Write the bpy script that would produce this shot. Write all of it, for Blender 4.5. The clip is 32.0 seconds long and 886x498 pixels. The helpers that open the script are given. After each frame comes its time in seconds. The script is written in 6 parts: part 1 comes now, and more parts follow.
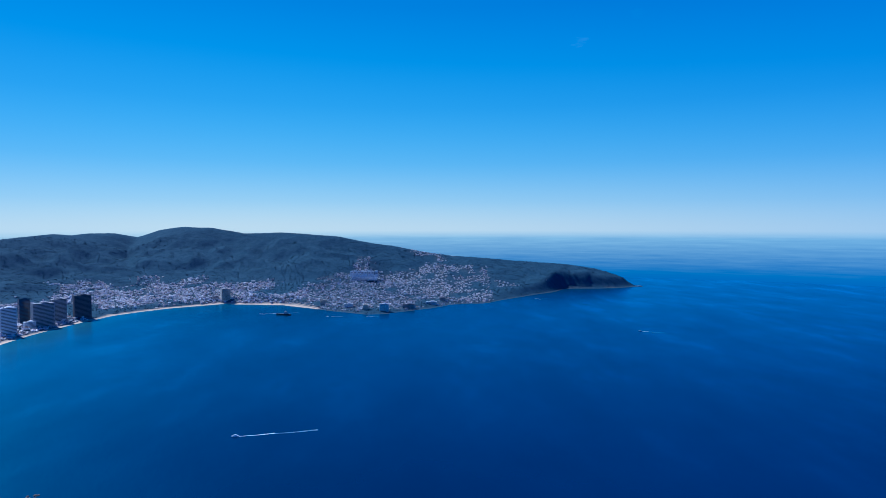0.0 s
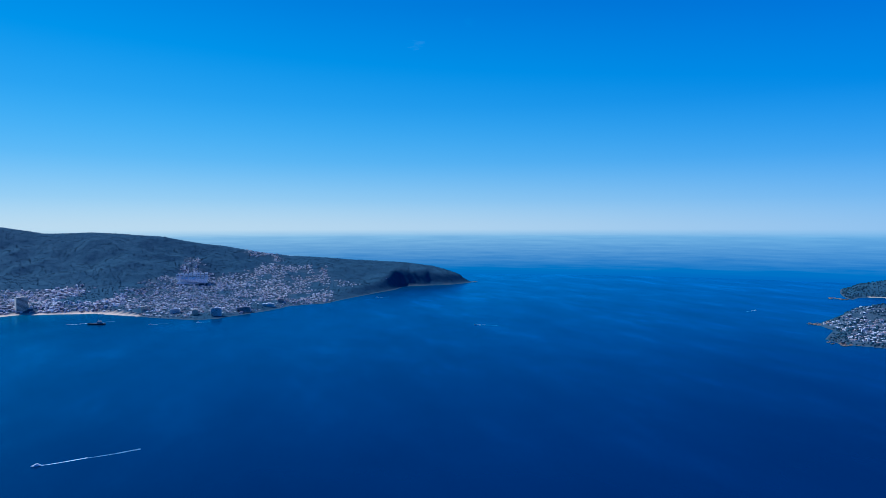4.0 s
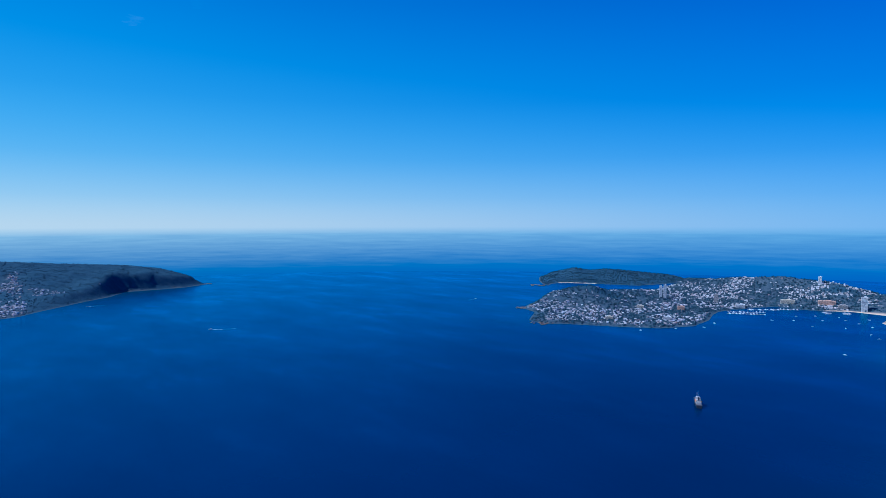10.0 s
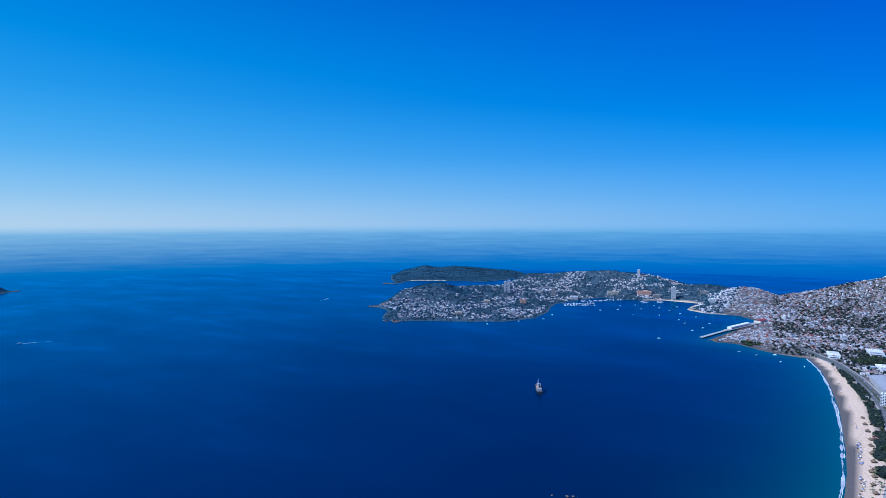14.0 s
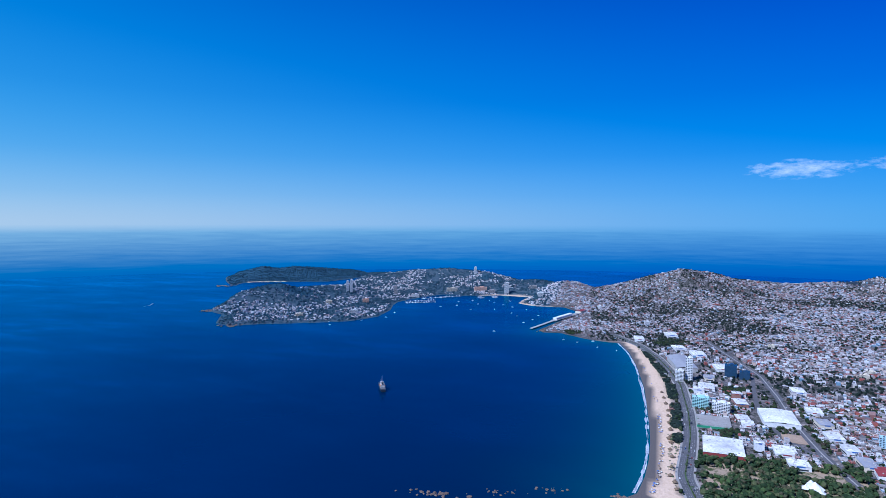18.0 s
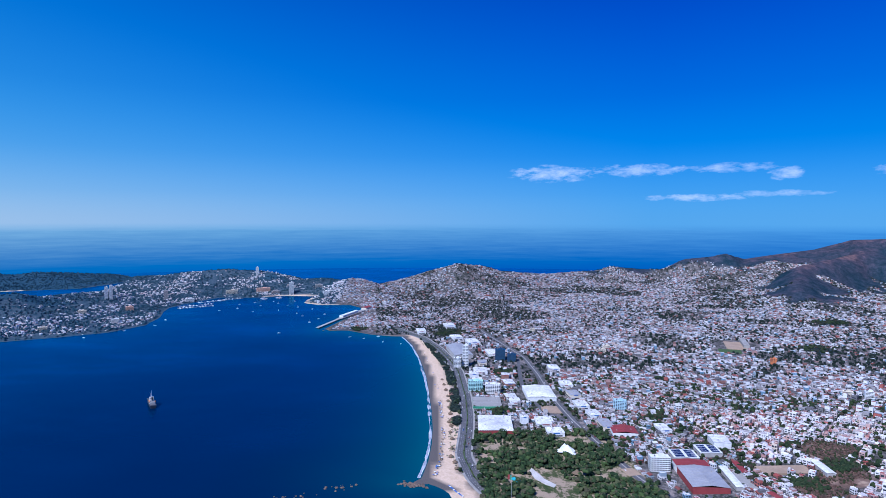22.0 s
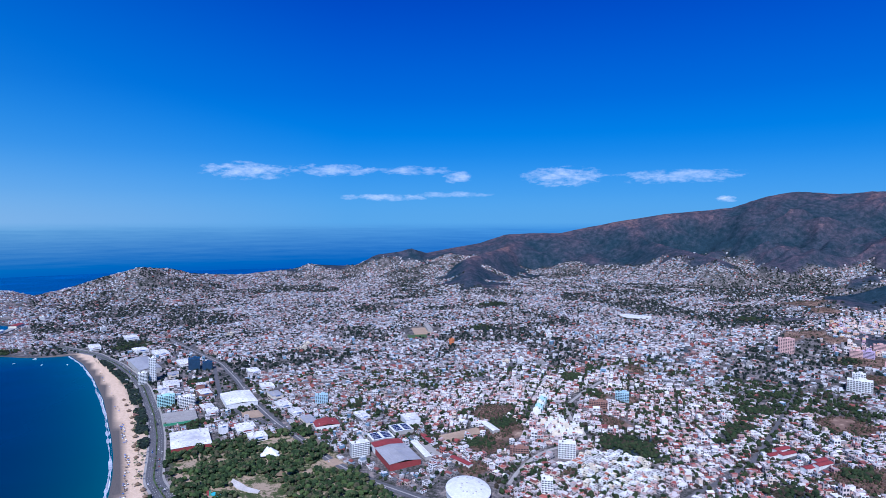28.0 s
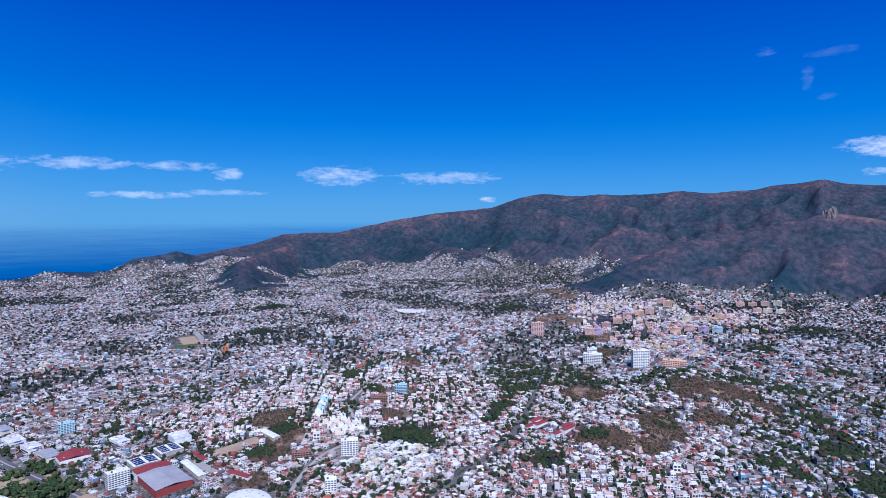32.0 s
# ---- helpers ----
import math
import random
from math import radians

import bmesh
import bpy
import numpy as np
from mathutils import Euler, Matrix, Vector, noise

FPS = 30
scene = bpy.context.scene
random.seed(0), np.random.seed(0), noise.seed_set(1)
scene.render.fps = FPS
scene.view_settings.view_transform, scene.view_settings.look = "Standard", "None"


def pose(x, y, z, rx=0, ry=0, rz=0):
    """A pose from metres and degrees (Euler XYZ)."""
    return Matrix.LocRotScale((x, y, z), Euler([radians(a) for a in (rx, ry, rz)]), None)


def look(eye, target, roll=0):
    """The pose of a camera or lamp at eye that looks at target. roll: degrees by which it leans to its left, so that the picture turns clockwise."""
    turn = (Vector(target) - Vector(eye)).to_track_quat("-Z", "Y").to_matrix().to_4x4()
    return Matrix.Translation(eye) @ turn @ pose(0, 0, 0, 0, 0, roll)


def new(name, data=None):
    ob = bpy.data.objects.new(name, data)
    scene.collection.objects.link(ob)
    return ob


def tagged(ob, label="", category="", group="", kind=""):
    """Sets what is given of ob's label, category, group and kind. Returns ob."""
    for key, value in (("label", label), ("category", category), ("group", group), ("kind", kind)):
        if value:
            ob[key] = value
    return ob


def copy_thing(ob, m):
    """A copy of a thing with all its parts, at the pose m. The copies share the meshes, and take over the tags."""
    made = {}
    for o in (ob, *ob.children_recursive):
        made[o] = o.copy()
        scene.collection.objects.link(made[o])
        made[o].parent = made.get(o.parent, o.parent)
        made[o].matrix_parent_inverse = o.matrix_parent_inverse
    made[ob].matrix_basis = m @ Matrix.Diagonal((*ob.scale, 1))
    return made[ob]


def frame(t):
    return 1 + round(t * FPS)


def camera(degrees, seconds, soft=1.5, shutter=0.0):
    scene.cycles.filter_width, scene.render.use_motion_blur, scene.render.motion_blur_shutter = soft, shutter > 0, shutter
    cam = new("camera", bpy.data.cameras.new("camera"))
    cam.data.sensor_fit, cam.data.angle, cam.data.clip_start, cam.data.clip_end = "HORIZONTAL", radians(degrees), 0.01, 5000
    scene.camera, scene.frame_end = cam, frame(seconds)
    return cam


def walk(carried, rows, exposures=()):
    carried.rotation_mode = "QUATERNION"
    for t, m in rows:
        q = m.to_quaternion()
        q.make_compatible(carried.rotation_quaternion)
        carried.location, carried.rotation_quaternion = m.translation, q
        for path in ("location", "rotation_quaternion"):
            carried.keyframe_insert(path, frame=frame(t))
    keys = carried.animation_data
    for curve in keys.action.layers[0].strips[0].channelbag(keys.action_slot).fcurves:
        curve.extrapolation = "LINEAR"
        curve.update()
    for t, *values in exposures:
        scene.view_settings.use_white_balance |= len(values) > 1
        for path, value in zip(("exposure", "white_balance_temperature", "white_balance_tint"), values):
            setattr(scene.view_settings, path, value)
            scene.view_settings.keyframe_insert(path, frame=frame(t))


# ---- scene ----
EYE = (0.0, 0.0, 400.0)
# seconds, heading (clockwise from +Y), tilt, roll in degrees
TURN = [
    (0, 0.75, -2.12, 0.00), (0.5, 2.29, -2.13, -0.05), (1, 3.95, -2.14, -0.06), (1.5, 5.74, -2.17, -0.09),
    (2, 7.73, -2.20, -0.13), (2.5, 9.75, -2.20, -0.09), (4.5, 18.32, -2.27, -0.12), (5, 20.70, -2.30, -0.14),
    (5.5, 23.07, -2.33, -0.14), (6, 25.17, -2.35, -0.14), (6.5, 26.99, -2.36, -0.10), (7, 28.87, -2.36, -0.11),
    (7.5, 30.84, -2.38, -0.11), (8, 33.09, -2.41, -0.12), (8.5, 35.24, -2.43, -0.18), (9, 37.07, -2.47, -0.18),
    (9.5, 38.81, -2.48, -0.11), (10, 40.66, -2.49, -0.09), (10.5, 42.74, -2.50, -0.09), (11, 44.87, -2.51, -0.12),
    (11.5, 46.72, -2.53, -0.16), (12, 48.34, -2.55, -0.17), (12.5, 49.90, -2.55, -0.14), (13, 51.39, -2.57, -0.13),
    (13.5, 52.95, -2.59, -0.12), (14, 54.85, -2.61, -0.05), (14.5, 56.60, -2.63, 0.14), (16.5, 63.40, -2.66, 0.12),
    (17, 65.53, -2.67, 0.10), (17.5, 67.62, -2.67, 0.11), (18, 69.96, -2.69, 0.13), (18.5, 72.40, -2.70, 0.14),
    (19, 74.96, -2.74, 0.11), (19.5, 77.75, -2.76, 0.14), (20, 80.47, -2.77, 0.17), (20.5, 82.83, -2.80, 0.17),
    (21, 85.15, -2.80, 0.16), (21.5, 87.53, -2.81, 0.16), (22, 90.45, -2.82, 0.15), (22.5, 93.69, -2.83, 0.13),
    (23, 96.30, -2.84, 0.13), (23.5, 98.45, -2.84, 0.11), (24, 100.39, -2.83, 0.18), (24.5, 102.25, -2.84, 0.22),
    (25, 104.35, -2.85, 0.18), (25.5, 106.61, -2.90, 0.12), (27.5, 116.27, -2.91, 0.10), (28, 118.93, -2.93, 0.06),
    (28.5, 121.55, -2.94, 0.03), (29, 124.12, -2.95, -0.01), (29.5, 126.64, -2.95, -0.02), (30, 129.14, -2.95, -0.03),
    (30.5, 131.78, -2.99, -0.06), (31, 134.59, -2.99, -0.08), (31.5, 137.37, -3.00, -0.09), (32, 140.04, -3.00, -0.08),
]
cam = camera(73.32, 32.0, 0.85)
walk(cam, [(t, pose(*EYE, 90 + tilt, 0, -yaw) @ pose(0, 0, 0, 0, 0, roll)) for t, yaw, tilt, roll in TURN],
     [(0, 0.0, 4750, 10), (14, 0.0, 4800, 12), (22, 0.0, 5060, 19), (27, 0.0, 5150, 20), (32, 0.0, 5300, 20)])

# ---- world, sun ----
SUN_AZ, SUN_EL = -50.0, 48.0


def link(tree, a, b):
    tree.links.new(a, b)


def math_node(tree, op, a, b=None, c=None, clamp=False):
    n = tree.nodes.new("ShaderNodeMath")
    n.operation, n.use_clamp = op, clamp
    for i, v in enumerate((a, b, c)):
        if v is None:
            continue
        if isinstance(v, (int, float)):
            n.inputs[i].default_value = v
        else:
            tree.links.new(v, n.inputs[i])
    return n.outputs[0]


def mix_rgb(tree, fac, a, b, blend="MIX"):
    n = tree.nodes.new("ShaderNodeMix")
    n.data_type, n.blend_type = "RGBA", blend
    for sock, v in ((n.inputs[0], fac), (n.inputs[6], a), (n.inputs[7], b)):
        if isinstance(v, (int, float)):
            sock.default_value = v
        elif isinstance(v, tuple):
            sock.default_value = (*v, 1) if len(v) == 3 else v
        else:
            tree.links.new(v, sock)
    return n.outputs[2]


def ramp(tree, fac, stops, constant=False, soft=False):
    n = tree.nodes.new("ShaderNodeValToRGB")
    n.color_ramp.interpolation = "CONSTANT" if constant else "B_SPLINE" if soft else "LINEAR"
    els = n.color_ramp.elements
    while len(els) < len(stops):
        els.new(0.5)
    for e, (p, c) in zip(els, stops):
        e.position = p
        e.color = (*c, 1) if len(c) == 3 else c
    tree.links.new(fac, n.inputs[0])
    return n.outputs[0]


def noise_tex(tree, vec, scale, detail=3.0, rough=0.55):
    n = tree.nodes.new("ShaderNodeTexNoise")
    n.inputs["Scale"].default_value = scale
    n.inputs["Detail"].default_value = detail
    n.inputs["Roughness"].default_value = rough
    if vec is not None:
        tree.links.new(vec, n.inputs["Vector"])
    return n.outputs[0]


# wisps and small cumulus: heading, elevation, half width, half height (degrees), strength
CLOUDS = [
    (100.8, 4.35, 4.8, 0.95, 0.7), (108.6, 4.5, 5.4, 0.72, 0.62), (116.3, 4.55, 4.4, 0.55, 0.52),
    (113.5, 2.0, 5.4, 0.42, 0.62), (119.8, 2.3, 4.6, 0.34, 0.5), (120.4, 3.95, 1.7, 0.75, 0.62), (130.2, 3.95, 4.8, 1.15, 0.66),
    (140.4, 3.8, 6.6, 0.8, 0.6), (144.3, 1.75, 1.1, 0.38, 0.9), (177.0, 5.5, 4.2, 1.1, 1.0),
    (177.5, 3.6, 3.0, 0.5, 0.8), (172.8, 13.0, 2.6, 0.5, 0.08), (168.2, 13.6, 1.0, 0.5, 0.12),
    (171.2, 11.2, 0.6, 1.6, 0.09), (172.6, 9.6, 1.0, 0.45, 0.07), (13.4, 16.7, 1.3, 0.6, 0.05), (18.6, 18.6, 0.8, 0.5, 0.03)]

world = bpy.data.worlds.new("world")
scene.world = world
world.use_nodes = True
wt = world.node_tree
wt.nodes.clear()
coord = wt.nodes.new("ShaderNodeTexCoord")
split = wt.nodes.new("ShaderNodeSeparateXYZ")
link(wt, coord.outputs["Generated"], split.inputs[0])
join = wt.nodes.new("ShaderNodeCombineXYZ")
link(wt, split.outputs[0], join.inputs[0])
link(wt, split.outputs[1], join.inputs[1])
link(wt, math_node(wt, "MAXIMUM", split.outputs[2], 0.004), join.inputs[2])
sky = wt.nodes.new("ShaderNodeTexSky")
sky.sky_type, sky.sun_disc = "NISHITA", False
sky.sun_elevation, sky.sun_rotation = radians(SUN_EL), radians(SUN_AZ % 360)
sky.air_density, sky.dust_density, sky.ozone_density, sky.altitude = 1.0, 0.5, 4.0, 300
link(wt, join.outputs[0], sky.inputs[0])
az_n = math_node(wt, "ARCTAN2", split.outputs[0], split.outputs[1])
el_n = math_node(wt, "ARCSINE", split.outputs[2])
# clear tropical sky: deep blue overhead, paling to the horizon, paler on the sun's side
up_n = math_node(wt, "MULTIPLY", el_n, 1 / radians(40.0), clamp=True)
SUNWARD = [(0.0, (206, 226, 243)), (0.06, (166, 210, 243)), (0.15, (106, 186, 245)), (0.28, (72, 166, 242)), (0.5, (30, 131, 229)), (1.0, (8, 88, 190))]
AWAY = [(0.0, (100, 168, 228)), (0.06, (82, 158, 228)), (0.15, (34, 134, 224)), (0.28, (3, 104, 212)), (0.5, (0, 62, 190)), (1.0, (0, 40, 146))]


def lin(c, gain=(1.0, 1.0, 1.0)):
    return tuple((((v / 255 + 0.055) / 1.055) ** 2.4 if v > 10 else v / 255 / 12.92) / g for v, g in zip(c, gain))


# the cool white balance that the camera adds on either side
COOL, MILD = (0.828, 1.024, 1.495), (0.915, 0.982, 1.23)


toward = ramp(wt, up_n, [(p, lin(c, COOL)) for p, c in SUNWARD], False, True)
away = ramp(wt, up_n, [(p, lin(c, MILD)) for p, c in AWAY], False, True)
side = math_node(wt, "MULTIPLY_ADD", math_node(wt, "COSINE", math_node(wt, "SUBTRACT", az_n, radians(-18.0))), -0.62, 0.62, clamp=True)
side = math_node(wt, "POWER", side, 0.82)
clear = mix_rgb(wt, side, toward, away)
clear = mix_rgb(wt, 1.0, clear, (10.0, 10.0, 10.0), "MULTIPLY")
tinted = mix_rgb(wt, 1.0, sky.outputs[0], (0.25, 0.6, 1.0), "MULTIPLY")
clear = mix_rgb(wt, 0.12, clear, tinted)

# the open ocean beyond the modelled sheet, painted on the backdrop; haze in its colour pales the horizon
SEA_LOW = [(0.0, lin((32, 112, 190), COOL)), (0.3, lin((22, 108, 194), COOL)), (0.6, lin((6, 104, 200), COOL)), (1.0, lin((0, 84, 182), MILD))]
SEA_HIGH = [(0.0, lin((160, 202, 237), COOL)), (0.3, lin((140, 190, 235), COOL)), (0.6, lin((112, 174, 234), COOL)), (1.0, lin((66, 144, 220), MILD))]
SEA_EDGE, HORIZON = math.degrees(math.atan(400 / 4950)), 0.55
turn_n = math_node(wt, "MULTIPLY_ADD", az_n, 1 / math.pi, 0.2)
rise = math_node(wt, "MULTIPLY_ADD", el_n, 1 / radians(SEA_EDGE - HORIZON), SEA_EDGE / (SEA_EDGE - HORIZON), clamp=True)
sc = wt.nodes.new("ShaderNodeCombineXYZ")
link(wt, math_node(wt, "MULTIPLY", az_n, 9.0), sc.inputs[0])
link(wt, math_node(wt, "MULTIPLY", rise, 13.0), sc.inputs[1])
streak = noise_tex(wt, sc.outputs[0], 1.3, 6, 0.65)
pale_n = math_node(wt, "ADD", math_node(wt, "POWER", rise, 1.25), math_node(wt, "MULTIPLY", math_node(wt, "MULTIPLY_ADD", streak, 0.6, -0.3), math_node(wt, "MULTIPLY", rise, 2.5, clamp=True)), clamp=True)
ocean = mix_rgb(wt, pale_n, ramp(wt, turn_n, SEA_LOW), ramp(wt, turn_n, SEA_HIGH))
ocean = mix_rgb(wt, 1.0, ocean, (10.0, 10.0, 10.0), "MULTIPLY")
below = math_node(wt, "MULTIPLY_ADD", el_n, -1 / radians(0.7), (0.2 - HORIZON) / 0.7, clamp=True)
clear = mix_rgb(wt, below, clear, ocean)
ae = wt.nodes.new("ShaderNodeCombineXYZ")
link(wt, math_node(wt, "MULTIPLY", az_n, 0.6), ae.inputs[0])
link(wt, math_node(wt, "MULTIPLY", el_n, 1.7), ae.inputs[1])
wisp = noise_tex(wt, ae.outputs[0], 70.0, 8.0, 0.66)
cover = None
for caz, cel, cw, ch, cs in CLOUDS:
    u = math_node(wt, "MULTIPLY", math_node(wt, "SUBTRACT", az_n, radians(caz)), 1 / radians(cw))
    v = math_node(wt, "MULTIPLY", math_node(wt, "SUBTRACT", el_n, radians(cel)), 1 / radians(ch))
    q = math_node(wt, "ADD", math_node(wt, "MULTIPLY", u, u), math_node(wt, "MULTIPLY", v, v))
    inner = math_node(wt, "SUBTRACT", 1.0, q, clamp=True)
    torn = math_node(wt, "MULTIPLY_ADD", wisp, 3.2, -1.95)
    m = math_node(wt, "MULTIPLY", math_node(wt, "ADD", inner, torn), 0.95, clamp=True)
    m = math_node(wt, "MULTIPLY", math_node(wt, "MULTIPLY", m, cs), math_node(wt, "MULTIPLY", inner, 3.0, clamp=True))
    cover = m if cover is None else math_node(wt, "MAXIMUM", cover, m)
cover = math_node(wt, "MULTIPLY", cover, 1.0, clamp=True)
sky_col = mix_rgb(wt, cover, clear, (7.2, 8.0, 9.0))
back = wt.nodes.new("ShaderNodeBackground")
back.inputs["Strength"].default_value = 0.1
link(wt, sky_col, back.inputs["Color"])
wout = wt.nodes.new("ShaderNodeOutputWorld")
link(wt, back.outputs[0], wout.inputs[0])

sun = new("sun", bpy.data.lights.new("sun", "SUN"))
sun.data.energy, sun.data.angle, sun.data.color = 5.0, radians(0.5), (1.0, 0.95, 0.88)
_d = Vector((math.sin(radians(SUN_AZ)) * math.cos(radians(SUN_EL)), math.cos(radians(SUN_AZ)) * math.cos(radians(SUN_EL)), math.sin(radians(SUN_EL))))
sun.matrix_world = look(tuple(_d * 900), (0, 0, 0))

# ---- materials ----
def material(name):
    m = bpy.data.materials.new(name)
    m.use_nodes = True
    t = m.node_tree
    return m, t, t.nodes["Principled BSDF"]


def position(t):
    return t.nodes.new("ShaderNodeNewGeometry").outputs["Position"]


def bump(t, height, strength, dist, bsdf):
    b = t.nodes.new("ShaderNodeBump")
    b.inputs["Strength"].default_value, b.inputs["Distance"].default_value = strength, dist
    link(t, height, b.inputs["Height"])
    link(t, b.outputs[0], bsdf.inputs["Normal"])


def attr(t, name):
    n = t.nodes.new("ShaderNodeAttribute")
    n.attribute_name = name
    return n.outputs["Fac"]


def plain(name, col, rough=0.8, metal=0.0, scale=1.2, vary=0.25):
    """A painted or mineral surface with stains and grain."""
    m, t, b = material(name)
    p = position(t)
    n1, n2 = noise_tex(t, p, scale, 4), noise_tex(t, p, scale * 0.13, 2)
    f = math_node(t, "MULTIPLY", n1, n2)
    dark = tuple(c * (1 - vary) for c in col)
    lite = tuple(min(1, c * (1 + vary * 0.4)) for c in col)
    link(t, ramp(t, f, [(0.1, dark), (0.42, lite)]), b.inputs["Base Color"])
    b.inputs["Roughness"].default_value, b.inputs["Metallic"].default_value = rough, metal
    return m


def by_island(name, colours, rough=0.85, per_object=False, grime=0.3):
    """Paint that differs from building to building, with grime on it."""
    m, t, b = material(name)
    if per_object:
        r = t.nodes.new("ShaderNodeObjectInfo").outputs["Random"]
    else:
        r = t.nodes.new("ShaderNodeNewGeometry").outputs["Random Per Island"]
    k = len(colours)
    base = ramp(t, r, [(i / k, c) for i, c in enumerate(colours)], True)
    p = position(t)
    n = math_node(t, "MULTIPLY", noise_tex(t, p, 0.55, 4), noise_tex(t, p, 2.3, 3))
    f = ramp(t, n, [(0.12, (1 - grime,) * 3), (0.34, (1, 1, 1))])
    link(t, mix_rgb(t, 1.0, base, f, "MULTIPLY"), b.inputs["Base Color"])
    b.inputs["Roughness"].default_value = rough
    return m


def ground_material():
    m, t, b = material("land")
    p = position(t)
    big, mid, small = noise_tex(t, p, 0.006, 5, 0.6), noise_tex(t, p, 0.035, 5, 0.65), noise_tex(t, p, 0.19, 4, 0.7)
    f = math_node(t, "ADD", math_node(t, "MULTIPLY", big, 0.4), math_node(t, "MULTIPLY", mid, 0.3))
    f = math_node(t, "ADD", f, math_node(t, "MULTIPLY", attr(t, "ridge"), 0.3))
    # blue mixed into the scrub colours stands in for haze over the mountains
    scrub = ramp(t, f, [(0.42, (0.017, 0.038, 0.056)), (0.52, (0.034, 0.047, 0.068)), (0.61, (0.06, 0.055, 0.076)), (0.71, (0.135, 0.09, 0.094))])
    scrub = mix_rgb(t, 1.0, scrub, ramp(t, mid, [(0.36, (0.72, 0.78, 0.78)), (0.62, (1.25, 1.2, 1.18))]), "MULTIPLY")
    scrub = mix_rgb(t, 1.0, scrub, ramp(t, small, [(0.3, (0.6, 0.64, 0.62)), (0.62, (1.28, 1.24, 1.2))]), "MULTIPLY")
    town = ramp(t, math_node(t, "ADD", math_node(t, "MULTIPLY", mid, 0.5), math_node(t, "MULTIPLY", small, 0.5)),
                [(0.38, (0.026, 0.037, 0.024)), (0.46, (0.07, 0.068, 0.064)), (0.54, (0.17, 0.155, 0.15)), (0.66, (0.38, 0.31, 0.27))])
    # wooded floor tinted blue: haze over the far points put into the colour
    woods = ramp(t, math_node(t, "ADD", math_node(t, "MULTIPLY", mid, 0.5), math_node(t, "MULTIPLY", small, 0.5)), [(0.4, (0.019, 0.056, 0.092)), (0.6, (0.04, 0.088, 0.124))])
    scrub = mix_rgb(t, attr(t, "hazy_woods"), scrub, woods)
    bare = ramp(t, mid, [(0.35, (0.08, 0.066, 0.046)), (0.5, (0.17, 0.11, 0.085)), (0.6, (0.24, 0.16, 0.12)), (0.7, (0.42, 0.3, 0.21))])
    scrub = mix_rgb(t, attr(t, "dry"), scrub, bare)
    lawn = ramp(t, math_node(t, "ADD", math_node(t, "MULTIPLY", mid, 0.6), math_node(t, "MULTIPLY", small, 0.4)), [(0.38, (0.04, 0.066, 0.024)), (0.48, (0.09, 0.1, 0.045)), (0.54, (0.38, 0.29, 0.2))])
    col = mix_rgb(t, attr(t, "urban"), scrub, town)
    col = mix_rgb(t, attr(t, "park"), col, lawn)
    sand = ramp(t, small, [(0.3, (0.58, 0.42, 0.28)), (0.7, (0.74, 0.56, 0.4))])
    col = mix_rgb(t, attr(t, "sand"), col, sand)
    col = mix_rgb(t, attr(t, "wet"), col, (0.1, 0.092, 0.09))
    rock = ramp(t, small, [(0.3, (0.07, 0.055, 0.045)), (0.65, (0.22, 0.165, 0.12))])
    col = mix_rgb(t, attr(t, "rock"), col, rock)
    link(t, col, b.inputs["Base Color"])
    b.inputs["Roughness"].default_value = 0.95
    b.inputs["Specular IOR Level"].default_value = 0.04
    bump(t, small, 0.5, 2.5, b)
    return m


def water_material():
    """Clear deep water: a blue body and a tinted, wave-roughened sheen."""
    m, t, b = material("sea_water")
    t.nodes.remove(b)
    p = position(t)
    deep = ramp(t, noise_tex(t, p, 0.0012, 3), [(0.3, (0.0003, 0.0105, 0.044)), (0.7, (0.0005, 0.016, 0.062))])
    body = t.nodes.new("ShaderNodeBsdfDiffuse")
    link(t, mix_rgb(t, attr(t, "shallow"), deep, (0.005, 0.095, 0.115)), body.inputs["Color"])
    sheen = t.nodes.new("ShaderNodeBsdfGlossy")
    sheen.inputs["Roughness"].default_value = 0.24
    sheen.inputs["Color"].default_value = (0.2, 0.68, 1.0, 1)
    wv = t.nodes.new("ShaderNodeMapping")
    wv.inputs["Rotation"].default_value = (0, 0, 0.6)
    wv.inputs["Scale"].default_value = (1.0, 0.45, 1.0)
    link(t, p, wv.inputs["Vector"])
    h = math_node(t, "ADD", noise_tex(t, wv.outputs[0], 0.11, 5, 0.6), math_node(t, "MULTIPLY", noise_tex(t, wv.outputs[0], 0.008, 3), 3.0))
    bp = t.nodes.new("ShaderNodeBump")
    bp.inputs["Strength"].default_value, bp.inputs["Distance"].default_value = 0.25, 1.5
    link(t, h, bp.inputs["Height"])
    link(t, bp.outputs[0], sheen.inputs["Normal"])
    fr = t.nodes.new("ShaderNodeFresnel")
    fr.inputs["IOR"].default_value = 1.33
    calm = ramp(t, noise_tex(t, wv.outputs[0], 0.0045, 5, 0.62), [(0.35, (0.76, 0.76, 0.76)), (0.55, (0.92, 0.92, 0.92)), (0.66, (1.12, 1.12, 1.12))])
    mx = t.nodes.new("ShaderNodeMixShader")
    # painted bright and dark areas scale the sheen
    link(t, math_node(t, "MULTIPLY", math_node(t, "MULTIPLY", fr.outputs[0], calm), attr(t, "sheen_gain"), clamp=True), mx.inputs[0])
    link(t, body.outputs[0], mx.inputs[1])
    link(t, sheen.outputs[0], mx.inputs[2])
    link(t, mx.outputs[0], t.nodes["Material Output"].inputs[0])
    return m


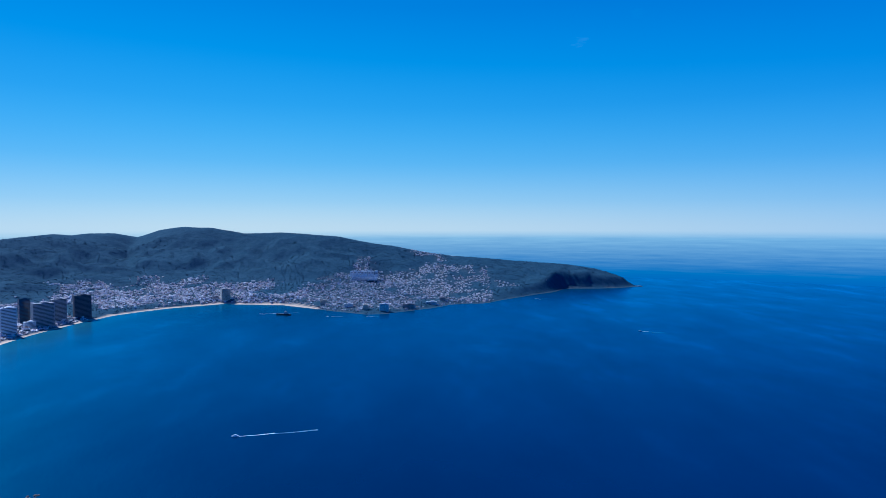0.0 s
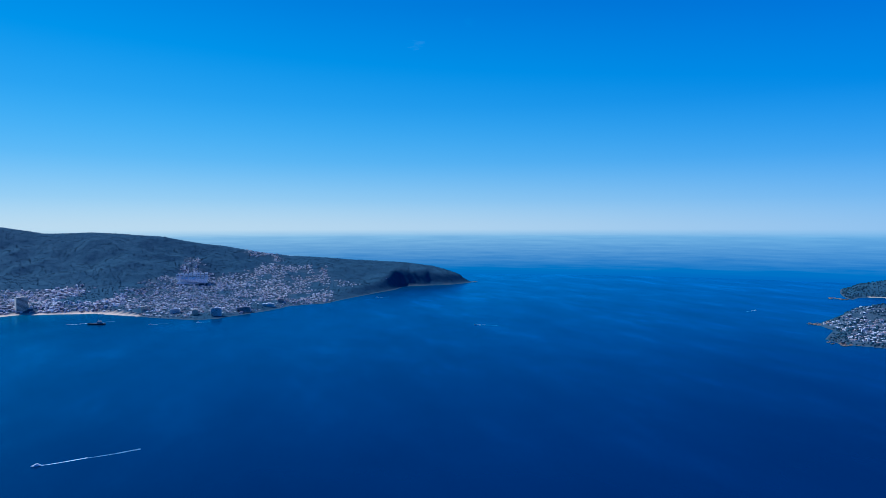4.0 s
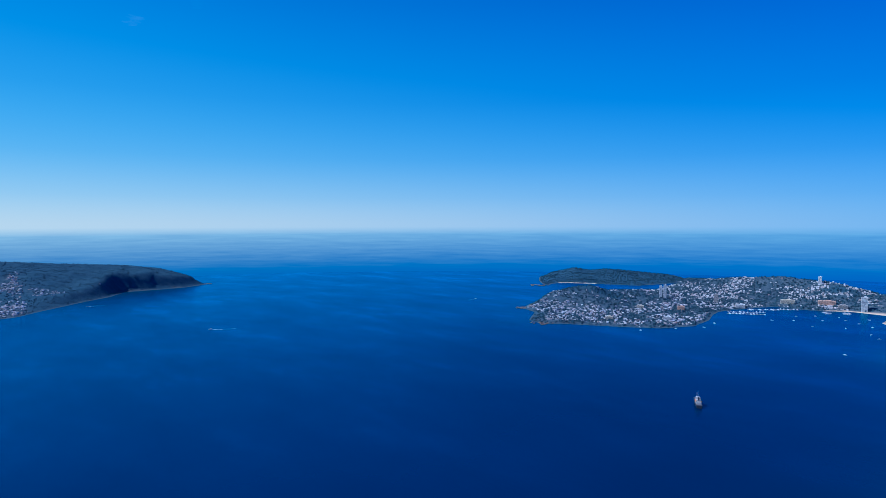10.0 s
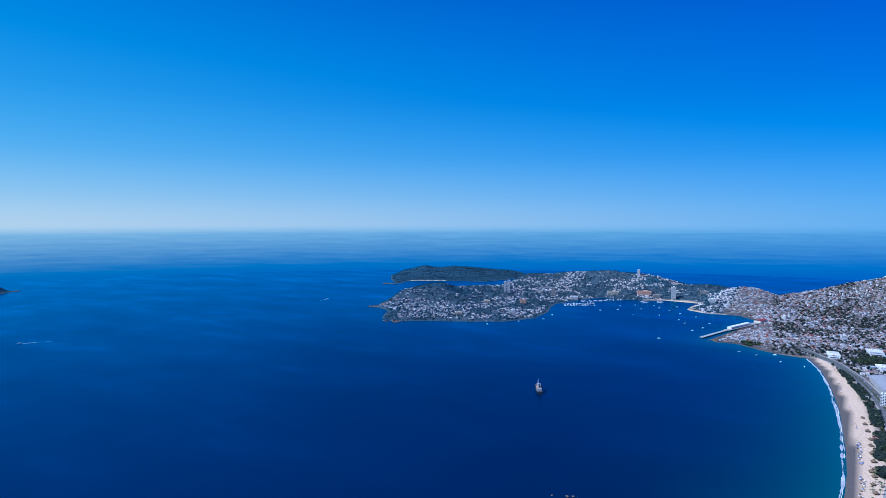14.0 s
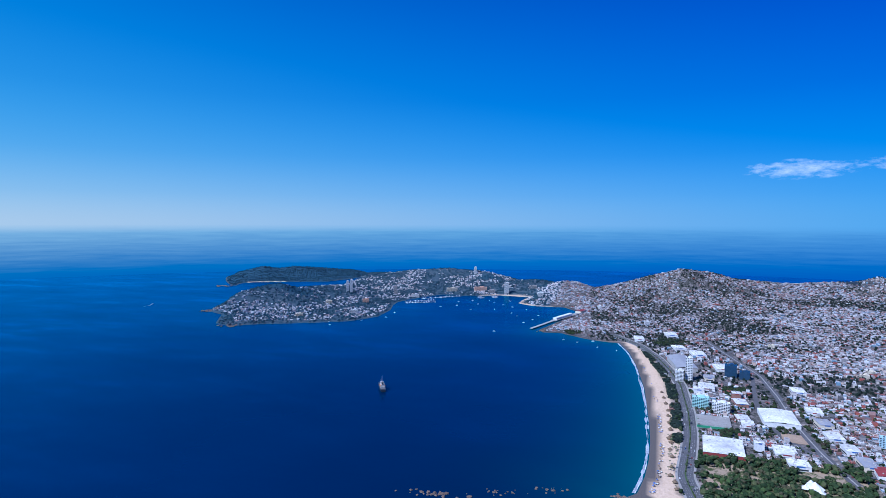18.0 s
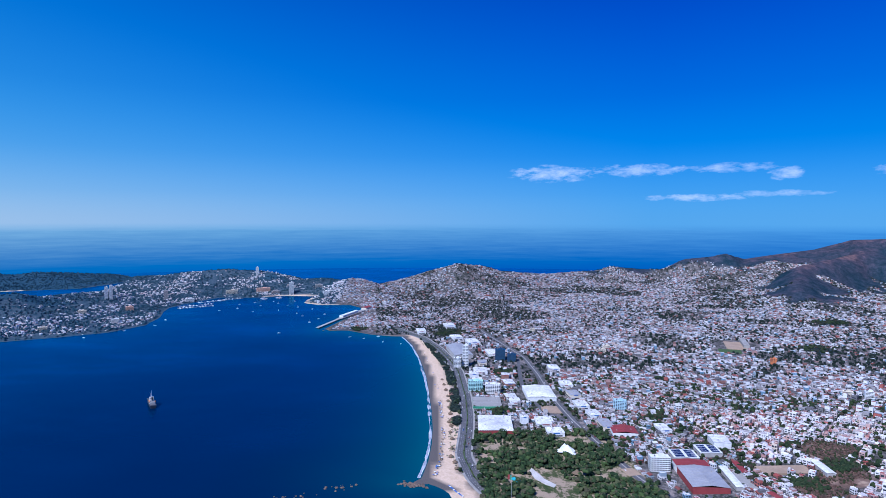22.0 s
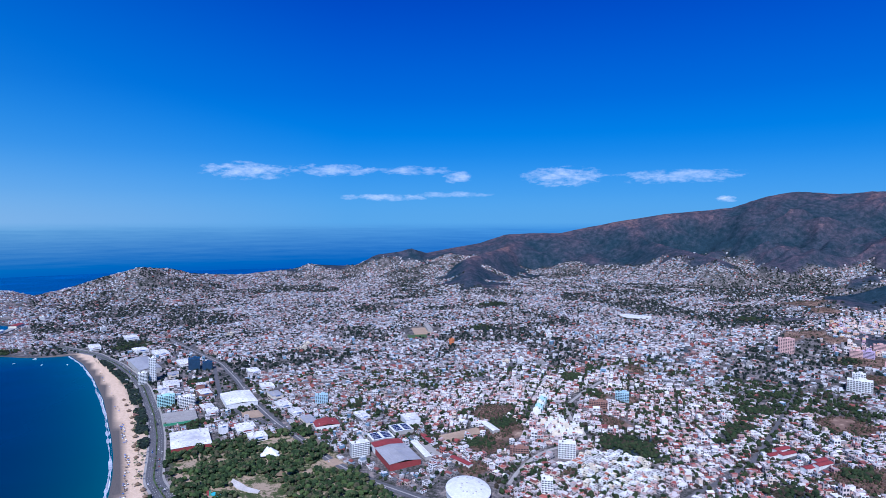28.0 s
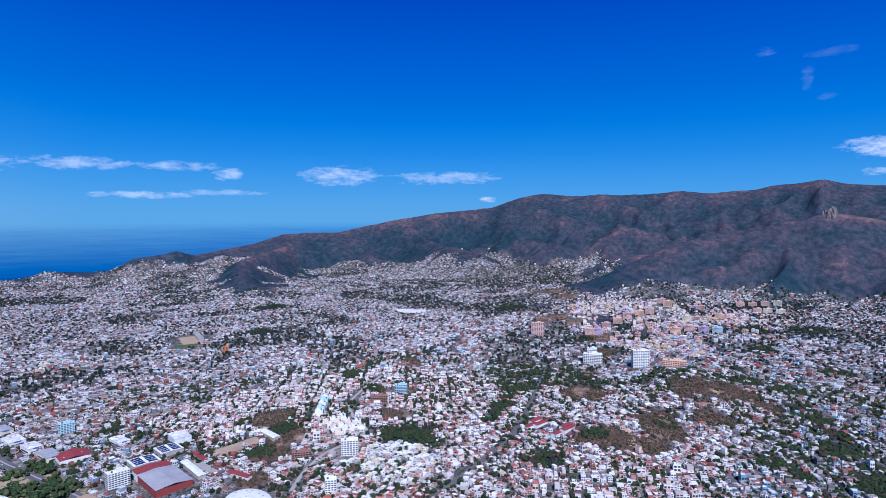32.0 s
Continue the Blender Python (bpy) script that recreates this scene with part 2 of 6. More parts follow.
WHITISH = [(0.85, 0.83, 0.82), (0.82, 0.79, 0.78), (0.46, 0.26, 0.24), (0.85, 0.84, 0.84), (0.7, 0.58, 0.55), (0.36, 0.33, 0.33), (0.84, 0.81, 0.8), (0.62, 0.4, 0.35), (0.6, 0.56, 0.55), (0.84, 0.82, 0.82), (0.34, 0.12, 0.1), (0.74, 0.6, 0.48), (0.52, 0.48, 0.47)]
PALE_ROOFS = [(0.82, 0.8, 0.8), (0.42, 0.38, 0.37), (0.34, 0.075, 0.06), (0.68, 0.62, 0.6), (0.5, 0.47, 0.46), (0.85, 0.84, 0.84), (0.52, 0.46, 0.45), (0.42, 0.12, 0.085), (0.62, 0.58, 0.57), (0.8, 0.78, 0.77), (0.25, 0.07, 0.06), (0.56, 0.4, 0.35)]
WALLS = [(0.2, 0.34, 0.46), (0.42, 0.12, 0.09), (0.85, 0.84, 0.84), (0.82, 0.8, 0.8), (0.5, 0.3, 0.27), (0.34, 0.32, 0.32), (0.85, 0.85, 0.85), (0.48, 0.45, 0.44), (0.22, 0.21, 0.21), (0.66, 0.52, 0.44), (0.8, 0.78, 0.78), (0.28, 0.14, 0.12), (0.4, 0.38, 0.38), (0.36, 0.44, 0.5), (0.84, 0.83, 0.83), (0.16, 0.15, 0.155), (0.6, 0.56, 0.54)]
ROOFS = [(0.84, 0.83, 0.84), (0.32, 0.1, 0.09), (0.3, 0.28, 0.285), (0.17, 0.165, 0.17), (0.44, 0.42, 0.42), (0.3, 0.09, 0.07), (0.72, 0.7, 0.71), (0.13, 0.125, 0.13), (0.5, 0.47, 0.47), (0.26, 0.2, 0.18), (0.24, 0.08, 0.065), (0.85, 0.85, 0.85), (0.2, 0.19, 0.2), (0.36, 0.33, 0.33)]
M_LAND, M_WATER = ground_material(), water_material()
weathered = lambda paints, f: [tuple(c * f for c in p) for p in paints]
M_WALL, M_ROOF = by_island("house_paint", weathered(WALLS, 1.0)), by_island("house_roof", weathered(ROOFS, 0.84), 0.9)
M_WALL_HILL, M_ROOF_HILL = by_island("bright_house_paint", WHITISH), by_island("bright_house_roof", PALE_ROOFS, 0.9)
M_WALL_ESTATE = by_island("estate_paint", [(0.8, 0.52, 0.38), (0.78, 0.46, 0.42), (0.8, 0.7, 0.55), (0.6, 0.48, 0.64), (0.82, 0.76, 0.72), (0.8, 0.56, 0.3), (0.72, 0.42, 0.5), (0.5, 0.66, 0.74), (0.82, 0.62, 0.5)])
M_WALL_POINT = by_island("villa_paint", [(0.85, 0.84, 0.83), (0.8, 0.77, 0.75), (0.85, 0.85, 0.85), (0.6, 0.5, 0.46), (0.84, 0.82, 0.8), (0.4, 0.36, 0.35), (0.85, 0.84, 0.84)])
M_ROOF_POINT = by_island("villa_roof", [(0.8, 0.79, 0.79), (0.42, 0.24, 0.2), (0.84, 0.84, 0.84), (0.5, 0.48, 0.48), (0.82, 0.8, 0.8), (0.3, 0.2, 0.18)], 0.9)
M_TOWN_TREE = by_island("town_foliage", [(0.03, 0.05, 0.024), (0.042, 0.066, 0.028), (0.022, 0.038, 0.02), (0.055, 0.07, 0.034), (0.035, 0.055, 0.026), (0.06, 0.05, 0.036)], 0.9, False, 0.5)
M_WIN = plain("dark_glass", (0.03, 0.04, 0.055), 0.15)
# greens lifted towards blue, standing in for haze on the far trees
M_TREE = by_island("foliage", [(0.024, 0.04, 0.032), (0.036, 0.054, 0.042), (0.02, 0.032, 0.028), (0.046, 0.058, 0.048), (0.03, 0.046, 0.036)], 0.9, False, 0.5)
# far foliage with the blue of haze painted into its greens
M_HAZY_WOODS = by_island("hazy_point_foliage", [(0.04, 0.105, 0.15), (0.05, 0.116, 0.156), (0.034, 0.092, 0.136), (0.06, 0.12, 0.15)], 0.9, False, 0.5)
M_PARK = by_island("park_leaves", [(0.046, 0.078, 0.03), (0.075, 0.118, 0.04), (0.03, 0.054, 0.024), (0.1, 0.115, 0.052), (0.04, 0.068, 0.029), (0.025, 0.045, 0.021), (0.085, 0.083, 0.048)], 0.85, False, 0.45)
M_DRY = by_island("dry_scrub", [(0.15, 0.095, 0.075), (0.19, 0.12, 0.09), (0.06, 0.07, 0.036), (0.16, 0.1, 0.08), (0.12, 0.085, 0.066), (0.05, 0.066, 0.03)], 0.95, False, 0.4)
for leafy_mat in (M_TREE, M_HAZY_WOODS, M_PARK, M_DRY, M_TOWN_TREE):
    leafy_mat.node_tree.nodes["Principled BSDF"].inputs["Specular IOR Level"].default_value = 0.06
M_PALM = plain("palm_leaf", (0.05, 0.085, 0.025), 0.7, 0, 3.0)
M_BARK = plain("bark", (0.16, 0.12, 0.09), 0.95, 0, 3.0)
M_WHITE = plain("white_paint", (0.8, 0.8, 0.78), 0.7)
M_ROOFW = plain("weathered_white_roof", (0.82, 0.81, 0.8), 0.8, 0, 0.22, 0.45)
M_CREAM = plain("cream_paint", (0.74, 0.66, 0.52), 0.8)
M_PINK = plain("pink_paint", (0.66, 0.42, 0.38), 0.8)
M_PEACH = plain("peach_paint", (0.78, 0.5, 0.36), 0.8)
M_LILAC = plain("lilac_paint", (0.56, 0.44, 0.6), 0.8)
M_SKY = plain("pale_blue_paint", (0.42, 0.6, 0.68), 0.8)
M_AQUA = plain("aqua_paint", (0.45, 0.7, 0.68), 0.8)
M_GREY = plain("bare_concrete", (0.42, 0.4, 0.38), 0.9)
M_DARK = plain("dark_grey_paint", (0.12, 0.12, 0.13), 0.7)
M_RED = plain("red_roof_paint", (0.28, 0.045, 0.045), 0.75)
M_TILE = plain("clay_tile", (0.45, 0.17, 0.1), 0.9)
M_BROWN = plain("brown_brick", (0.3, 0.16, 0.12), 0.9)
M_METAL = plain("grey_roof_sheet", (0.5, 0.49, 0.48), 0.5, 0.3, 0.4, 0.2)
M_SOLAR = plain("solar_glass", (0.02, 0.03, 0.08), 0.15)
M_GLASS = plain("blue_facade_glass", (0.03, 0.07, 0.13), 0.12)
M_ORANGE = plain("orange_paint", (0.62, 0.2, 0.07), 0.8)
M_ASPH = plain("asphalt", (0.12, 0.118, 0.122), 0.9, 0, 0.25, 0.35)
M_PAVE = plain("pale_pavement", (0.36, 0.34, 0.31), 0.9, 0, 0.5)
M_SLAB = plain("pale_paving_slabs", (0.6, 0.56, 0.5), 0.9, 0, 0.5)
M_LINE = plain("road_paint", (0.7, 0.7, 0.66), 0.8)
M_THATCH = plain("dry_thatch", (0.2, 0.14, 0.085), 0.95, 0, 3.0)
M_CANVAS = plain("white_canvas", (0.82, 0.82, 0.8), 0.6)
M_BLUEC = plain("blue_canvas", (0.05, 0.16, 0.5), 0.7)
M_CRAG = plain("grey_crag_rock", (0.2, 0.17, 0.165), 0.95, 0, 0.05, 0.7)
M_ROCK = plain("shore_rock", (0.2, 0.14, 0.105), 0.95, 0, 0.5, 0.6)
M_FOAM = plain("sea_foam", (0.78, 0.82, 0.84), 0.8, 0, 0.4, 0.35)
M_WAKE = plain("thin_foam", (0.1, 0.22, 0.34), 0.7, 0, 0.2, 0.6)
M_SURF = plain("spent_surf", (0.46, 0.5, 0.56), 0.8, 0, 0.25, 0.6)
M_HULL = plain("white_hull", (0.75, 0.76, 0.77), 0.4)
M_NAVY = plain("dark_hull", (0.03, 0.035, 0.05), 0.5)
M_GRASS = plain("short_grass", (0.06, 0.11, 0.03), 0.95, 0, 0.4)
M_EARTH = plain("bare_earth", (0.42, 0.3, 0.2), 0.95, 0, 0.3)
M_POND = plain("green_pond", (0.12, 0.11, 0.03), 0.15)
M_POOL = plain("pool_water", (0.08, 0.5, 0.52), 0.1)
M_TANK = plain("black_tank", (0.04, 0.04, 0.045), 0.5)
M_TYRE = plain("tyre_rubber", (0.02, 0.02, 0.02), 0.9)
M_GREEN = plain("green_paint", (0.06, 0.3, 0.16), 0.7)

# ---- the lie of the land ----
HEADLAND_SHORE = [(1374, 3984), (1184, 3875), (843, 3843), (729, 3643), (604, 3521), (371, 3250), (266, 3106), (87, 3063), (-1, 2935), (-135, 2818), (-235, 2727), (-311, 2710), (-484, 2822), (-580, 2902), (-784, 3052), (-994, 3077), (-1104, 3101), (-1307, 2931), (-1388, 2815), (-1453, 2691), (-1477, 2515), (-1490, 2348), (-1493, 2190), (-1475, 2023)]
NEAR_SHORE = [(-1400, 1650), (-1150, 1250), (-820, 900), (-560, 640), (-250, 430), (50, 330), (400, 290), (600, 200), (720, 90), (790, 10), (822, -20), (846, -20), (868, -6), (884, 14), (870, 40)]
BEACH_SHORE = [(877, 48), (904, 25), (967, 16), (1040, 11), (1125, 10), (1226, 13), (1347, 20), (1493, 29), (1710, 54), (1890, 83), (2021, 119)]
PORT_SHORE = [(2027, 165), (2058, 236), (2132, 326), (2125, 391), (2166, 414), (2218, 404), (2374, 375), (2655, 330), (2779, 413), (2777, 561), (2835, 644), (2943, 648), (3089, 631), (3112, 817), (3023, 950), (3028, 1112)]
POINT_SHORE = [(2862, 1175), (2674, 1211), (2561, 1185), (2412, 1130), (2228, 1102), (2083, 1164), (1997, 1284), (1898, 1460), (1830, 1529), (1854, 1618), (2046, 1750), (2100, 1870), (2267, 1959), (2500, 2000), (2800, 1960), (3060, 1920), (3187, 1854), (3450, 1885), (3744, 1950)]
OCEAN_SHORE = [(3850, 1750), (3800, 1300), (3760, 950), (3640, 640), (3560, 420), (3620, 200), (3700, -150), (3950, -700), (4080, -1300), (4080, -1800), (4150, -2200), (4300, -2900)]
LAND_BACK = [(4300, -4900), (-4900, -4900), (-4900, 4900), (-2000, 4900), (-600, 4720), (300, 4560), (900, 4430), (1200, 4260), (1350, 4080)]
ISLE_SHORE = [(3060, 2560), (2960, 2430), (3099, 2501), (3207, 2482), (3285, 2333), (3400, 2059), (3697, 1990), (3864, 2010), (4050, 2060), (4300, 2300), (4250, 2500), (3900, 2750), (3600, 2960), (3420, 2880), (3200, 2700)]
MAINLAND = HEADLAND_SHORE + NEAR_SHORE + BEACH_SHORE + PORT_SHORE + POINT_SHORE + OCEAN_SHORE + LAND_BACK

# crests: points (x, y, z) and the half width of the slopes
RIDGES = [
    ([(-3600, 3000, 300), (-2654, 3664, 324), (-2505, 3942, 355), (-2441, 4019, 343), (-2402, 4146, 357), (-2296, 4310, 355), (-2181, 4403, 325), (-2008, 4387, 379), (-1834, 4366, 400), (-1623, 4350, 396), (-1392, 4331, 355), (-1103, 4315, 359), (-851, 4274, 343)], 620),
    ([(-851, 4274, 343), (-688, 4267, 331), (-486, 4258, 291), (-283, 4239, 263), (-81, 4209, 224), (118, 4170, 198), (355, 4156, 182), (594, 4167, 162), (914, 4174, 137), (1102, 4127, 112), (1236, 4047, 71), (1328, 3973, 35)], 480),
    ([(2078, 1776, 22), (2201, 1836, 39), (2394, 1807, 79), (2500, 1775, 90), (2607, 1738, 55), (2823, 1642, 46)], 190),
    ([(3561, 1821, 51), (3504, 1632, 67), (3528, 1409, 92), (3516, 1253, 108), (3508, 1065, 95), (3472, 947, 87), (3433, 832, 46), (3405, 649, 60)], 230),
    ([(3352, 563, 38), (3233, 465, 81), (3241, 405, 73), (3315, 335, 30), (3326, 198, 61), (3332, 48, 111), (3330, -113, 152), (3390, -247, 135), (3515, -346, 96), (3672, -665, 61)], 240),
    ([(3672, -665, 61), (3797, -1022, 80), (3776, -1097, 107), (3783, -1296, 89), (3735, -1430, 89), (3752, -1567, 155), (3749, -1738, 174), (3718, -1803, 194), (3788, -1962, 154)], 230),
    ([(3788, -1962, 154), (3681, -2124, 192), (3644, -2315, 221), (3590, -2509, 284), (3450, -2600, 292), (3347, -2822, 294), (3253, -3012, 341), (3074, -3187, 391), (2926, -3399, 433), (2658, -3754, 476)], 520),
    ([(2658, -3754, 476), (2480, -3874, 553), (2335, -3963, 586), (2151, -4066, 563), (1784, -4240, 571), (1440, -4430, 592), (1261, -4484, 569), (1032, -4601, 598), (798, -4647, 630), (606, -4676, 651), (482, -4690, 617), (280, -4707, 603), (-400, -4700, 640)], 800),
    ([(3400, -2550, 240), (3019, -1845, 165), (2604, -1589, 101)], 200),
    ([(3074, -3187, 360), (2712, -2975, 269), (2026, -2751, 192)], 260),
    ([(1261, -4484, 500), (995, -3901, 331), (1212, -3454, 222), (1405, -2980, 144)], 270),
    ([(-600, -3500, 520), (190, -3290, 385), (388, -3226, 425), (550, -3152, 389), (797, -2996, 303), (932, -2852, 285), (1053, -2702, 215), (1218, -2521, 118)], 330),
    ([(388, -3226, 420), (392, -3205, 424)], 34),
    ([(2151, -4066, 520), (1900, -3650, 330), (1750, -3200, 200)], 230),
    ([(550, -3152, 370), (480, -2850, 215), (520, -2620, 130)], 150),
    ([(190, -3290, 370), (100, -2950, 210), (60, -2650, 130)], 170),
    ([(1784, -4240, 540), (1520, -3850, 380), (1640, -3500, 230)], 220),
    ([(3380, 2735, 36), (3512, 2649, 79), (3600, 2570, 60), (3696, 2507, 70), (3900, 2390, 42), (4075, 2273, 21)], 170),
    ([(3900, 1990, 20), (3938, 1959, 40)], 60),
    ([(760, -640, 20), (900, -820, 46), (1000, -1050, 52), (1050, -1400, 60)], 190),
    ([(395, -820, 50), (420, -930, 55)], 150),
    ([(340, -1190, 74), (410, -1290, 78)], 160),
    ([(1000, -1900, 88), (700, -2050, 110)], 260)]


def fbm(x, y, scale, octaves=4, seed=3, gain=0.5):
    rng = np.random.RandomState(seed)
    tab = rng.rand(64, 64)
    out, amp, tot = np.zeros_like(x, dtype=float), 1.0, 0.0
    for k in range(octaves):
        u, v = x / scale * 2 ** k + 17.3 * k, y / scale * 2 ** k + 5.1 * k
        i, j = np.floor(u).astype(int), np.floor(v).astype(int)
        a, b = u - i, v - j
        a, b = a * a * (3 - 2 * a), b * b * (3 - 2 * b)
        g = lambda p, q: tab[p % 64, q % 64]
        out += amp * ((g(i, j) * (1 - a) + g(i + 1, j) * a) * (1 - b) + (g(i, j + 1) * (1 - a) + g(i + 1, j + 1) * a) * b)
        tot, amp = tot + amp, amp * gain
    return out / tot


def near_line(x, y, pts):
    """Distance to a polyline and the value (third number) at the foot."""
    best, val = np.full(x.shape, 1e9), np.zeros(x.shape)
    for p, q in zip(pts[:-1], pts[1:]):
        dx, dy = q[0] - p[0], q[1] - p[1]
        s = np.clip(((x - p[0]) * dx + (y - p[1]) * dy) / (dx * dx + dy * dy), 0, 1)
        d = np.hypot(x - p[0] - s * dx, y - p[1] - s * dy)
        m = d < best
        best = np.where(m, d, best)
        if len(p) > 2:
            val = np.where(m, p[2] + s * (q[2] - p[2]), val)
    return best, val


def inside(x, y, poly):
    c = np.zeros(x.shape, bool)
    for (x1, y1), (x2, y2) in zip(poly, poly[1:] + poly[:1]):
        if y1 == y2:
            continue
        c ^= ((y1 > y) != (y2 > y)) & (x < (x2 - x1) * (y - y1) / (y2 - y1) + x1)
    return c


def shore(x, y):
    """Metres inland from the water's edge, negative at sea."""
    out = None
    for poly in (MAINLAND, ISLE_SHORE):
        d = near_line(x, y, poly + poly[:1])[0]
        s = np.where(inside(x, y, poly), d, -d)
        out = s if out is None else np.maximum(out, s)
    return out


def smooth(a, b, v):
    t = np.clip((v - a) / (b - a), 0, 1)
    return t * t * (3 - 2 * t)


def height(x, y, sd=None):
    x, y = np.asarray(x, float), np.asarray(y, float)
    if sd is None:
        sd = shore(x, y)
    z = np.clip(sd * 0.055, -25, 2.6) + 0.022 * np.clip(sd - 60, 0, 2600)
    wob = fbm(x, y, 260, 4, 5) - 0.5
    wob2 = fbm(x, y, 90, 3, 9) - 0.5
    gully = 0.55 * (1 - np.abs(2 * fbm(x, y, 420, 2, 15) - 1) * 2.2) + 0.35 * (1 - np.abs(2 * fbm(x, y, 170, 2, 16) - 1) * 2.2) - 0.42
    hill = np.zeros_like(z)
    for k, (pts, w) in enumerate(RIDGES):
        d, top = near_line(x, y, pts)
        far = np.clip(d / w, 0, 4)
        cut = 0.3 if k < 2 else 0.72
        h = top * np.exp(-far ** 1.35) * (1 + (0.55 * wob + 0.2 * wob2 + cut * gully) * np.clip(far * 1.05, 0.03, 1.0))
        hill = np.maximum(hill, h)
    edge = smooth(0, 90, sd)
    up = np.maximum(z, hill * edge) + 0.4 * np.minimum(z, hill * edge) * edge * (hill < 60)
    return np.where(sd > 0, up, np.minimum(z, sd * 0.055))


def steps(*spans):
    out = []
    for a, b, s in spans:
        out += list(np.arange(a, b, s))
    return np.array(out + [spans[-1][1]])


GRIDS = {}
EDGE = 4950.0


def zat(x, y):
    """Ground height read from the built sheet."""
    xs, ys, Z = GRIDS["ground"]
    x, y = np.asarray(x, float), np.asarray(y, float)
    i, j = np.clip(np.searchsorted(xs, x) - 1, 0, len(xs) - 2), np.clip(np.searchsorted(ys, y) - 1, 0, len(ys) - 2)
    a, b = (x - xs[i]) / (xs[i + 1] - xs[i]), (y - ys[j]) / (ys[j + 1] - ys[j])
    return (Z[j, i] * (1 - a) + Z[j, i + 1] * a) * (1 - b) + (Z[j + 1, i] * (1 - a) + Z[j + 1, i + 1] * a) * b


def sheet(name, xs, ys, zfun, keep, mats, attrs):
    X, Y = np.meshgrid(xs, ys)
    sd = shore(X, Y)
    Z = zfun(X, Y, sd)
    n, m = X.shape
    idx = np.arange(n * m).reshape(n, m)
    q = np.stack([idx[:-1, :-1], idx[:-1, 1:], idx[1:, 1:], idx[1:, :-1]], -1).reshape(-1, 4)
    rad = np.hypot(X, Y)
    q = q[keep(sd).ravel()[q].any(1) & (rad.ravel()[q] < EDGE).any(1)]
    f = np.minimum(1, EDGE / np.maximum(rad, 1))
    X, Y = X * f, Y * f
    used = np.unique(q)
    remap = np.zeros(n * m, int)
    remap[used] = np.arange(len(used))
    V = np.stack([X.ravel(), Y.ravel(), Z.ravel()], -1)[used]
    GRIDS[name] = (xs, ys, Z)
    ob = quads(name, V, remap[q], None, mats, True)
    for k, fun in attrs.items():
        a = ob.data.attributes.new(k, "FLOAT", "POINT")
        a.data.foreach_set("value", fun(X, Y, Z, sd).ravel()[used].astype(np.float32))
    return ob


def quads(name, V, Q, mi, mats, soft=False):
    """One mesh object from arrays of corners and four-cornered faces."""
    me = bpy.data.meshes.new(name)
    me.vertices.add(len(V))
    me.vertices.foreach_set("co", np.ascontiguousarray(V, np.float32).ravel())
    me.loops.add(len(Q) * 4)
    me.loops.foreach_set("vertex_index", np.ascontiguousarray(Q, np.int32).ravel())
    me.polygons.add(len(Q))
    me.polygons.foreach_set("loop_start", np.arange(0, len(Q) * 4, 4, dtype=np.int32))
    if mi is not None:
        me.polygons.foreach_set("material_index", np.ascontiguousarray(mi, np.int32))
    me.polygons.foreach_set("use_smooth", np.full(len(Q), soft))
    for m in mats:
        me.materials.append(m)
    me.update(calc_edges=True)
    return new(name, me)


def patch(x, y, cx, cy, r, ragged):
    """A spot with an uneven rim; ragged is the noise that frays it."""
    return smooth(r * 1.1, r * 0.85, np.hypot(x - cx, y - cy) * (0.25 + 1.5 * ragged))


# dry scrub hills that stay unbuilt inside the town: x, y, radius
SCRUB = [(402, -850, 54), (350, -1205, 70), (337, -977, 38), (373, -1030, 34), (298, -1090, 32), (868, -600, 34), (763, -475, 20), (869, -848, 24), (784, -780, 22), (847, -892, 20), (672, -584, 18), (560, -1130, 47), (300, -1250, 47), (960, -640, 39), (760, -1620, 55), (822, -540, 32), (690, -1500, 31), (1338, -2303, 75), (1203, -2234, 55), (894, -1736, 45), (353, -877, 31), (988, -1737, 55), (963, -1035, 27), (328, -913, 23), (234, -1213, 31), (376, -1010, 31), (2600, -1590, 150), (2830, -1760, 190), (3080, -2050, 220)]
# wooded gullies inside the town: x, y, radius
GROVES = [(630, -895, 20), (650, -960, 22), (690, -1090, 22), (674, -737, 24), (713, -722, 20), (1022, -890, 22), (1038, -975, 24), (1520, -172, 26), (1202, -128, 24), (2090, 330, 36), (2150, 290, 30), (1000, -440, 18), (1150, -430, 16), (484, -972, 18), (409, -862, 18), (392, -1300, 24), (350, -1330, 20), (680, -1034, 22), (661, -975, 20), (532, -938, 17), (154, -1158, 30), (115, -1100, 32), (236, -1382, 30), (60, -978, 29), (434, -759, 22), (721, -717, 16), (884, -831, 19), (784, -708, 13), (894, -618, 22), (843, -539, 22), (353, -1740, 45), (363, -1498, 27), (543, -2468, 60), (665, -1677, 34), (348, -1009, 19), (985, -600, 17), (1180, -620, 17), (1420, -540, 17), (1330, -300, 14), (1480, -160, 19), (2060, -40, 50), (1180, -440, 16), (1700, -1100, 40), (2100, -1400, 50), (1250, -1900, 45), (194, -1260, 26), (163, -1217, 22), (126, -1156, 24), (319, -1393, 32), (351, -1743, 40), (179, -981, 20), (147, -960, 19), (60, -1029, 29), (642, -927, 17), (702, -1067, 19), (739, -1208, 22), (695, -756, 22), (449, -756, 17), (536, -930, 14), (997, -880, 22), (802, -1594, 28), (750, -1776, 28), (680, -1880, 26), (174, -1608, 32), (640, -2060, 40), (420, -1980, 40), (300, -2100, 46), (700, -2250, 36)]
PARK = [(800, -62), (1093, -69), (1094, -139), (1085, -300), (833, -321), (700, -345), (620, -250), (640, -110)]


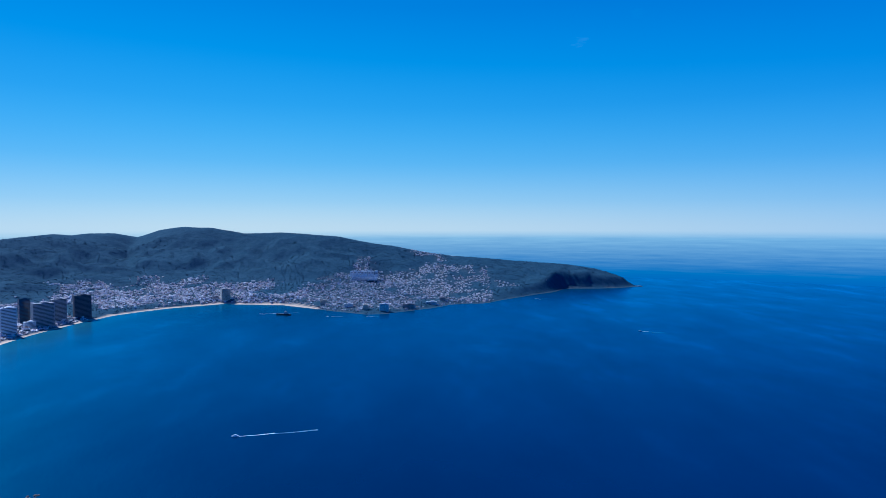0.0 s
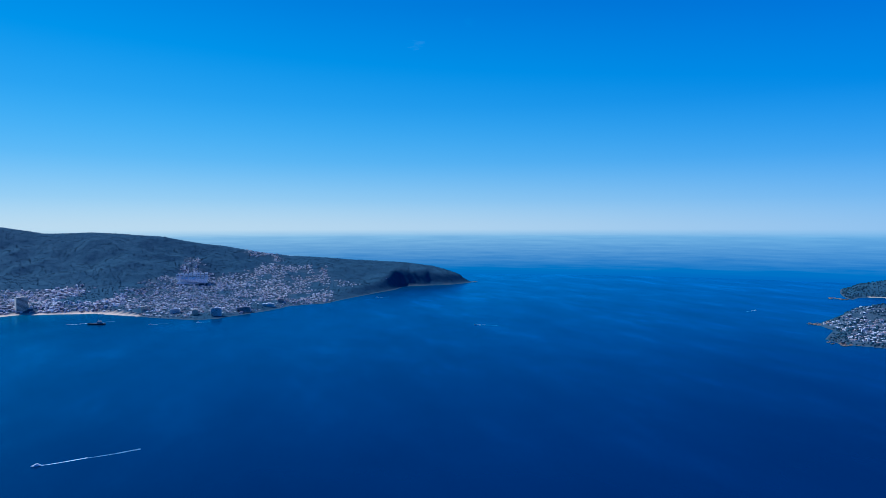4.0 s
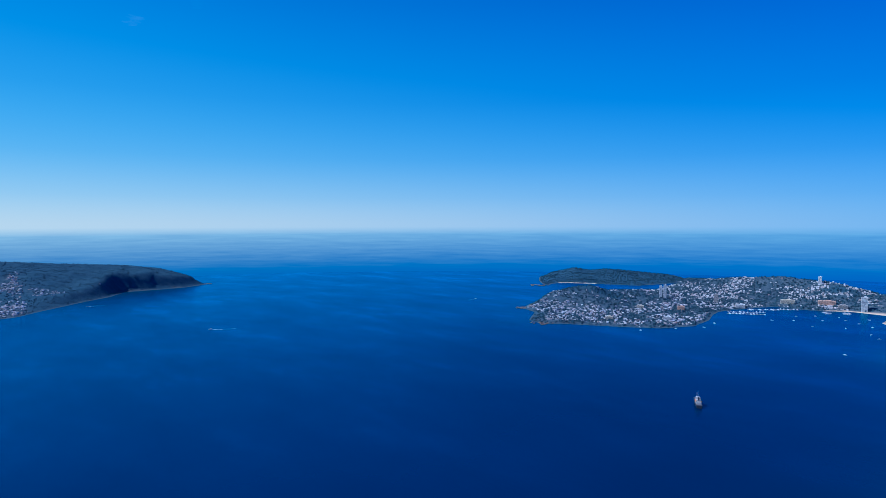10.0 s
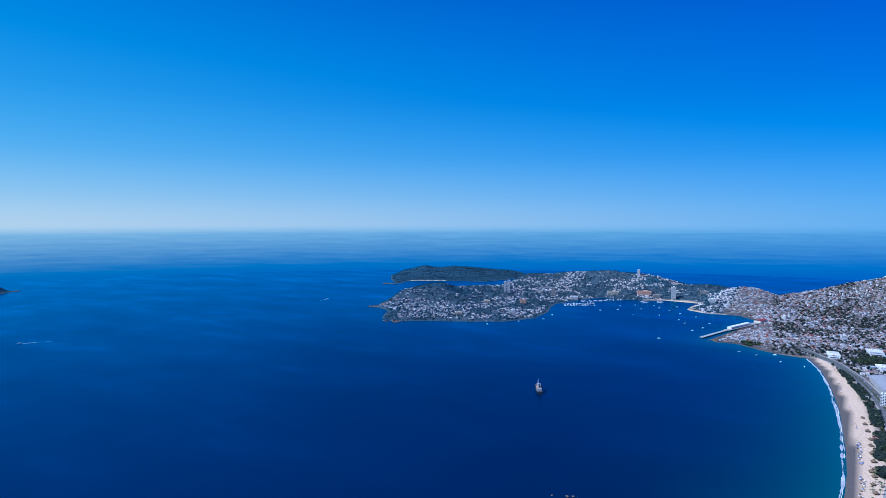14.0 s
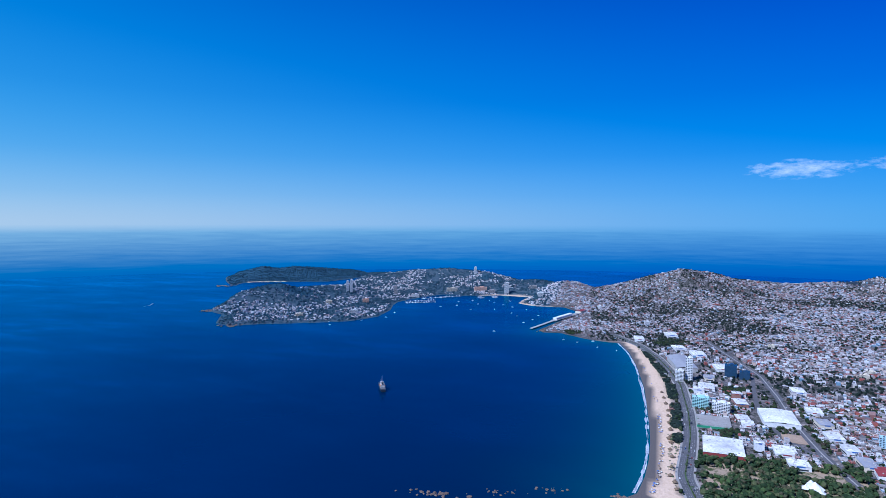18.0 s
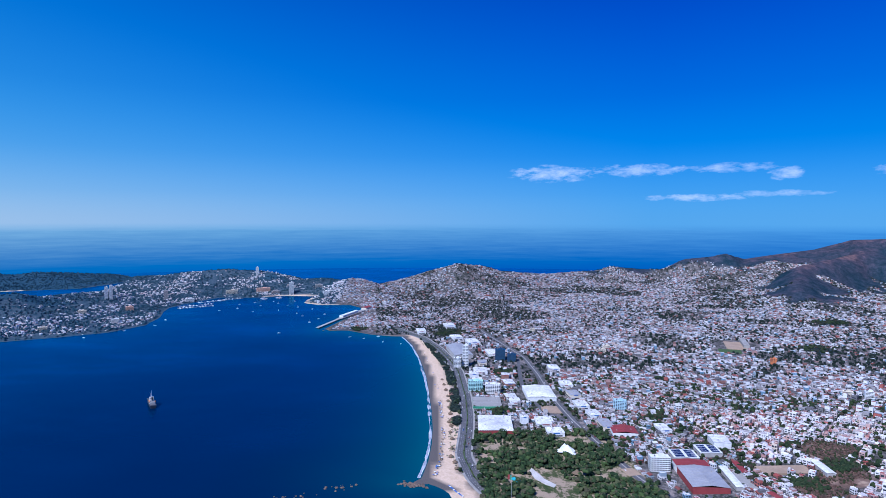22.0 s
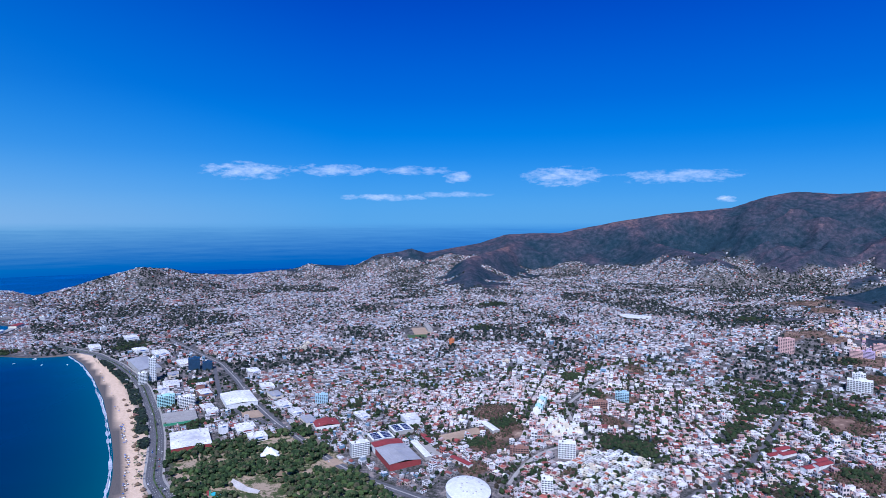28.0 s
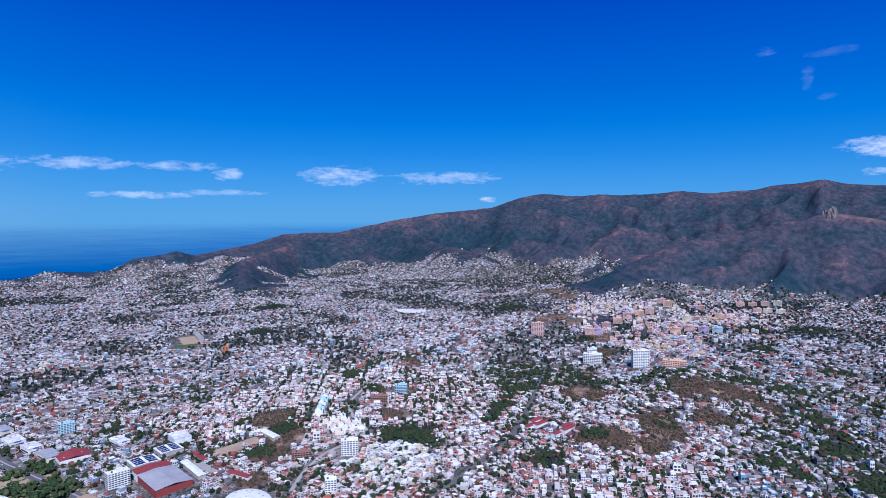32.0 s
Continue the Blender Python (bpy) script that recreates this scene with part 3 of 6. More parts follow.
def built_up(x, y, z, sd):
    """How densely the land is built on, 0 to 1."""
    west = x > 300
    lim = np.where(west, 98.0, 95.0) + 70 * (fbm(x, y, 420, 3, 31) - 0.5) * 2
    lim = np.where((x > 500) & (y < -2000), lim + 12, lim)
    lim = lim - 30 * ((y > 2500) & (x < -500)) + 45 * smooth(1250, 1600, x) * smooth(3000, 2500, x) * smooth(-2000, -2300, y)
    lim = np.where((x > 2950) & (x < 3650) & (np.abs(y) < 560), 190.0, lim)
    lim = lim + 60 * (fbm(x, y, 140, 3, 33) - 0.5) * 2
    u = smooth(lim + 16, lim - 16, z)
    ragged = fbm(x, y, 75, 4, 21)
    for cx, cy, r in SCRUB:
        u *= 1 - patch(x, y, cx, cy, r, ragged)
    for cx, cy, r in GROVES:
        u = u * (1 - 0.85 * patch(x, y, cx, cy, r, ragged))
    isle = inside(x, y, ISLE_SHORE)
    head = (y > 2500) & (x < 1500)
    u = np.where(head, u * smooth(0.44, 0.6, fbm(x, y, 300, 3, 41) + 0.12 * (x < 330)) * (x < 800), u)
    u = np.where(head & (x > -520) & (x < 250) & (z < 270), np.maximum(u, smooth(0.42, 0.58, fbm(x, y, 170, 3, 43)) * smooth(270, 200, z)), u)
    u = np.where(isle, 0, u)
    u = np.where(inside(x, y, PARK), 0, u)
    return u * smooth(8, 26, sd) * ~((x < 900) & (y > -75) & (y < 400))


def sandy(x, y, z, sd):
    on = (x > 780) & (x < 2040) & (y > -62) & (y < 200)
    w = np.where(x < 880, 34.0, 52.0)
    s = np.where(on, smooth(w + 6, w - 4, sd), 0)
    bay = (x < -560) & (y > 1000) & (y < 3200)
    s = np.maximum(s, np.where(bay, smooth(26, 16, sd), 0))
    coves = (np.hypot(x - 3050, y - 740) < 170) | (np.hypot(x - 2820, y - 560) < 110) | (np.hypot(x - 3240, y - 2400) < 120)
    return np.maximum(s, np.where(coves, smooth(22, 12, sd), 0)) * (sd > -30)


def wet_sand(x, y, z, sd):
    on = (x > 860) & (x < 2040) & (y > -60) & (y < 200)
    return np.where(on, smooth(20, 14, sd + 5 * (fbm(x, y, 60, 2, 8) - 0.5)), 0) * 0.95


def rocky(x, y, z, sd):
    n = fbm(x, y, 60, 3, 12)
    return smooth(7, 2, sd - 5 * n) * (sandy(x, y, z, sd) < 0.1) * smooth(0.3, 0.5, n + 0.1) * np.where(((x > 1700) & (y > 480)) | (y > 2000), 0.3, 1.0)


def dried(x, y, z, sd):
    u, ragged = np.zeros_like(x), fbm(x, y, 75, 4, 21)
    for cx, cy, r in SCRUB[:-3]:
        u = np.maximum(u, patch(x, y, cx, cy, r, ragged))
    return u


def town_ground(x, y, z, sd):
    """Bare and paved ground between the houses; the wooded points keep their haze-tinted green floor."""
    return built_up(x, y, z, sd) * np.where(((x > 1700) & (y > 480)) | (y > 2000), 0.25, 1.0)


def park_ground(x, y, z, sd):
    return 1.0 * inside(x, y, PARK) * (sd > 20)


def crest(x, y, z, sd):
    """Dry crests against green gullies; their tone also draws relief the light leaves flat."""
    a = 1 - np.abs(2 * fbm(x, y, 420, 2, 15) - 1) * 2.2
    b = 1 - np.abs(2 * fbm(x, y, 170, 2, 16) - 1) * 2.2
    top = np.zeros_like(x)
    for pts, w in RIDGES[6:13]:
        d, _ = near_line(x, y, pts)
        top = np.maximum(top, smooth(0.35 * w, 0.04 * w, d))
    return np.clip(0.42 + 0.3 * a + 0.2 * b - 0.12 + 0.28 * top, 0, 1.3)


# mask of the wooded points whose ground takes the haze tint
def hazy_woods(x, y, z, sd):
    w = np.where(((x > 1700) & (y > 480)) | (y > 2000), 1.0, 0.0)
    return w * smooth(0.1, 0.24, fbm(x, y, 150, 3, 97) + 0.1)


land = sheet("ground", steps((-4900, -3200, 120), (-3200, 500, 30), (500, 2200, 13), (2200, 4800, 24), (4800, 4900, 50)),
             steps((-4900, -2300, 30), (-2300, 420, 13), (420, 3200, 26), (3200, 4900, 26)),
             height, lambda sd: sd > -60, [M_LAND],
             {"urban": town_ground, "dry": dried, "sand": sandy, "wet": wet_sand, "rock": rocky, "hazy_woods": hazy_woods, "park": park_ground, "ridge": crest})
tagged(land, "dry scrub hills, sandy beach and dusty town ground", "ground", kind="structure")


def shoal(x, y, z, sd):
    bay = smooth(700, 1000, x) * smooth(700, 150, np.abs(y - 40))
    left = smooth(-600, -1000, x)
    return np.clip(0.15 + 0.75 * bay + 0.35 * left, 0, 1) * np.exp(np.minimum(sd, 0) / 85)


def sheen_gain(x, y, z, sd):
    """Paints uneven light into the sheen: brighter mid-bay, darker off the town."""
    near_town = np.exp(-(np.hypot(x - 800, y - 500) / 1200) ** 2)
    local_gain = np.interp(0.8 * x - 0.6 * y + 260 * (fbm(x, y, 700, 3, 51) - 0.5), [-1300, -800, -300, 100, 430, 720], [0.76, 1.0, 1.22, 0.96, 0.64, 0.76])
    return 1.06 + (local_gain - 1.06) * near_town


sea = sheet("water", steps((-4960, 400, 110), (400, 2500, 20), (2500, 4960, 90)), steps((-4960, -100, 180), (-100, 700, 20), (700, 4960, 90)),
            lambda x, y, s: np.zeros_like(x), lambda sd: sd < 400, [M_WATER], {"shallow": shoal, "sheen_gain": sheen_gain})
tagged(sea, "calm deep blue sea filling the bay", "water", kind="structure")


# ---- the town: many small houses ----
def box_quads(x0, x1, y0, y1, z0, z1, bottom=False):
    v = [(x0, y0, z0), (x1, y0, z0), (x1, y1, z0), (x0, y1, z0), (x0, y0, z1), (x1, y0, z1), (x1, y1, z1), (x0, y1, z1)]
    return v, [(0, 1, 5, 4), (1, 2, 6, 5), (2, 3, 7, 6), (3, 0, 4, 7)], [(4, 5, 6, 7)]


class Shape:
    """Corners, four-cornered faces and material slots of a small building in a unit lot (slots: wall, roof, window)."""

    def __init__(self):
        self.v, self.q, self.m = [], [], []

    def add(self, v, faces, slot):
        o = len(self.v)
        self.v += v
        self.q += [tuple(i + o for i in f) for f in faces]
        self.m += [slot] * len(faces)

    def block(self, x0, x1, y0, y1, z0, z1, rim=0.03, lip=0.06):
        """A flat-roofed block with a parapet."""
        v, sides, top = box_quads(x0, x1, y0, y1, z0, z1)
        a, b, c, d = x0 + rim, x1 - rim, y0 + rim, y1 - rim
        v += [(a, c, z1), (b, c, z1), (b, d, z1), (a, d, z1), (a, c, z1 - lip), (b, c, z1 - lip), (b, d, z1 - lip), (a, d, z1 - lip)]
        o = len(self.v)
        self.v += v
        wall = sides + [(4, 5, 9, 8), (5, 6, 10, 9), (6, 7, 11, 10), (7, 4, 8, 11), (8, 9, 13, 12), (9, 10, 14, 13), (10, 11, 15, 14), (11, 8, 12, 15)]
        self.q += [tuple(i + o for i in f) for f in wall + [(12, 13, 14, 15)]]
        self.m += [0] * len(wall) + [1]

    def gable(self, x0, x1, y0, y1, z0, z1, z2):
        e = 0.04
        v = [(x0, y0, z0), (x1, y0, z0), (x1, y1, z0), (x0, y1, z0), (x0, y0, z1), (x1, y0, z1), (x1, y1, z1), (x0, y1, z1)]
        self.add(v, [(0, 1, 5, 4), (1, 2, 6, 5), (2, 3, 7, 6), (3, 0, 4, 7)], 0)
        ym = (y0 + y1) / 2
        r = [(x0 - e, y0 - e, z1), (x1 + e, y0 - e, z1), (x1 + e, ym, z2), (x0 - e, ym, z2), (x1 + e, y1 + e, z1), (x0 - e, y1 + e, z1)]
        self.add(r, [(0, 1, 2, 3), (3, 2, 4, 5)], 1)

    def window(self, side, a, b, z0, z1, x0, x1, y0, y1, eps=0.006):
        """A pane on one side of a block, a to b along it."""
        if side == 0:
            p = [(a, y0 - eps, z0), (b, y0 - eps, z0), (b, y0 - eps, z1), (a, y0 - eps, z1)]
        elif side == 1:
            p = [(x1 + eps, a, z0), (x1 + eps, b, z0), (x1 + eps, b, z1), (x1 + eps, a, z1)]
        elif side == 2:
            p = [(b, y1 + eps, z0), (a, y1 + eps, z0), (a, y1 + eps, z1), (b, y1 + eps, z1)]
        else:
            p = [(x0 - eps, b, z0), (x0 - eps, a, z0), (x0 - eps, a, z1), (x0 - eps, b, z1)]
        self.add(p, [(0, 1, 2, 3)], 2)

    def arrays(self):
        return np.array(self.v, float), np.array(self.q, int), np.array(self.m, int)


def plain_shapes():
    """Simpler bodies for the far town."""
    out = []
    for parts in ([(-0.5, 0.5, -0.5, 0.5, 1.0)], [(-0.5, 0.5, -0.5, 0.5, 0.55), (-0.5, 0.12, -0.48, 0.5, 1.0)], [(-0.5, 0.1, -0.5, 0.5, 0.8), (0.1, 0.5, -0.5, 0.1, 0.55)], [(-0.5, 0.5, -0.5, 0.5, 0.7)], [(-0.5, 0.5, -0.5, 0.5, 0.9), (0.15, 0.4, 0.1, 0.38, 1.12)]):
        s = Shape()
        for x0, x1, y0, y1, z1 in parts:
            v, sides, top = box_quads(x0, x1, y0, y1, -0.5, z1)
            o = len(s.v)
            s.v += v
            s.q += [tuple(i + o for i in f) for f in sides + top]
            s.m += [0] * 4 + [1]
        top = min(p[4] for p in parts)
        for side in (0, 2, 3):
            s.window(side, -0.34, 0.3, 0.12, 0.28, -0.5, 0.5, -0.5, 0.5)
            if top > 0.66 and parts[0][1] > 0.4:
                s.window(side, -0.3, 0.34, 0.44, 0.58, -0.5, 0.5, -0.5, 0.5)
        out.append(s.arrays())
    return out


def house_shapes(windows):
    out = []
    s = Shape()
    s.block(-0.5, 0.5, -0.5, 0.5, -0.5, 1)
    out.append(s)
    s = Shape()
    s.block(-0.5, 0.5, -0.5, 0.5, -0.5, 0.55)
    s.block(-0.5, 0.12, -0.48, 0.5, 0.5, 1.0)
    out.append(s)
    s = Shape()
    s.block(-0.5, 0.1, -0.5, 0.5, -0.5, 0.8)
    s.block(0.1, 0.5, -0.5, 0.1, -0.5, 0.55)
    s.block(-0.35, -0.1, 0.1, 0.4, 0.75, 1.05)
    out.append(s)
    s = Shape()
    s.gable(-0.5, 0.5, -0.5, 0.5, -0.5, 0.62, 0.82)
    out.append(s)
    s = Shape()
    s.block(-0.5, 0.5, -0.5, 0.5, -0.5, 0.9)
    s.block(0.15, 0.4, 0.1, 0.38, 0.85, 1.12)
    out.append(s)
    for k, s in enumerate(out):
        top = (1.0, 0.5, 0.8, 0.62, 0.9)[k]
        if k != 3:
            v, sides, cap = box_quads(0.22, 0.4, -0.4, -0.2, top - 0.06, top + 0.13)
            s.add(v, sides + cap, 2 if k % 2 else 1)
            v, sides, cap = box_quads(-0.05, 0.14, -0.44, -0.3, top - 0.06, top + 0.05)
            s.add(v, sides + cap, 0)
    if windows:
        dims = [(1, -0.5, 0.5), (0.5, -0.5, 0.5), (0.75, -0.5, 0.1), (0.55, -0.5, 0.5), (0.85, -0.5, 0.5)]
        for s, (top, x0, x1) in zip(out, dims):
            for side in range(4):
                for a in (-0.42, 0.06):
                    if side in (0, 2) and x1 < 0.4 and a > 0:
                        continue
                    s.window(side, a, a + 0.34, 0.1, 0.32, x0, x1, -0.5, 0.5)
                    if top > 0.7:
                        s.window(side, a, a + 0.34, 0.5, 0.72, x0, x1, -0.5, 0.5)
    return [s.arrays() for s in out]


def scatter(name, shapes, which, pos, size, turn, mats, soft=False):
    """Many small copies joined into one mesh."""
    Vs, Qs, Ms, o = [], [], [], 0
    for k, (v, q, m) in enumerate(shapes):
        sel = np.where(which == k)[0]
        if not len(sel):
            continue
        c, s = np.cos(turn[sel])[:, None], np.sin(turn[sel])[:, None]
        p = v[None] * size[sel][:, None, :]
        P = np.stack([p[..., 0] * c - p[..., 1] * s, p[..., 0] * s + p[..., 1] * c, p[..., 2]], -1) + pos[sel][:, None, :]
        Vs.append(P.reshape(-1, 3))
        Qs.append((q[None] + (np.arange(len(sel)) * len(v))[:, None, None] + o).reshape(-1, 4))
        Ms.append(np.tile(m, len(sel)))
        o += len(sel) * len(v)
    return quads(name, np.concatenate(Vs), np.concatenate(Qs), np.concatenate(Ms), mats, soft)


# districts: centre x, y and the heading of their streets
DISTRICTS = [(1300, -150, 0.03), (1900, -250, 0.12), (2500, -100, 0.5), (1500, -650, -0.05), (2200, -900, 0.2), (2900, -500, 0.35), (2800, -1300, 0.1), (3300, -1800, -0.3), (1900, -1600, -0.25), (1300, -1300, 0.45), (900, -800, 0.75), (600, -500, 0.2), (500, -900, 1.1), (800, -1350, 0.15), (350, -1700, -0.2), (900, -2000, 0.5), (1500, -2200, 0.2), (2300, -2200, 0.0), (300, -2400, 0.3), (150, -700, 0.6), (2500, 1500, 0.9), (3300, 1200, 0.3), (3100, 400, 0.7), (-1800, 2400, 0.2), (-1500, 3200, 0.5), (-400, 3200, 0.9), (200, 3700, 0.6), (-1000, 3700, 0.1)]
rng = np.random.RandomState(11)
STREETS = [
    ([(760, -115), (833, -81), (895, -57), (984, -43), (1089, -53), (1183, -60), (1317, -62), (1540, -53), (1667, -34), (1816, -3), (1995, 54), (2150, 150)], 13),
    ([(640, -400), (807, -328), (911, -299), (1022, -283), (1145, -264), (1297, -253), (1491, -254), (1680, -245), (2100, -150)], 9),
    ([(1136, -251), (1221, -215), (1347, -197), (1524, -210), (1648, -224)], 5),
    ([(731, -1264), (597, -955), (547, -834), (535, -732), (520, -595), (500, -480)], 1.5),
    ([(930, -900), (892, -807), (867, -745), (804, -710), (755, -702), (746, -635), (749, -594), (723, -533), (690, -490)], 2),
    ([(1667, -40), (1800, -120), (2019, -235), (2092, -386), (2150, -700)], 6)]


def lots():
    xs, ys, ts = [], [], []
    C = np.array([(d[0], d[1]) for d in DISTRICTS])
    for k, (cx, cy, ang) in enumerate(DISTRICTS):
        g = np.arange(-160, 161)
        U, W = np.meshgrid(g, g)
        near_by = math.hypot(cx, cy) < 1250 or cy > 480
        step, deep = (9.6, 9.6) if near_by else (8.1, 8.4)
        u = U * step + np.floor(U / 9) * 6.0 + rng.uniform(-1.8, 1.8, U.shape)
        w = W * deep + np.floor(W / 2) * (4.2 if near_by else 3.4) + rng.uniform(-1.5, 1.5, U.shape)
        x = cx + u * math.cos(ang) - w * math.sin(ang)
        y = cy + u * math.sin(ang) + w * math.cos(ang)
        x, y = x.ravel(), y.ravel()
        wob = 120 * (fbm(x, y, 150, 2, 77) - 0.5)
        d = np.hypot(x[:, None] - C[None, :, 0] + wob[:, None], y[:, None] - C[None, :, 1])
        m = d.argmin(1) == k
        m &= np.hypot(x, y) < 4700
        xs.append(x[m]), ys.append(y[m]), ts.append(np.full(m.sum(), ang))
    x, y, t = np.concatenate(xs), np.concatenate(ys), np.concatenate(ts)
    a = np.degrees(np.arctan2(x, y))
    m = (a > -40) & (a < 180) & (np.hypot(x, y) > 560)
    x, y, t = x[m], y[m], t[m]
    sd = shore(x, y)
    m = sd > 22
    x, y, t, sd = x[m], y[m], t[m], sd[m]
    z = zat(x, y)
    dens = built_up(x, y, z, sd)
    leafy = np.where((y > 560) & (x > 1700), 0.5, np.where(y > 2000, np.where((x < -700) & (z < 75), 0.55, 0.42), np.where((x > 1900) & (y > -300), 0.78, np.where((x < 480) & (y < -1050), 0.72, 0.95))))
    keep = rng.rand(len(x)) < dens * leafy * np.clip(0.5 + 1.05 * fbm(x, y, 55, 2, 61), 0, 0.97)
    wide = np.clip(6.0 * fbm(x, y, 230, 3, 63) - 2.05, 0.16, 1.0)
    keep &= rng.rand(len(x)) < np.where((np.hypot(x, y) > 1300) & (y < 560), wide, 1.0)
    lot_gaps = np.clip(5.0 * fbm(x, y, 130, 3, 64) - 2.0, 0.04, 1.0)
    keep &= rng.rand(len(x)) < np.where((y > 560) & (x > 1700), lot_gaps, 1.0)
    for pts, half in STREETS:
        keep &= near_line(x, y, pts)[0] > half + 7
    keep &= ~((sandy(x, y, z, sd) > 0.1) | ((x > 860) & (x < 2040) & (sd < 62)))
    for bx, by, br in CLEAR:
        keep &= np.hypot(x - bx, y - by) > br
    return x[keep], y[keep], z[keep], t[keep]


CLEAR = [(1103, -107, 58), (1317, -226, 62), (1214, -235, 30), (1072, -341, 34), (845, -390, 42), (880, -390, 42), (914, -392, 28), (955, -403, 28), (972, -450, 28), (866, -436, 30), (895, -515, 26), (895, -550, 26), (700, -424, 58), (1742, -60, 70), (1257, -105, 48), (1786, -904, 75), (1711, -841, 48), (1594, -74, 24), (1342, -125, 26), (1372, -88, 26), (1659, -175, 30), (1214, -377, 22), (912, -345, 26), (1543, -883, 14), (1539, -1650, 50), (545, -1382, 40), (462, -1359, 34), (666, -1380, 32), (935, -1563, 28), (715, -618, 22), (901, -710, 24), (854, -879, 20), (539, -905, 26), (467, -871, 26), (1007, -486, 26)]
# rows of the pastel estate: x, y, blocks, their spacing along x and y
ESTATE_ROWS = [(591, -1768, 4, -36, -36), (615, -1943, 4, -30, -34), (787, -1735, 3, -14, -60), (777, -1871, 3, -26, -44), (700, -2020, 3, 32, -18), (570, -2417, 4, -40, -40), (500, -2340, 3, -42, -20), (640, -2180, 3, 34, -10), (810, -1650, 2, -30, -20)]
ESTATE = [(x + k * dx * 0.85 + 8 * j, y + k * dy * 0.85 - 26 * j) for x, y, m, dx, dy in ESTATE_ROWS for k in range(m) for j in range(1)]
CLEAR += [(x, y, 19) for x, y in ESTATE]
# broad flat-roofed shops and stores between the two avenues: x, y, width, depth, height, colours
SHOPS = [(1128, -205, 44, 34, 8, "W"), (1075, -215, 30, 30, 8, "W"), (1128, -166, 14, 14, 18, "W"), (1516, -109, 52, 34, 9, "W"), (1108, -318, 44, 22, 8, "G"), (1400, -168, 40, 24, 10, "R"), (1447, -165, 20, 18, 16, "R"), (1533, -301, 46, 26, 9, "W"), (1167, -310, 34, 22, 9, "W"), (1260, -165, 36, 22, 8, "W"), (1230, -300, 40, 26, 8, "W"), (1300, -300, 38, 24, 10, "G"), (1380, -300, 40, 28, 9, "W"), (1078, -415, 36, 20, 8, "W"), (1610, -120, 30, 22, 9, "G"), (1720, -160, 60, 36, 10, "W"), (1880, -110, 60, 36, 10, "W"), (1960, -60, 50, 34, 9, "W"), (2080, 60, 60, 30, 9, "W"), (2170, -40, 56, 36, 10, "W"), (1300, -160, 30, 24, 7, "R"), (1430, -95, 36, 24, 9, "W"), (1480, -90, 30, 22, 12, "W")]
CLEAR += [(s[0], s[1], 0.42 * math.hypot(s[2], s[3]) + 2) for s in SHOPS]
hx, hy, hz, ht = lots()
n = len(hx)
r = np.hypot(hx, hy)
storeys = rng.choice([1, 2, 3, 4, 5], n, p=[0.42, 0.38, 0.14, 0.045, 0.015])
size = np.stack([rng.uniform(5.0, 11.5, n), rng.uniform(5.0, 9.8, n), storeys * 2.7 + rng.uniform(0, 0.8, n)], -1)
pos = np.stack([hx, hy, hz - 0.3], -1)
turn = ht + rng.uniform(-0.06, 0.06, n) + rng.randint(0, 4, n) * (math.pi / 2)
which = rng.choice(5, n, p=[0.2, 0.25, 0.22, 0.15, 0.18])
near = r < 1350
# the nearest stretch of hillside is built house by house further down
single = np.argsort(np.hypot(hx - 640, hy + 640))[:110]
hilly = (hy < -480) & (hx < 1150) & (hx > 230)
point = (hy > 480)
size[r > 2000] *= (0.9, 0.9, 0.7)
size[hilly, :2] *= 1.1
size[hilly, 2] *= 1.02
size[point] *= (1.2, 1.1, 1.1)
size[(hy > 2000) & (hx < -700)] *= (1.35, 1.2, 1.35)
bulk = np.ones(n, bool)
bulk[single] = False
# the pastel estate and its neighbours: warm painted walls among the white ones
warm = bulk & (np.hypot((hx - 690) / 300, (hy + 1990) / 420) < 0.75 + 0.6 * fbm(hx, hy, 160, 3, 83)) & (rng.rand(n) < 0.5)
size[warm] *= (1.25, 1.2, 1.5)
bulk[warm] = False
tagged(scatter("estate_houses", house_shapes(True), which[warm], pos[warm], size[warm], turn[warm], [M_WALL_ESTATE, M_ROOF_HILL, M_WIN]),
       "pastel pink, peach and cream painted estate houses", "houses", kind="stuff")
for nm, sel, win in (("hill_houses", near & bulk & hilly, True), ("near_houses", near & bulk & ~hilly, True), ("point_houses", ~near & bulk & point, False), ("far_houses", ~near & bulk & ~point, False)):
    tagged(scatter(nm, house_shapes(True) if win else plain_shapes(), which[sel], pos[sel], size[sel], turn[sel], [M_WALL_HILL, M_ROOF_HILL, M_WIN] if nm == "hill_houses" else [M_WALL_POINT, M_ROOF_POINT, M_WIN] if nm == "point_houses" else [M_WALL, M_ROOF, M_WIN]),
           "dense low white and grey concrete houses with flat roofs", "houses", kind="stuff")
print("houses", n, near.sum())


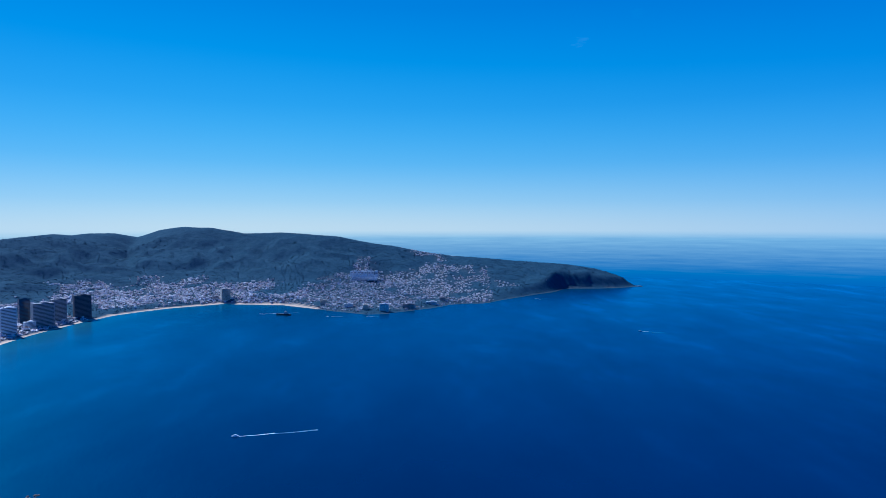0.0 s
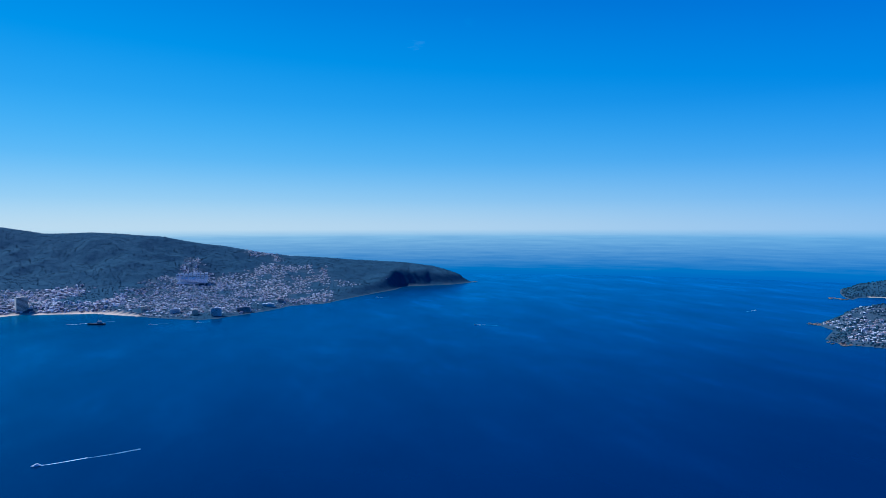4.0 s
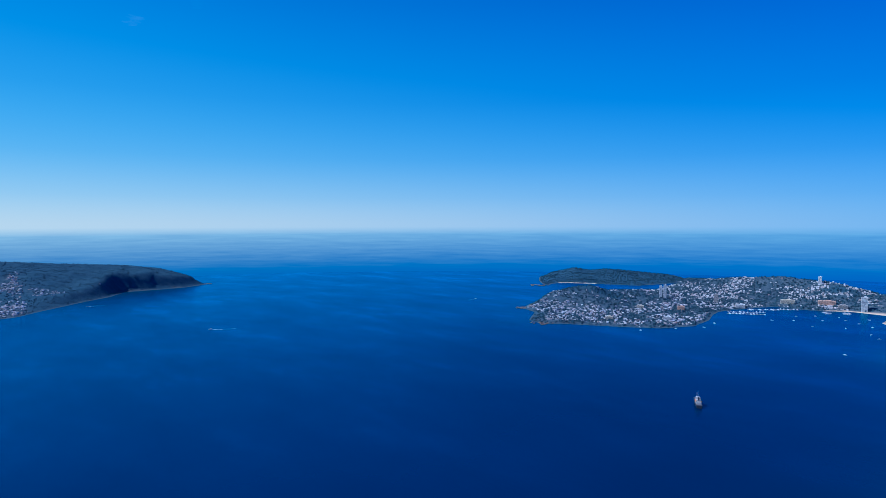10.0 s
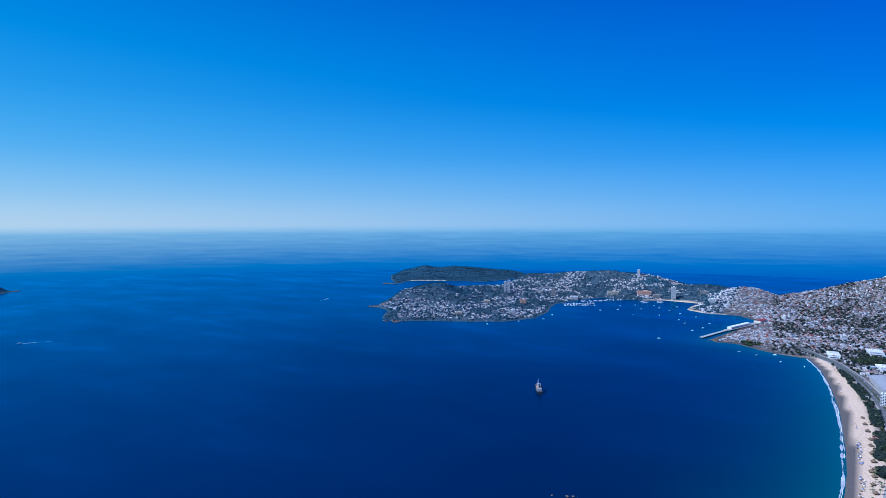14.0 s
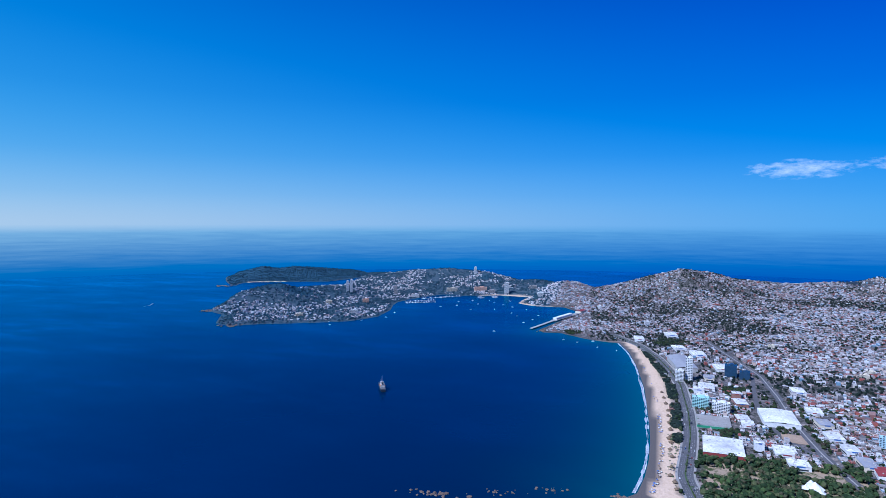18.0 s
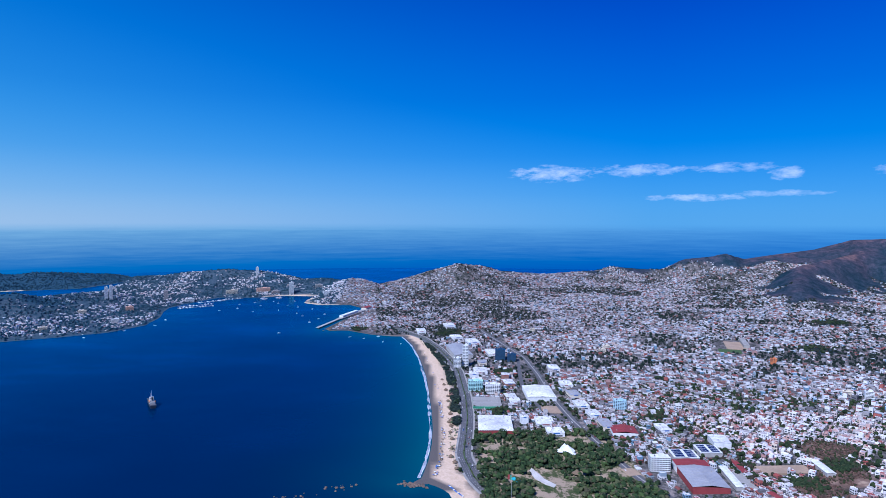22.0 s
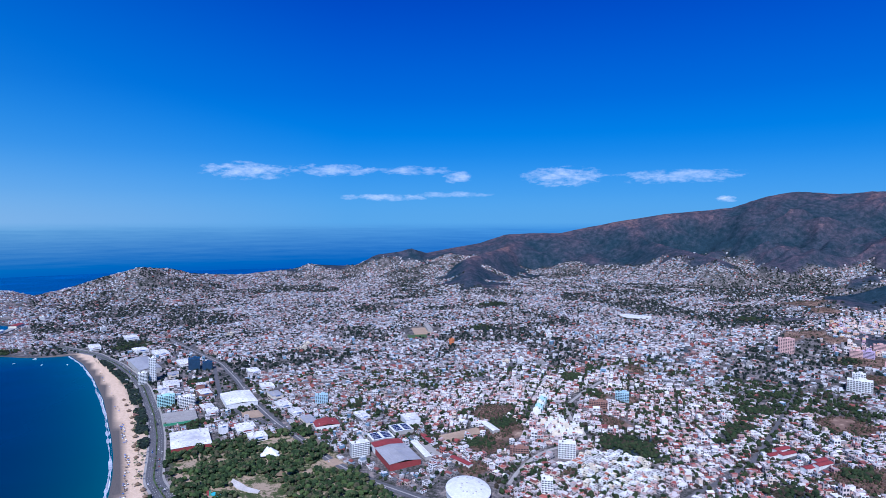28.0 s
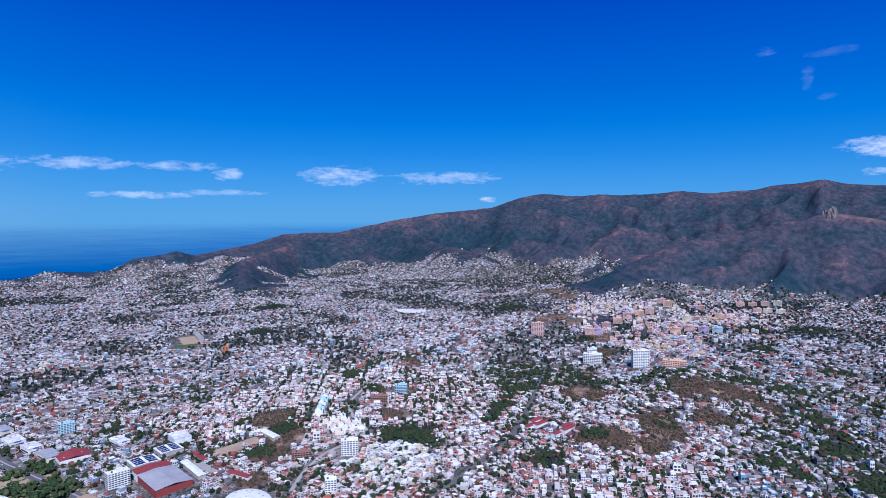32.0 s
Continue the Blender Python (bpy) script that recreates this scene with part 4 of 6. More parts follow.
def leaf_lump(seed, k=2):
    """An uneven clump of foliage as a six-sided, cut-up ball."""
    g = np.linspace(-1, 1, k + 1)
    v, q = [], []
    for ax in range(3):
        for sg in (-1, 1):
            o = len(v)
            for a in g:
                for b in g:
                    p = [0, 0, 0]
                    p[ax], p[(ax + 1) % 3], p[(ax + 2) % 3] = sg, a * sg, b
                    v.append(p)
            for i in range(k):
                for j in range(k):
                    c = o + i * (k + 1) + j
                    q.append((c, c + k + 1, c + k + 2, c + 1))
    v = np.array(v, float)
    v /= np.linalg.norm(v, axis=1)[:, None]
    key = np.round(v, 4)
    u, inv = np.unique(key, axis=0, return_inverse=True)
    rr = np.random.RandomState(seed)
    u = u * rr.uniform(0.68, 1.15, len(u))[:, None]
    return u, inv.ravel()[np.array(q)], np.zeros(len(q), int)


def plant(name, x, y, size, label, sink=0.2, k=2):
    z = zat(x, y)
    m = len(x)
    P = np.stack([x, y, z + size * (1 - sink)], -1)
    S = np.stack([size * rng.uniform(0.8, 1.25, m), size * rng.uniform(0.8, 1.25, m), size * rng.uniform(0.7, 1.1, m)], -1)
    shapes = [leaf_lump(s, k) for s in range(6)]
    return tagged(scatter(name, shapes, rng.randint(0, 6, m), P, S, rng.uniform(0, 6.28, m), [M_TREE], False), label, "trees", kind="stuff")


def wooded(count, a0, a1, r0, r1, test):
    a = np.radians(rng.uniform(a0, a1, count))
    d = np.sqrt(rng.uniform(r0 ** 2, r1 ** 2, count))
    x, y = d * np.sin(a), d * np.cos(a)
    sd = shore(x, y)
    m = sd > 9
    x, y, sd = x[m], y[m], sd[m]
    z = zat(x, y)
    m = (rng.rand(len(x)) < test(x, y, z, sd)) & (sandy(x, y, z, sd) < 0.1)
    for pts, half in STREETS:
        m &= near_line(x, y, pts)[0] > half + 1
    for bx, by, br in CLEAR:
        m &= np.hypot(x - bx, y - by) > br * 0.8
    return x[m], y[m]


def in_town(x, y, z, sd):
    g = np.zeros_like(x)
    for cx, cy, rr in GROVES:
        g = np.maximum(g, 1.0 * (np.hypot(x - cx, y - cy) < rr * 1.05))
    return np.maximum(g, np.clip(fbm(x, y, 80, 3, 91) * 3.6 - 1.2 + 0.8 * (fbm(x, y, 230, 3, 63) < 0.42) + 0.35 * ((x < 480) & (y < -1050)), 0.14, 1) * (built_up(x, y, z, sd) > 0.05))


def on_points(x, y, z, sd):
    leafy = ((y > 480) & (x > 1700)) | (y > 2000)
    return leafy * np.clip(fbm(x, y, 90, 3, 93) * 1.6 + 0.05, 0.3, 1)


tx, ty = wooded(30000, 88, 178, 560, 1500, in_town)
plant("near_town_trees", tx, ty, rng.uniform(1.6, 4.2, len(tx)), "dusty dark green trees between the houses").data.materials[0] = M_TOWN_TREE
tx, ty = wooded(88000, 84, 178, 1500, 4300, in_town)
plant("far_town_trees", tx, ty, rng.uniform(2.4, 5.0, len(tx)), "dark green trees in the far town", 0.2, 1)
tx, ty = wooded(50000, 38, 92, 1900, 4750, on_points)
plant("peninsula_trees", tx, ty, rng.uniform(2.8, 5.6, len(tx)), "woods covering the peninsula, haze tinted into their dark green", 0.35, 1).data.materials[0] = M_HAZY_WOODS
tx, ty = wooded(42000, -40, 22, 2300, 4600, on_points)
plant("headland_trees", tx, ty, rng.uniform(1.6, 3.4, len(tx)), "woods on the far headland, haze tinted into their dark green", 0.4, 1).data.materials[0] = M_HAZY_WOODS


def spread(spots, near_gap, far_gap, wide, hole):
    """Places inside irregular patches, thinner far away."""
    X, Y = [], []
    for cx, cy, rr in spots:
        gap = near_gap if math.hypot(cx, cy) < 1700 else far_gap
        m = int(math.pi * (rr * wide) ** 2 / gap)
        a, d = rng.uniform(0, 6.2832, m), rr * wide * np.sqrt(rng.rand(m))
        X.append(cx + d * np.cos(a)), Y.append(cy + d * np.sin(a))
    X, Y = np.concatenate(X), np.concatenate(Y)
    m = (fbm(X, Y, 36, 3, 95) > hole) & (shore(X, Y) > 12) & (np.hypot(X, Y) > 540)
    for pts, half in STREETS:
        m &= near_line(X, Y, pts)[0] > half + 1.5
    for bx, by, br in CLEAR:
        m &= np.hypot(X - bx, Y - by) > br * 0.8
    return X[m], Y[m]


tx, ty = spread(SCRUB[:-3], 11.0, 70.0, 1.15, 0.3)
dry = plant("scrub", tx, ty, rng.uniform(0.8, 2.8, len(tx)), "dry brown scrub on the bare hills", 0.3, 1)
dry.data.materials[0] = M_DRY
tx, ty = spread(GROVES, 16.0, 40.0, 1.2, 0.42)
plant("grove_trees", tx, ty, rng.uniform(1.8, 4.0, len(tx)), "dark green wooded gullies between the houses", 0.2, 2).data.materials[0] = M_TOWN_TREE

# ---- helpers for single things ----
def box_mesh(name, mat, bevel=0.02):
    """A unit block, base at z 0, with softened edges."""
    bm = bmesh.new()
    bmesh.ops.create_cube(bm, size=1)
    bmesh.ops.translate(bm, verts=bm.verts, vec=(0, 0, 0.5))
    if bevel:
        bmesh.ops.bevel(bm, geom=bm.edges[:], offset=bevel, segments=1, affect="EDGES")
    me = bpy.data.meshes.new(name)
    bm.to_mesh(me)
    bm.free()
    me.materials.append(mat)
    return me


_blocks = {}


def block(mat):
    if mat.name not in _blocks:
        _blocks[mat.name] = box_mesh("block_" + mat.name, mat)
    return _blocks[mat.name]


def thing(name, x, y, turn=0.0, label="", category="", group="", z=None):
    ob = new(name)
    ob.empty_display_size = 1
    if z is None:
        z = float(zat(x, y))
    ob.location, ob.rotation_euler = (x, y, z), (0, 0, turn)
    return tagged(ob, label, category, group)


def part(name, me, parent, at=(0, 0, 0), size=(1, 1, 1), turn=0.0, label="", tilt=0.0):
    ob = new(name, me)
    ob.parent = parent
    ob.location, ob.scale, ob.rotation_euler = at, size, (tilt, 0, turn)
    return tagged(ob, label)


def shell(name, v, q, mat, soft=False):
    """A mesh from corners and faces."""
    me = bpy.data.meshes.new(name)
    me.from_pydata(v, [], q)
    me.materials.append(mat)
    if soft:
        for p in me.polygons:
            p.use_smooth = True
    me.update()
    return me


def lathe(name, prof, mat, n=12):
    """A turned shape from (radius, z) pairs."""
    v, q = [], []
    for k in range(n):
        a = 2 * math.pi * k / n
        v += [(r * math.cos(a), r * math.sin(a), z) for r, z in prof]
    m = len(prof)
    for k in range(n):
        for i in range(m - 1):
            a, b = k * m + i, (k + 1) % n * m + i
            q.append((a, b, b + 1, a + 1))
    return shell(name, v, q, mat)


def parapet_mesh(name, w, d, h, mat, rim=0.35, lip=0.8):
    s = Shape()
    v, sides, top = box_quads(-w / 2, w / 2, -d / 2, d / 2, -4.0, h)
    a, b = w / 2 - rim, d / 2 - rim
    v += [(-a, -b, h), (a, -b, h), (a, b, h), (-a, b, h), (-a, -b, h - lip), (a, -b, h - lip), (a, b, h - lip), (-a, b, h - lip)]
    return shell(name, v, sides + [(4, 5, 9, 8), (5, 6, 10, 9), (6, 7, 11, 10), (7, 4, 8, 11), (8, 9, 13, 12), (9, 10, 14, 13), (10, 11, 15, 14), (11, 8, 12, 15), (12, 13, 14, 15)], mat)


TANK = lathe("tank", [(0.0, 1.5), (0.35, 1.45), (0.62, 1.15), (0.65, 0.1), (0.6, 0.0), (0.0, 0.0)], M_TANK, 10)
DOME = lathe("roof_vent", [(0.0, 0.8), (0.5, 0.72), (0.9, 0.4), (1.0, 0.0)], M_GREY, 10)


# ---- houses on the near hillside ----
def house(x, y, turn, w, d, storeys, wall, roof, upper, label):
    h = storeys * 2.9
    ob = thing("house", x, y, turn, label, "house", "hillside houses")
    part("wall", parapet_mesh("walls", w, d, h, wall), ob)
    part("roof", block(roof), ob, (0, 0, h - 0.79), (w - 0.72, d - 0.72, 0.1))
    top = h
    if upper:
        part("upper_floor", parapet_mesh("upper_floor", w * 0.55, d * 0.8, 2.8, wall), ob, (-w * 0.2, d * 0.06, h - 0.1))
        part("window", block(M_WIN), ob, (-w * 0.2, -d * 0.34, h + 0.9), (w * 0.28, 0.14, 1.2))
        top = h + 2.7
    for s in range(storeys):
        for side in (-1, 1):
            part("window", block(M_WIN), ob, (side * 0.22 * w, -d / 2, s * 2.9 + 0.95), (w * 0.24, 0.16, 1.25))
        part("window", block(M_WIN), ob, (0, d / 2, s * 2.9 + 0.95), (w * 0.5, 0.16, 1.25))
        part("window", block(M_WIN), ob, ((-1) ** s * w / 2, d * 0.1, s * 2.9 + 0.95), (0.16, d * 0.4, 1.25))
    part("door", block(M_BROWN), ob, (w * 0.02, -d / 2, 0.0), (1.0, 0.2, 2.05))
    part("water_tank", TANK, ob, (w * 0.25, d * 0.22, h - 0.7))
    part("balcony", block(wall), ob, (0, -d / 2 - 0.6, h * 0.48), (w * 0.8, 1.2, 0.9))
    return ob


HOUSE_KINDS = [
    (12, 11, 2, M_WHITE, M_WHITE, True, "white rendered two-storey house with a flat roof"),
    (14, 10, 3, M_WHITE, M_GREY, False, "white three-storey house with a grey flat roof"),
    (11, 10, 1, M_CREAM, M_TILE, True, "cream house with a reddish tiled terrace roof"),
    (10, 9, 2, M_GREY, M_GREY, False, "bare concrete house with dark window holes"),
    (13, 12, 2, M_WHITE, M_TILE, False, "white house with a clay-red flat roof"),
    (15, 11, 2, M_WHITE, M_WHITE, False, "broad white house with a bright roof terrace"),
    (10, 10, 3, M_PINK, M_GREY, False, "pinkish rendered house with a grey roof"),
    (11, 9, 2, M_WHITE, M_RED, True, "white house with a dark red roof"),
    (9, 9, 1, M_GREY, M_METAL, False, "small grey house under a metal sheet roof"),
    (12, 10, 3, M_CREAM, M_WHITE, True, "cream three-storey house with a white roof terrace")]
kinds = []
for k, i in enumerate(single):
    kind = int(rng.choice(10, p=[0.17, 0.13, 0.08, 0.08, 0.1, 0.18, 0.06, 0.06, 0.06, 0.08]))
    if k < 10:
        kinds.append(house(hx[i], hy[i], turn[i], *HOUSE_KINDS[k]))
        kinds[-1].scale = (0.8, 0.8, 0.9)
    else:
        copy_thing(kinds[kind], pose(hx[i], hy[i], hz[i], 0, 0, math.degrees(turn[i])))


# ---- larger buildings ----
def tower(name, label, x, y, w, d, h, turn, floors, cols, wall=M_WHITE, glass=M_WIN, balconies=True, category="tower", group="", side_cols=2):
    """A tall block: body, roof house, a row of panes and a balcony for every floor."""
    ob = thing(name, x, y, turn, label, category, group)
    part("body", parapet_mesh("body", w, d, h, wall), ob)
    part("roof_house", block(wall), ob, (w * 0.1, 0, h - 0.8), (w * 0.3, d * 0.4, 4.2))
    part("water_tank", TANK, ob, (-w * 0.25, 0, h - 0.8), (2, 2, 1.6))
    fh = h / floors
    for f in range(floors):
        z = f * fh + fh * 0.28
        if cols:
            for c in range(cols):
                part("window", block(glass), ob, (((c + 0.5) / cols - 0.5) * w, -d / 2, z), (w / cols * 0.62, 0.3, fh * 0.5))
        else:
            part("window_band", block(glass), ob, (0, -d / 2, z), (w * 0.94, 0.4, fh * 0.34))
        for s in ((-1, 1) if cols else (1,)):
            part("window_band", block(glass), ob, (s * w / 2, 0, z), (0.4, d * 0.7, fh * 0.45))
        if balconies:
            part("balcony", block(wall), ob, (0, -d / 2 - 0.7, f * fh), (w * 0.96, 1.4, fh * 0.26))
    return ob


def hall(name, label, x, y, w, d, h, turn, roof=M_WHITE, wall=M_WHITE, rise=1.5, ribs=10, vents=6, category="building", skirt=None):
    """A wide shed: walls, low pitched roof sheet with seams, roof vents."""
    ob = thing(name, x, y, turn, label, category)
    v, sides, top = box_quads(-w / 2, w / 2, -d / 2, d / 2, -3, h)
    part("wall", shell("walls", v, sides, wall), ob)
    e = 0.5
    v = [(-w / 2 - e, -d / 2 - e, h), (w / 2 + e, -d / 2 - e, h), (w / 2 + e, 0, h + rise), (-w / 2 - e, 0, h + rise), (w / 2 + e, d / 2 + e, h), (-w / 2 - e, d / 2 + e, h)]
    v += [(a, b, c - 0.4) for a, b, c in v]
    q = [(0, 1, 2, 3), (3, 2, 4, 5), (7, 6, 9, 8), (8, 9, 11, 10), (0, 6, 7, 1), (4, 10, 11, 5), (1, 7, 8, 2), (2, 8, 10, 4), (0, 3, 9, 6), (3, 5, 11, 9)]
    rf = part("roof", shell("roof", v, q, roof), ob)
    for k in range(ribs):
        u = ((k + 0.5) / ribs - 0.5) * w
        for s in (-1, 1):
            part("roof_seam", block(roof), rf, (u, s * d / 4, h + rise / 2 + 0.02), (0.3, d / 2 * 1.0, 0.22), 0, "", -s * math.atan2(rise, d / 2))
    for k in range(vents):
        part("roof_vent", DOME, ob, (rng.uniform(-0.42, 0.42) * w, rng.uniform(-0.4, 0.4) * d, h + rise * 0.4), (1.3, 1.3, 1.6))
    if skirt:
        for s in (-1, 1):
            part("painted_band", block(skirt), ob, (0, s * (d / 2 + 0.1), 0), (w * 1.0, 0.3, h * 0.8))
            part("painted_band", block(skirt), ob, (s * (w / 2 + 0.1), 0, 0), (0.3, d * 1.0, h * 0.8))
    return ob


R90 = math.pi / 2
hall("supermarket", "big white flat-roofed store with red walls", 1118, -109, 84, 64, 9, -0.05, M_ROOFW, M_RED, 0.8, 8, 9, "store")
hall("market_hall", "large white vaulted market roof", 1317, -226, 92, 62, 9, 0.0, M_ROOFW, M_WHITE, 2.4, 12, 4, "market hall")
hall("restaurant_hall", "red-roofed hall with a white front", 1072, -341, 38, 44, 7, -0.1, M_RED, M_WHITE, 3.0, 6, 2, "hall", M_WHITE)
hall("warehouse", "long grey metal roof over a red-walled warehouse", 860, -392, 72, 52, 10, -0.08, M_METAL, M_RED, 3.0, 14, 3, "warehouse")
hall("warehouse_wing", "red-roofed wing of the warehouse", 909, -395, 22, 50, 11, -0.08, M_RED, M_WHITE, 2.0, 4, 0, "warehouse")
for sx, sy, sw, sdp in ((955, -403, 34, 40), (972, -450, 34, 36)):
    sh = hall("depot", "low depot with dark solar panels on its roof", sx, sy, sw, sdp, 7, -0.08, M_WHITE, M_GREY, 0.8, 4, 0, "depot")
    for i in range(4):
        for j in (-1, 1):
            part("solar_panel", block(M_SOLAR), sh, ((i - 1.5) * sw * 0.23, j * sdp * 0.24, 7.5), (sw * 0.19, sdp * 0.36, 0.15), 0, "", -j * 0.05)
hall("station_canopy", "long white open station canopy", 866, -437, 74, 11, 6, -0.12, M_WHITE, M_GREY, 0.8, 8, 0, "canopy")
hall("bus_canopy", "long red canopy beside a yard", 900, -468, 40, 9, 5, -0.1, M_RED, M_GREY, 0.8, 5, 0, "canopy")
hall("shed", "row shed with a dark red roof", 790, -470, 44, 10, 5, 0.2, M_RED, M_WHITE, 1.2, 5, 0, "shed")
hall("convention_hall", "broad grey sloping roof of a convention hall", 1742, -62, 150, 52, 13, 0.16, M_METAL, M_GREY, 4.0, 16, 5, "hall")
hall("car_park", "low white building with green awnings", 1262, -105, 64, 60, 6, -0.03, M_PAVE, M_WHITE, 0.5, 6, 8, "building", M_GREEN)
hall("school", "long white school with a flat roof", 1539, -1650, 108, 20, 10, 0.55, M_ROOFW, M_WHITE, 0.6, 12, 0, "school")
hall("clinic", "white flat-roofed building at the foot of the hill", 1007, -486, 38, 28, 10, -0.15, M_ROOFW, M_WHITE, 0.6, 5, 4, "building")
hall("long_shed", "white roofed shed beside a bare yard", 888, -588, 50, 13, 6, -0.1, M_WHITE, M_GREY, 1.2, 5, 0, "shed")
for k, (rx, ry) in enumerate(((545, -890), (535, -906), (552, -920), (474, -862), (466, -878), (476, -893))):
    hall("row_house_block", "long low block with a dark red roof", rx, ry, 30, 10, 6, 1.45, M_RED, M_WHITE, 1.6, 4, 0, "building")

arena = thing("arena", 694, -424, -0.35, "big white domed arena roof with round vents and red front", "arena")
prof = [(0.5 + 0.0, -3.0), (0.5, 9.0), (0.52, 9.2), (0.52, 10.0), (0.47, 11.2), (0.38, 12.6), (0.25, 13.8), (0.12, 14.3), (0.0, 14.5)]
part("roof", lathe("arena_roof", prof[2:], M_WHITE, 28), arena, (0, 0, 0), (84, 60, 1))
part("wall", lathe("arena_walls", prof[:2], M_WHITE, 28), arena, (0, 0, 0), (84, 60, 1))
for k in range(14):
    a, rr = 2.4 * k, 0.12 + 0.3 * ((k * 0.37) % 1)
    part("roof_vent", DOME, arena, (84 * rr * math.cos(a), 60 * rr * math.sin(a), 13.6 - 7 * max(0, rr - 0.2)), (1.6, 1.6, 1.5))
for k in range(5):
    part("red_panel", block(M_RED), arena, (-41 + k * 1.8, 16 - k * 9, 1), (0.8, 7, 7), 0.25)

FRONT = lambda x, y: math.atan2(y, x) - R90
tower("office_tower", "slim white concrete office tower", 1594, -74, 16, 15, 58, FRONT(1594, -74), 14, 4, M_WHITE, M_WIN, False)
tower("hotel_annex", "white hotel wing with dark windows", 1583, -52, 20, 14, 27, FRONT(1583, -60), 8, 6, M_WHITE, M_WIN, True, "hotel")
tower("hotel", "white hotel with rows of balconies", 1342, -125, 34, 14, 22, FRONT(1342, -125), 7, 8, M_WHITE, M_WIN, True, "hotel")
tower("hotel", "pale green and white hotel block", 1372, -88, 34, 16, 22, FRONT(1372, -88), 7, 8, M_AQUA, M_WIN, True, "hotel")
tower("glass_office", "dark blue glass office block", 1659, -175, 28, 22, 30, FRONT(1659, -175), 9, 0, M_GLASS, M_GLASS, False, "office")
tower("glass_office", "lower dark glass office block", 1640, -205, 24, 18, 20, FRONT(1640, -205), 6, 0, M_GLASS, M_GLASS, False, "office")
tower("office", "pale blue painted office block", 1214, -377, 26, 16, 18, FRONT(1214, -377), 6, 6, M_SKY, M_WIN, False, "office")
tower("apartment_block", "white apartment block beside the avenue", 912, -347, 30, 14, 22, FRONT(912, -347) + 0.3, 7, 7, M_WHITE, M_WIN, True, "apartments")
tower("apartment_block", "orange painted apartment block in the town", 1543, -883, 16, 14, 16, FRONT(1543, -883), 5, 4, M_ORANGE, M_WIN, False, "apartments")
tower("hospital", "tall white hospital slab with dark window rows", 545, -1388, 38, 18, 42, FRONT(545, -1388) + 0.25, 11, 9, M_WHITE, M_WIN, False, "hospital")
tower("hospital_wing", "cream painted hospital wing", 455, -1362, 50, 18, 24, FRONT(462, -1359), 6, 10, M_PEACH, M_WIN, False, "hospital")
tower("clinic_block", "white stepped clinic building with balconies", 666, -1384, 46, 22, 24, FRONT(666, -1380), 6, 9, M_WHITE, M_WIN, True, "clinic")
tower("clinic_block", "white upper storeys of the clinic", 672, -1392, 24, 14, 36, FRONT(666, -1380), 9, 5, M_WHITE, M_WIN, True, "clinic")
tower("pink_hotel", "pink and grey slab block", 935, -1565, 38, 16, 38, FRONT(935, -1563), 10, 7, M_PINK, M_WIN, False, "apartments")
tower("apartment_block", "white apartment block with dark windows", 715, -620, 27, 15, 24, FRONT(715, -618), 7, 6, M_WHITE, M_WIN, True, "apartments")
tower("apartment_block", "white apartment block on the hillside", 640, -520, 16, 14, 22, FRONT(640, -520), 7, 4, M_WHITE, M_WIN, True, "apartments")
tower("apartment_block", "bright blue painted apartment block", 854, -882, 26, 14, 16, FRONT(854, -879), 5, 6, M_SKY, M_WIN, True, "apartments")
tower("apartment_block", "red brick apartments with white floors", 760, -560, 30, 12, 14, FRONT(760, -560), 4, 7, M_BROWN, M_WIN, True, "apartments")
tower("apartment_block", "red brick apartments with white balconies", 835, -800, 34, 13, 14, FRONT(835, -800), 4, 8, M_BROWN, M_WIN, True, "apartments")
for k in range(5):
    tower("terrace_block", "pale aqua terraced apartment row", 880 + 11 * k, -690 - 13 * k, 15, 10, 12, 0.7, 4, 3, M_AQUA if k % 2 else M_WHITE, M_WIN, True, "apartments", "aqua terrace")
for k in range(14):
    u, w = k % 4, k // 4
    tower("villa", "white stepped villa on the hillside", 782 + 17 * u - 3 * w, -655 - 14 * w - 5 * u, 15, 11, 7, 0.85 + 0.1 * (k % 3), 3, 3, M_WHITE if k % 3 else M_CREAM, M_WIN, True, "villa", "white villas")

# pastel apartment estate under the mountain
PASTEL = [(M_PEACH, "peach"), (M_PINK, "pink"), (M_LILAC, "lilac"), (M_SKY, "pale blue"), (M_CREAM, "cream")]
pastel = []
for k, (sx, sy) in enumerate(ESTATE):
    j = int(rng.choice(5, p=[0.36, 0.26, 0.18, 0.06, 0.14]))
    a = FRONT(sx, sy) + rng.uniform(-0.2, 0.2)
    if k < 5:
        pastel.append(tower("estate_block", PASTEL[k][1] + "-painted five-storey estate apartment block", sx, sy, 28, 13, 17, a, 5, 0, PASTEL[k][0], M_WIN, False, "apartments", "pastel estate", 2))
    else:
        sx, sy = sx + rng.uniform(-4, 4), sy + rng.uniform(-4, 4)
        copy_thing(pastel[j], pose(sx, sy, float(zat(sx, sy)), 0, 0, math.degrees(a)))

# mid-rise blocks standing out of the town
mids = []
MID_AT = [(1230, -908), (1190, -940), (1255, -880), (1450, -1180), (1480, -1200), (1720, -480), (1765, -505), (2050, -330), (2360, 40), (840, -1130), (900, -1350), (1180, -1500), (2750, 250)]
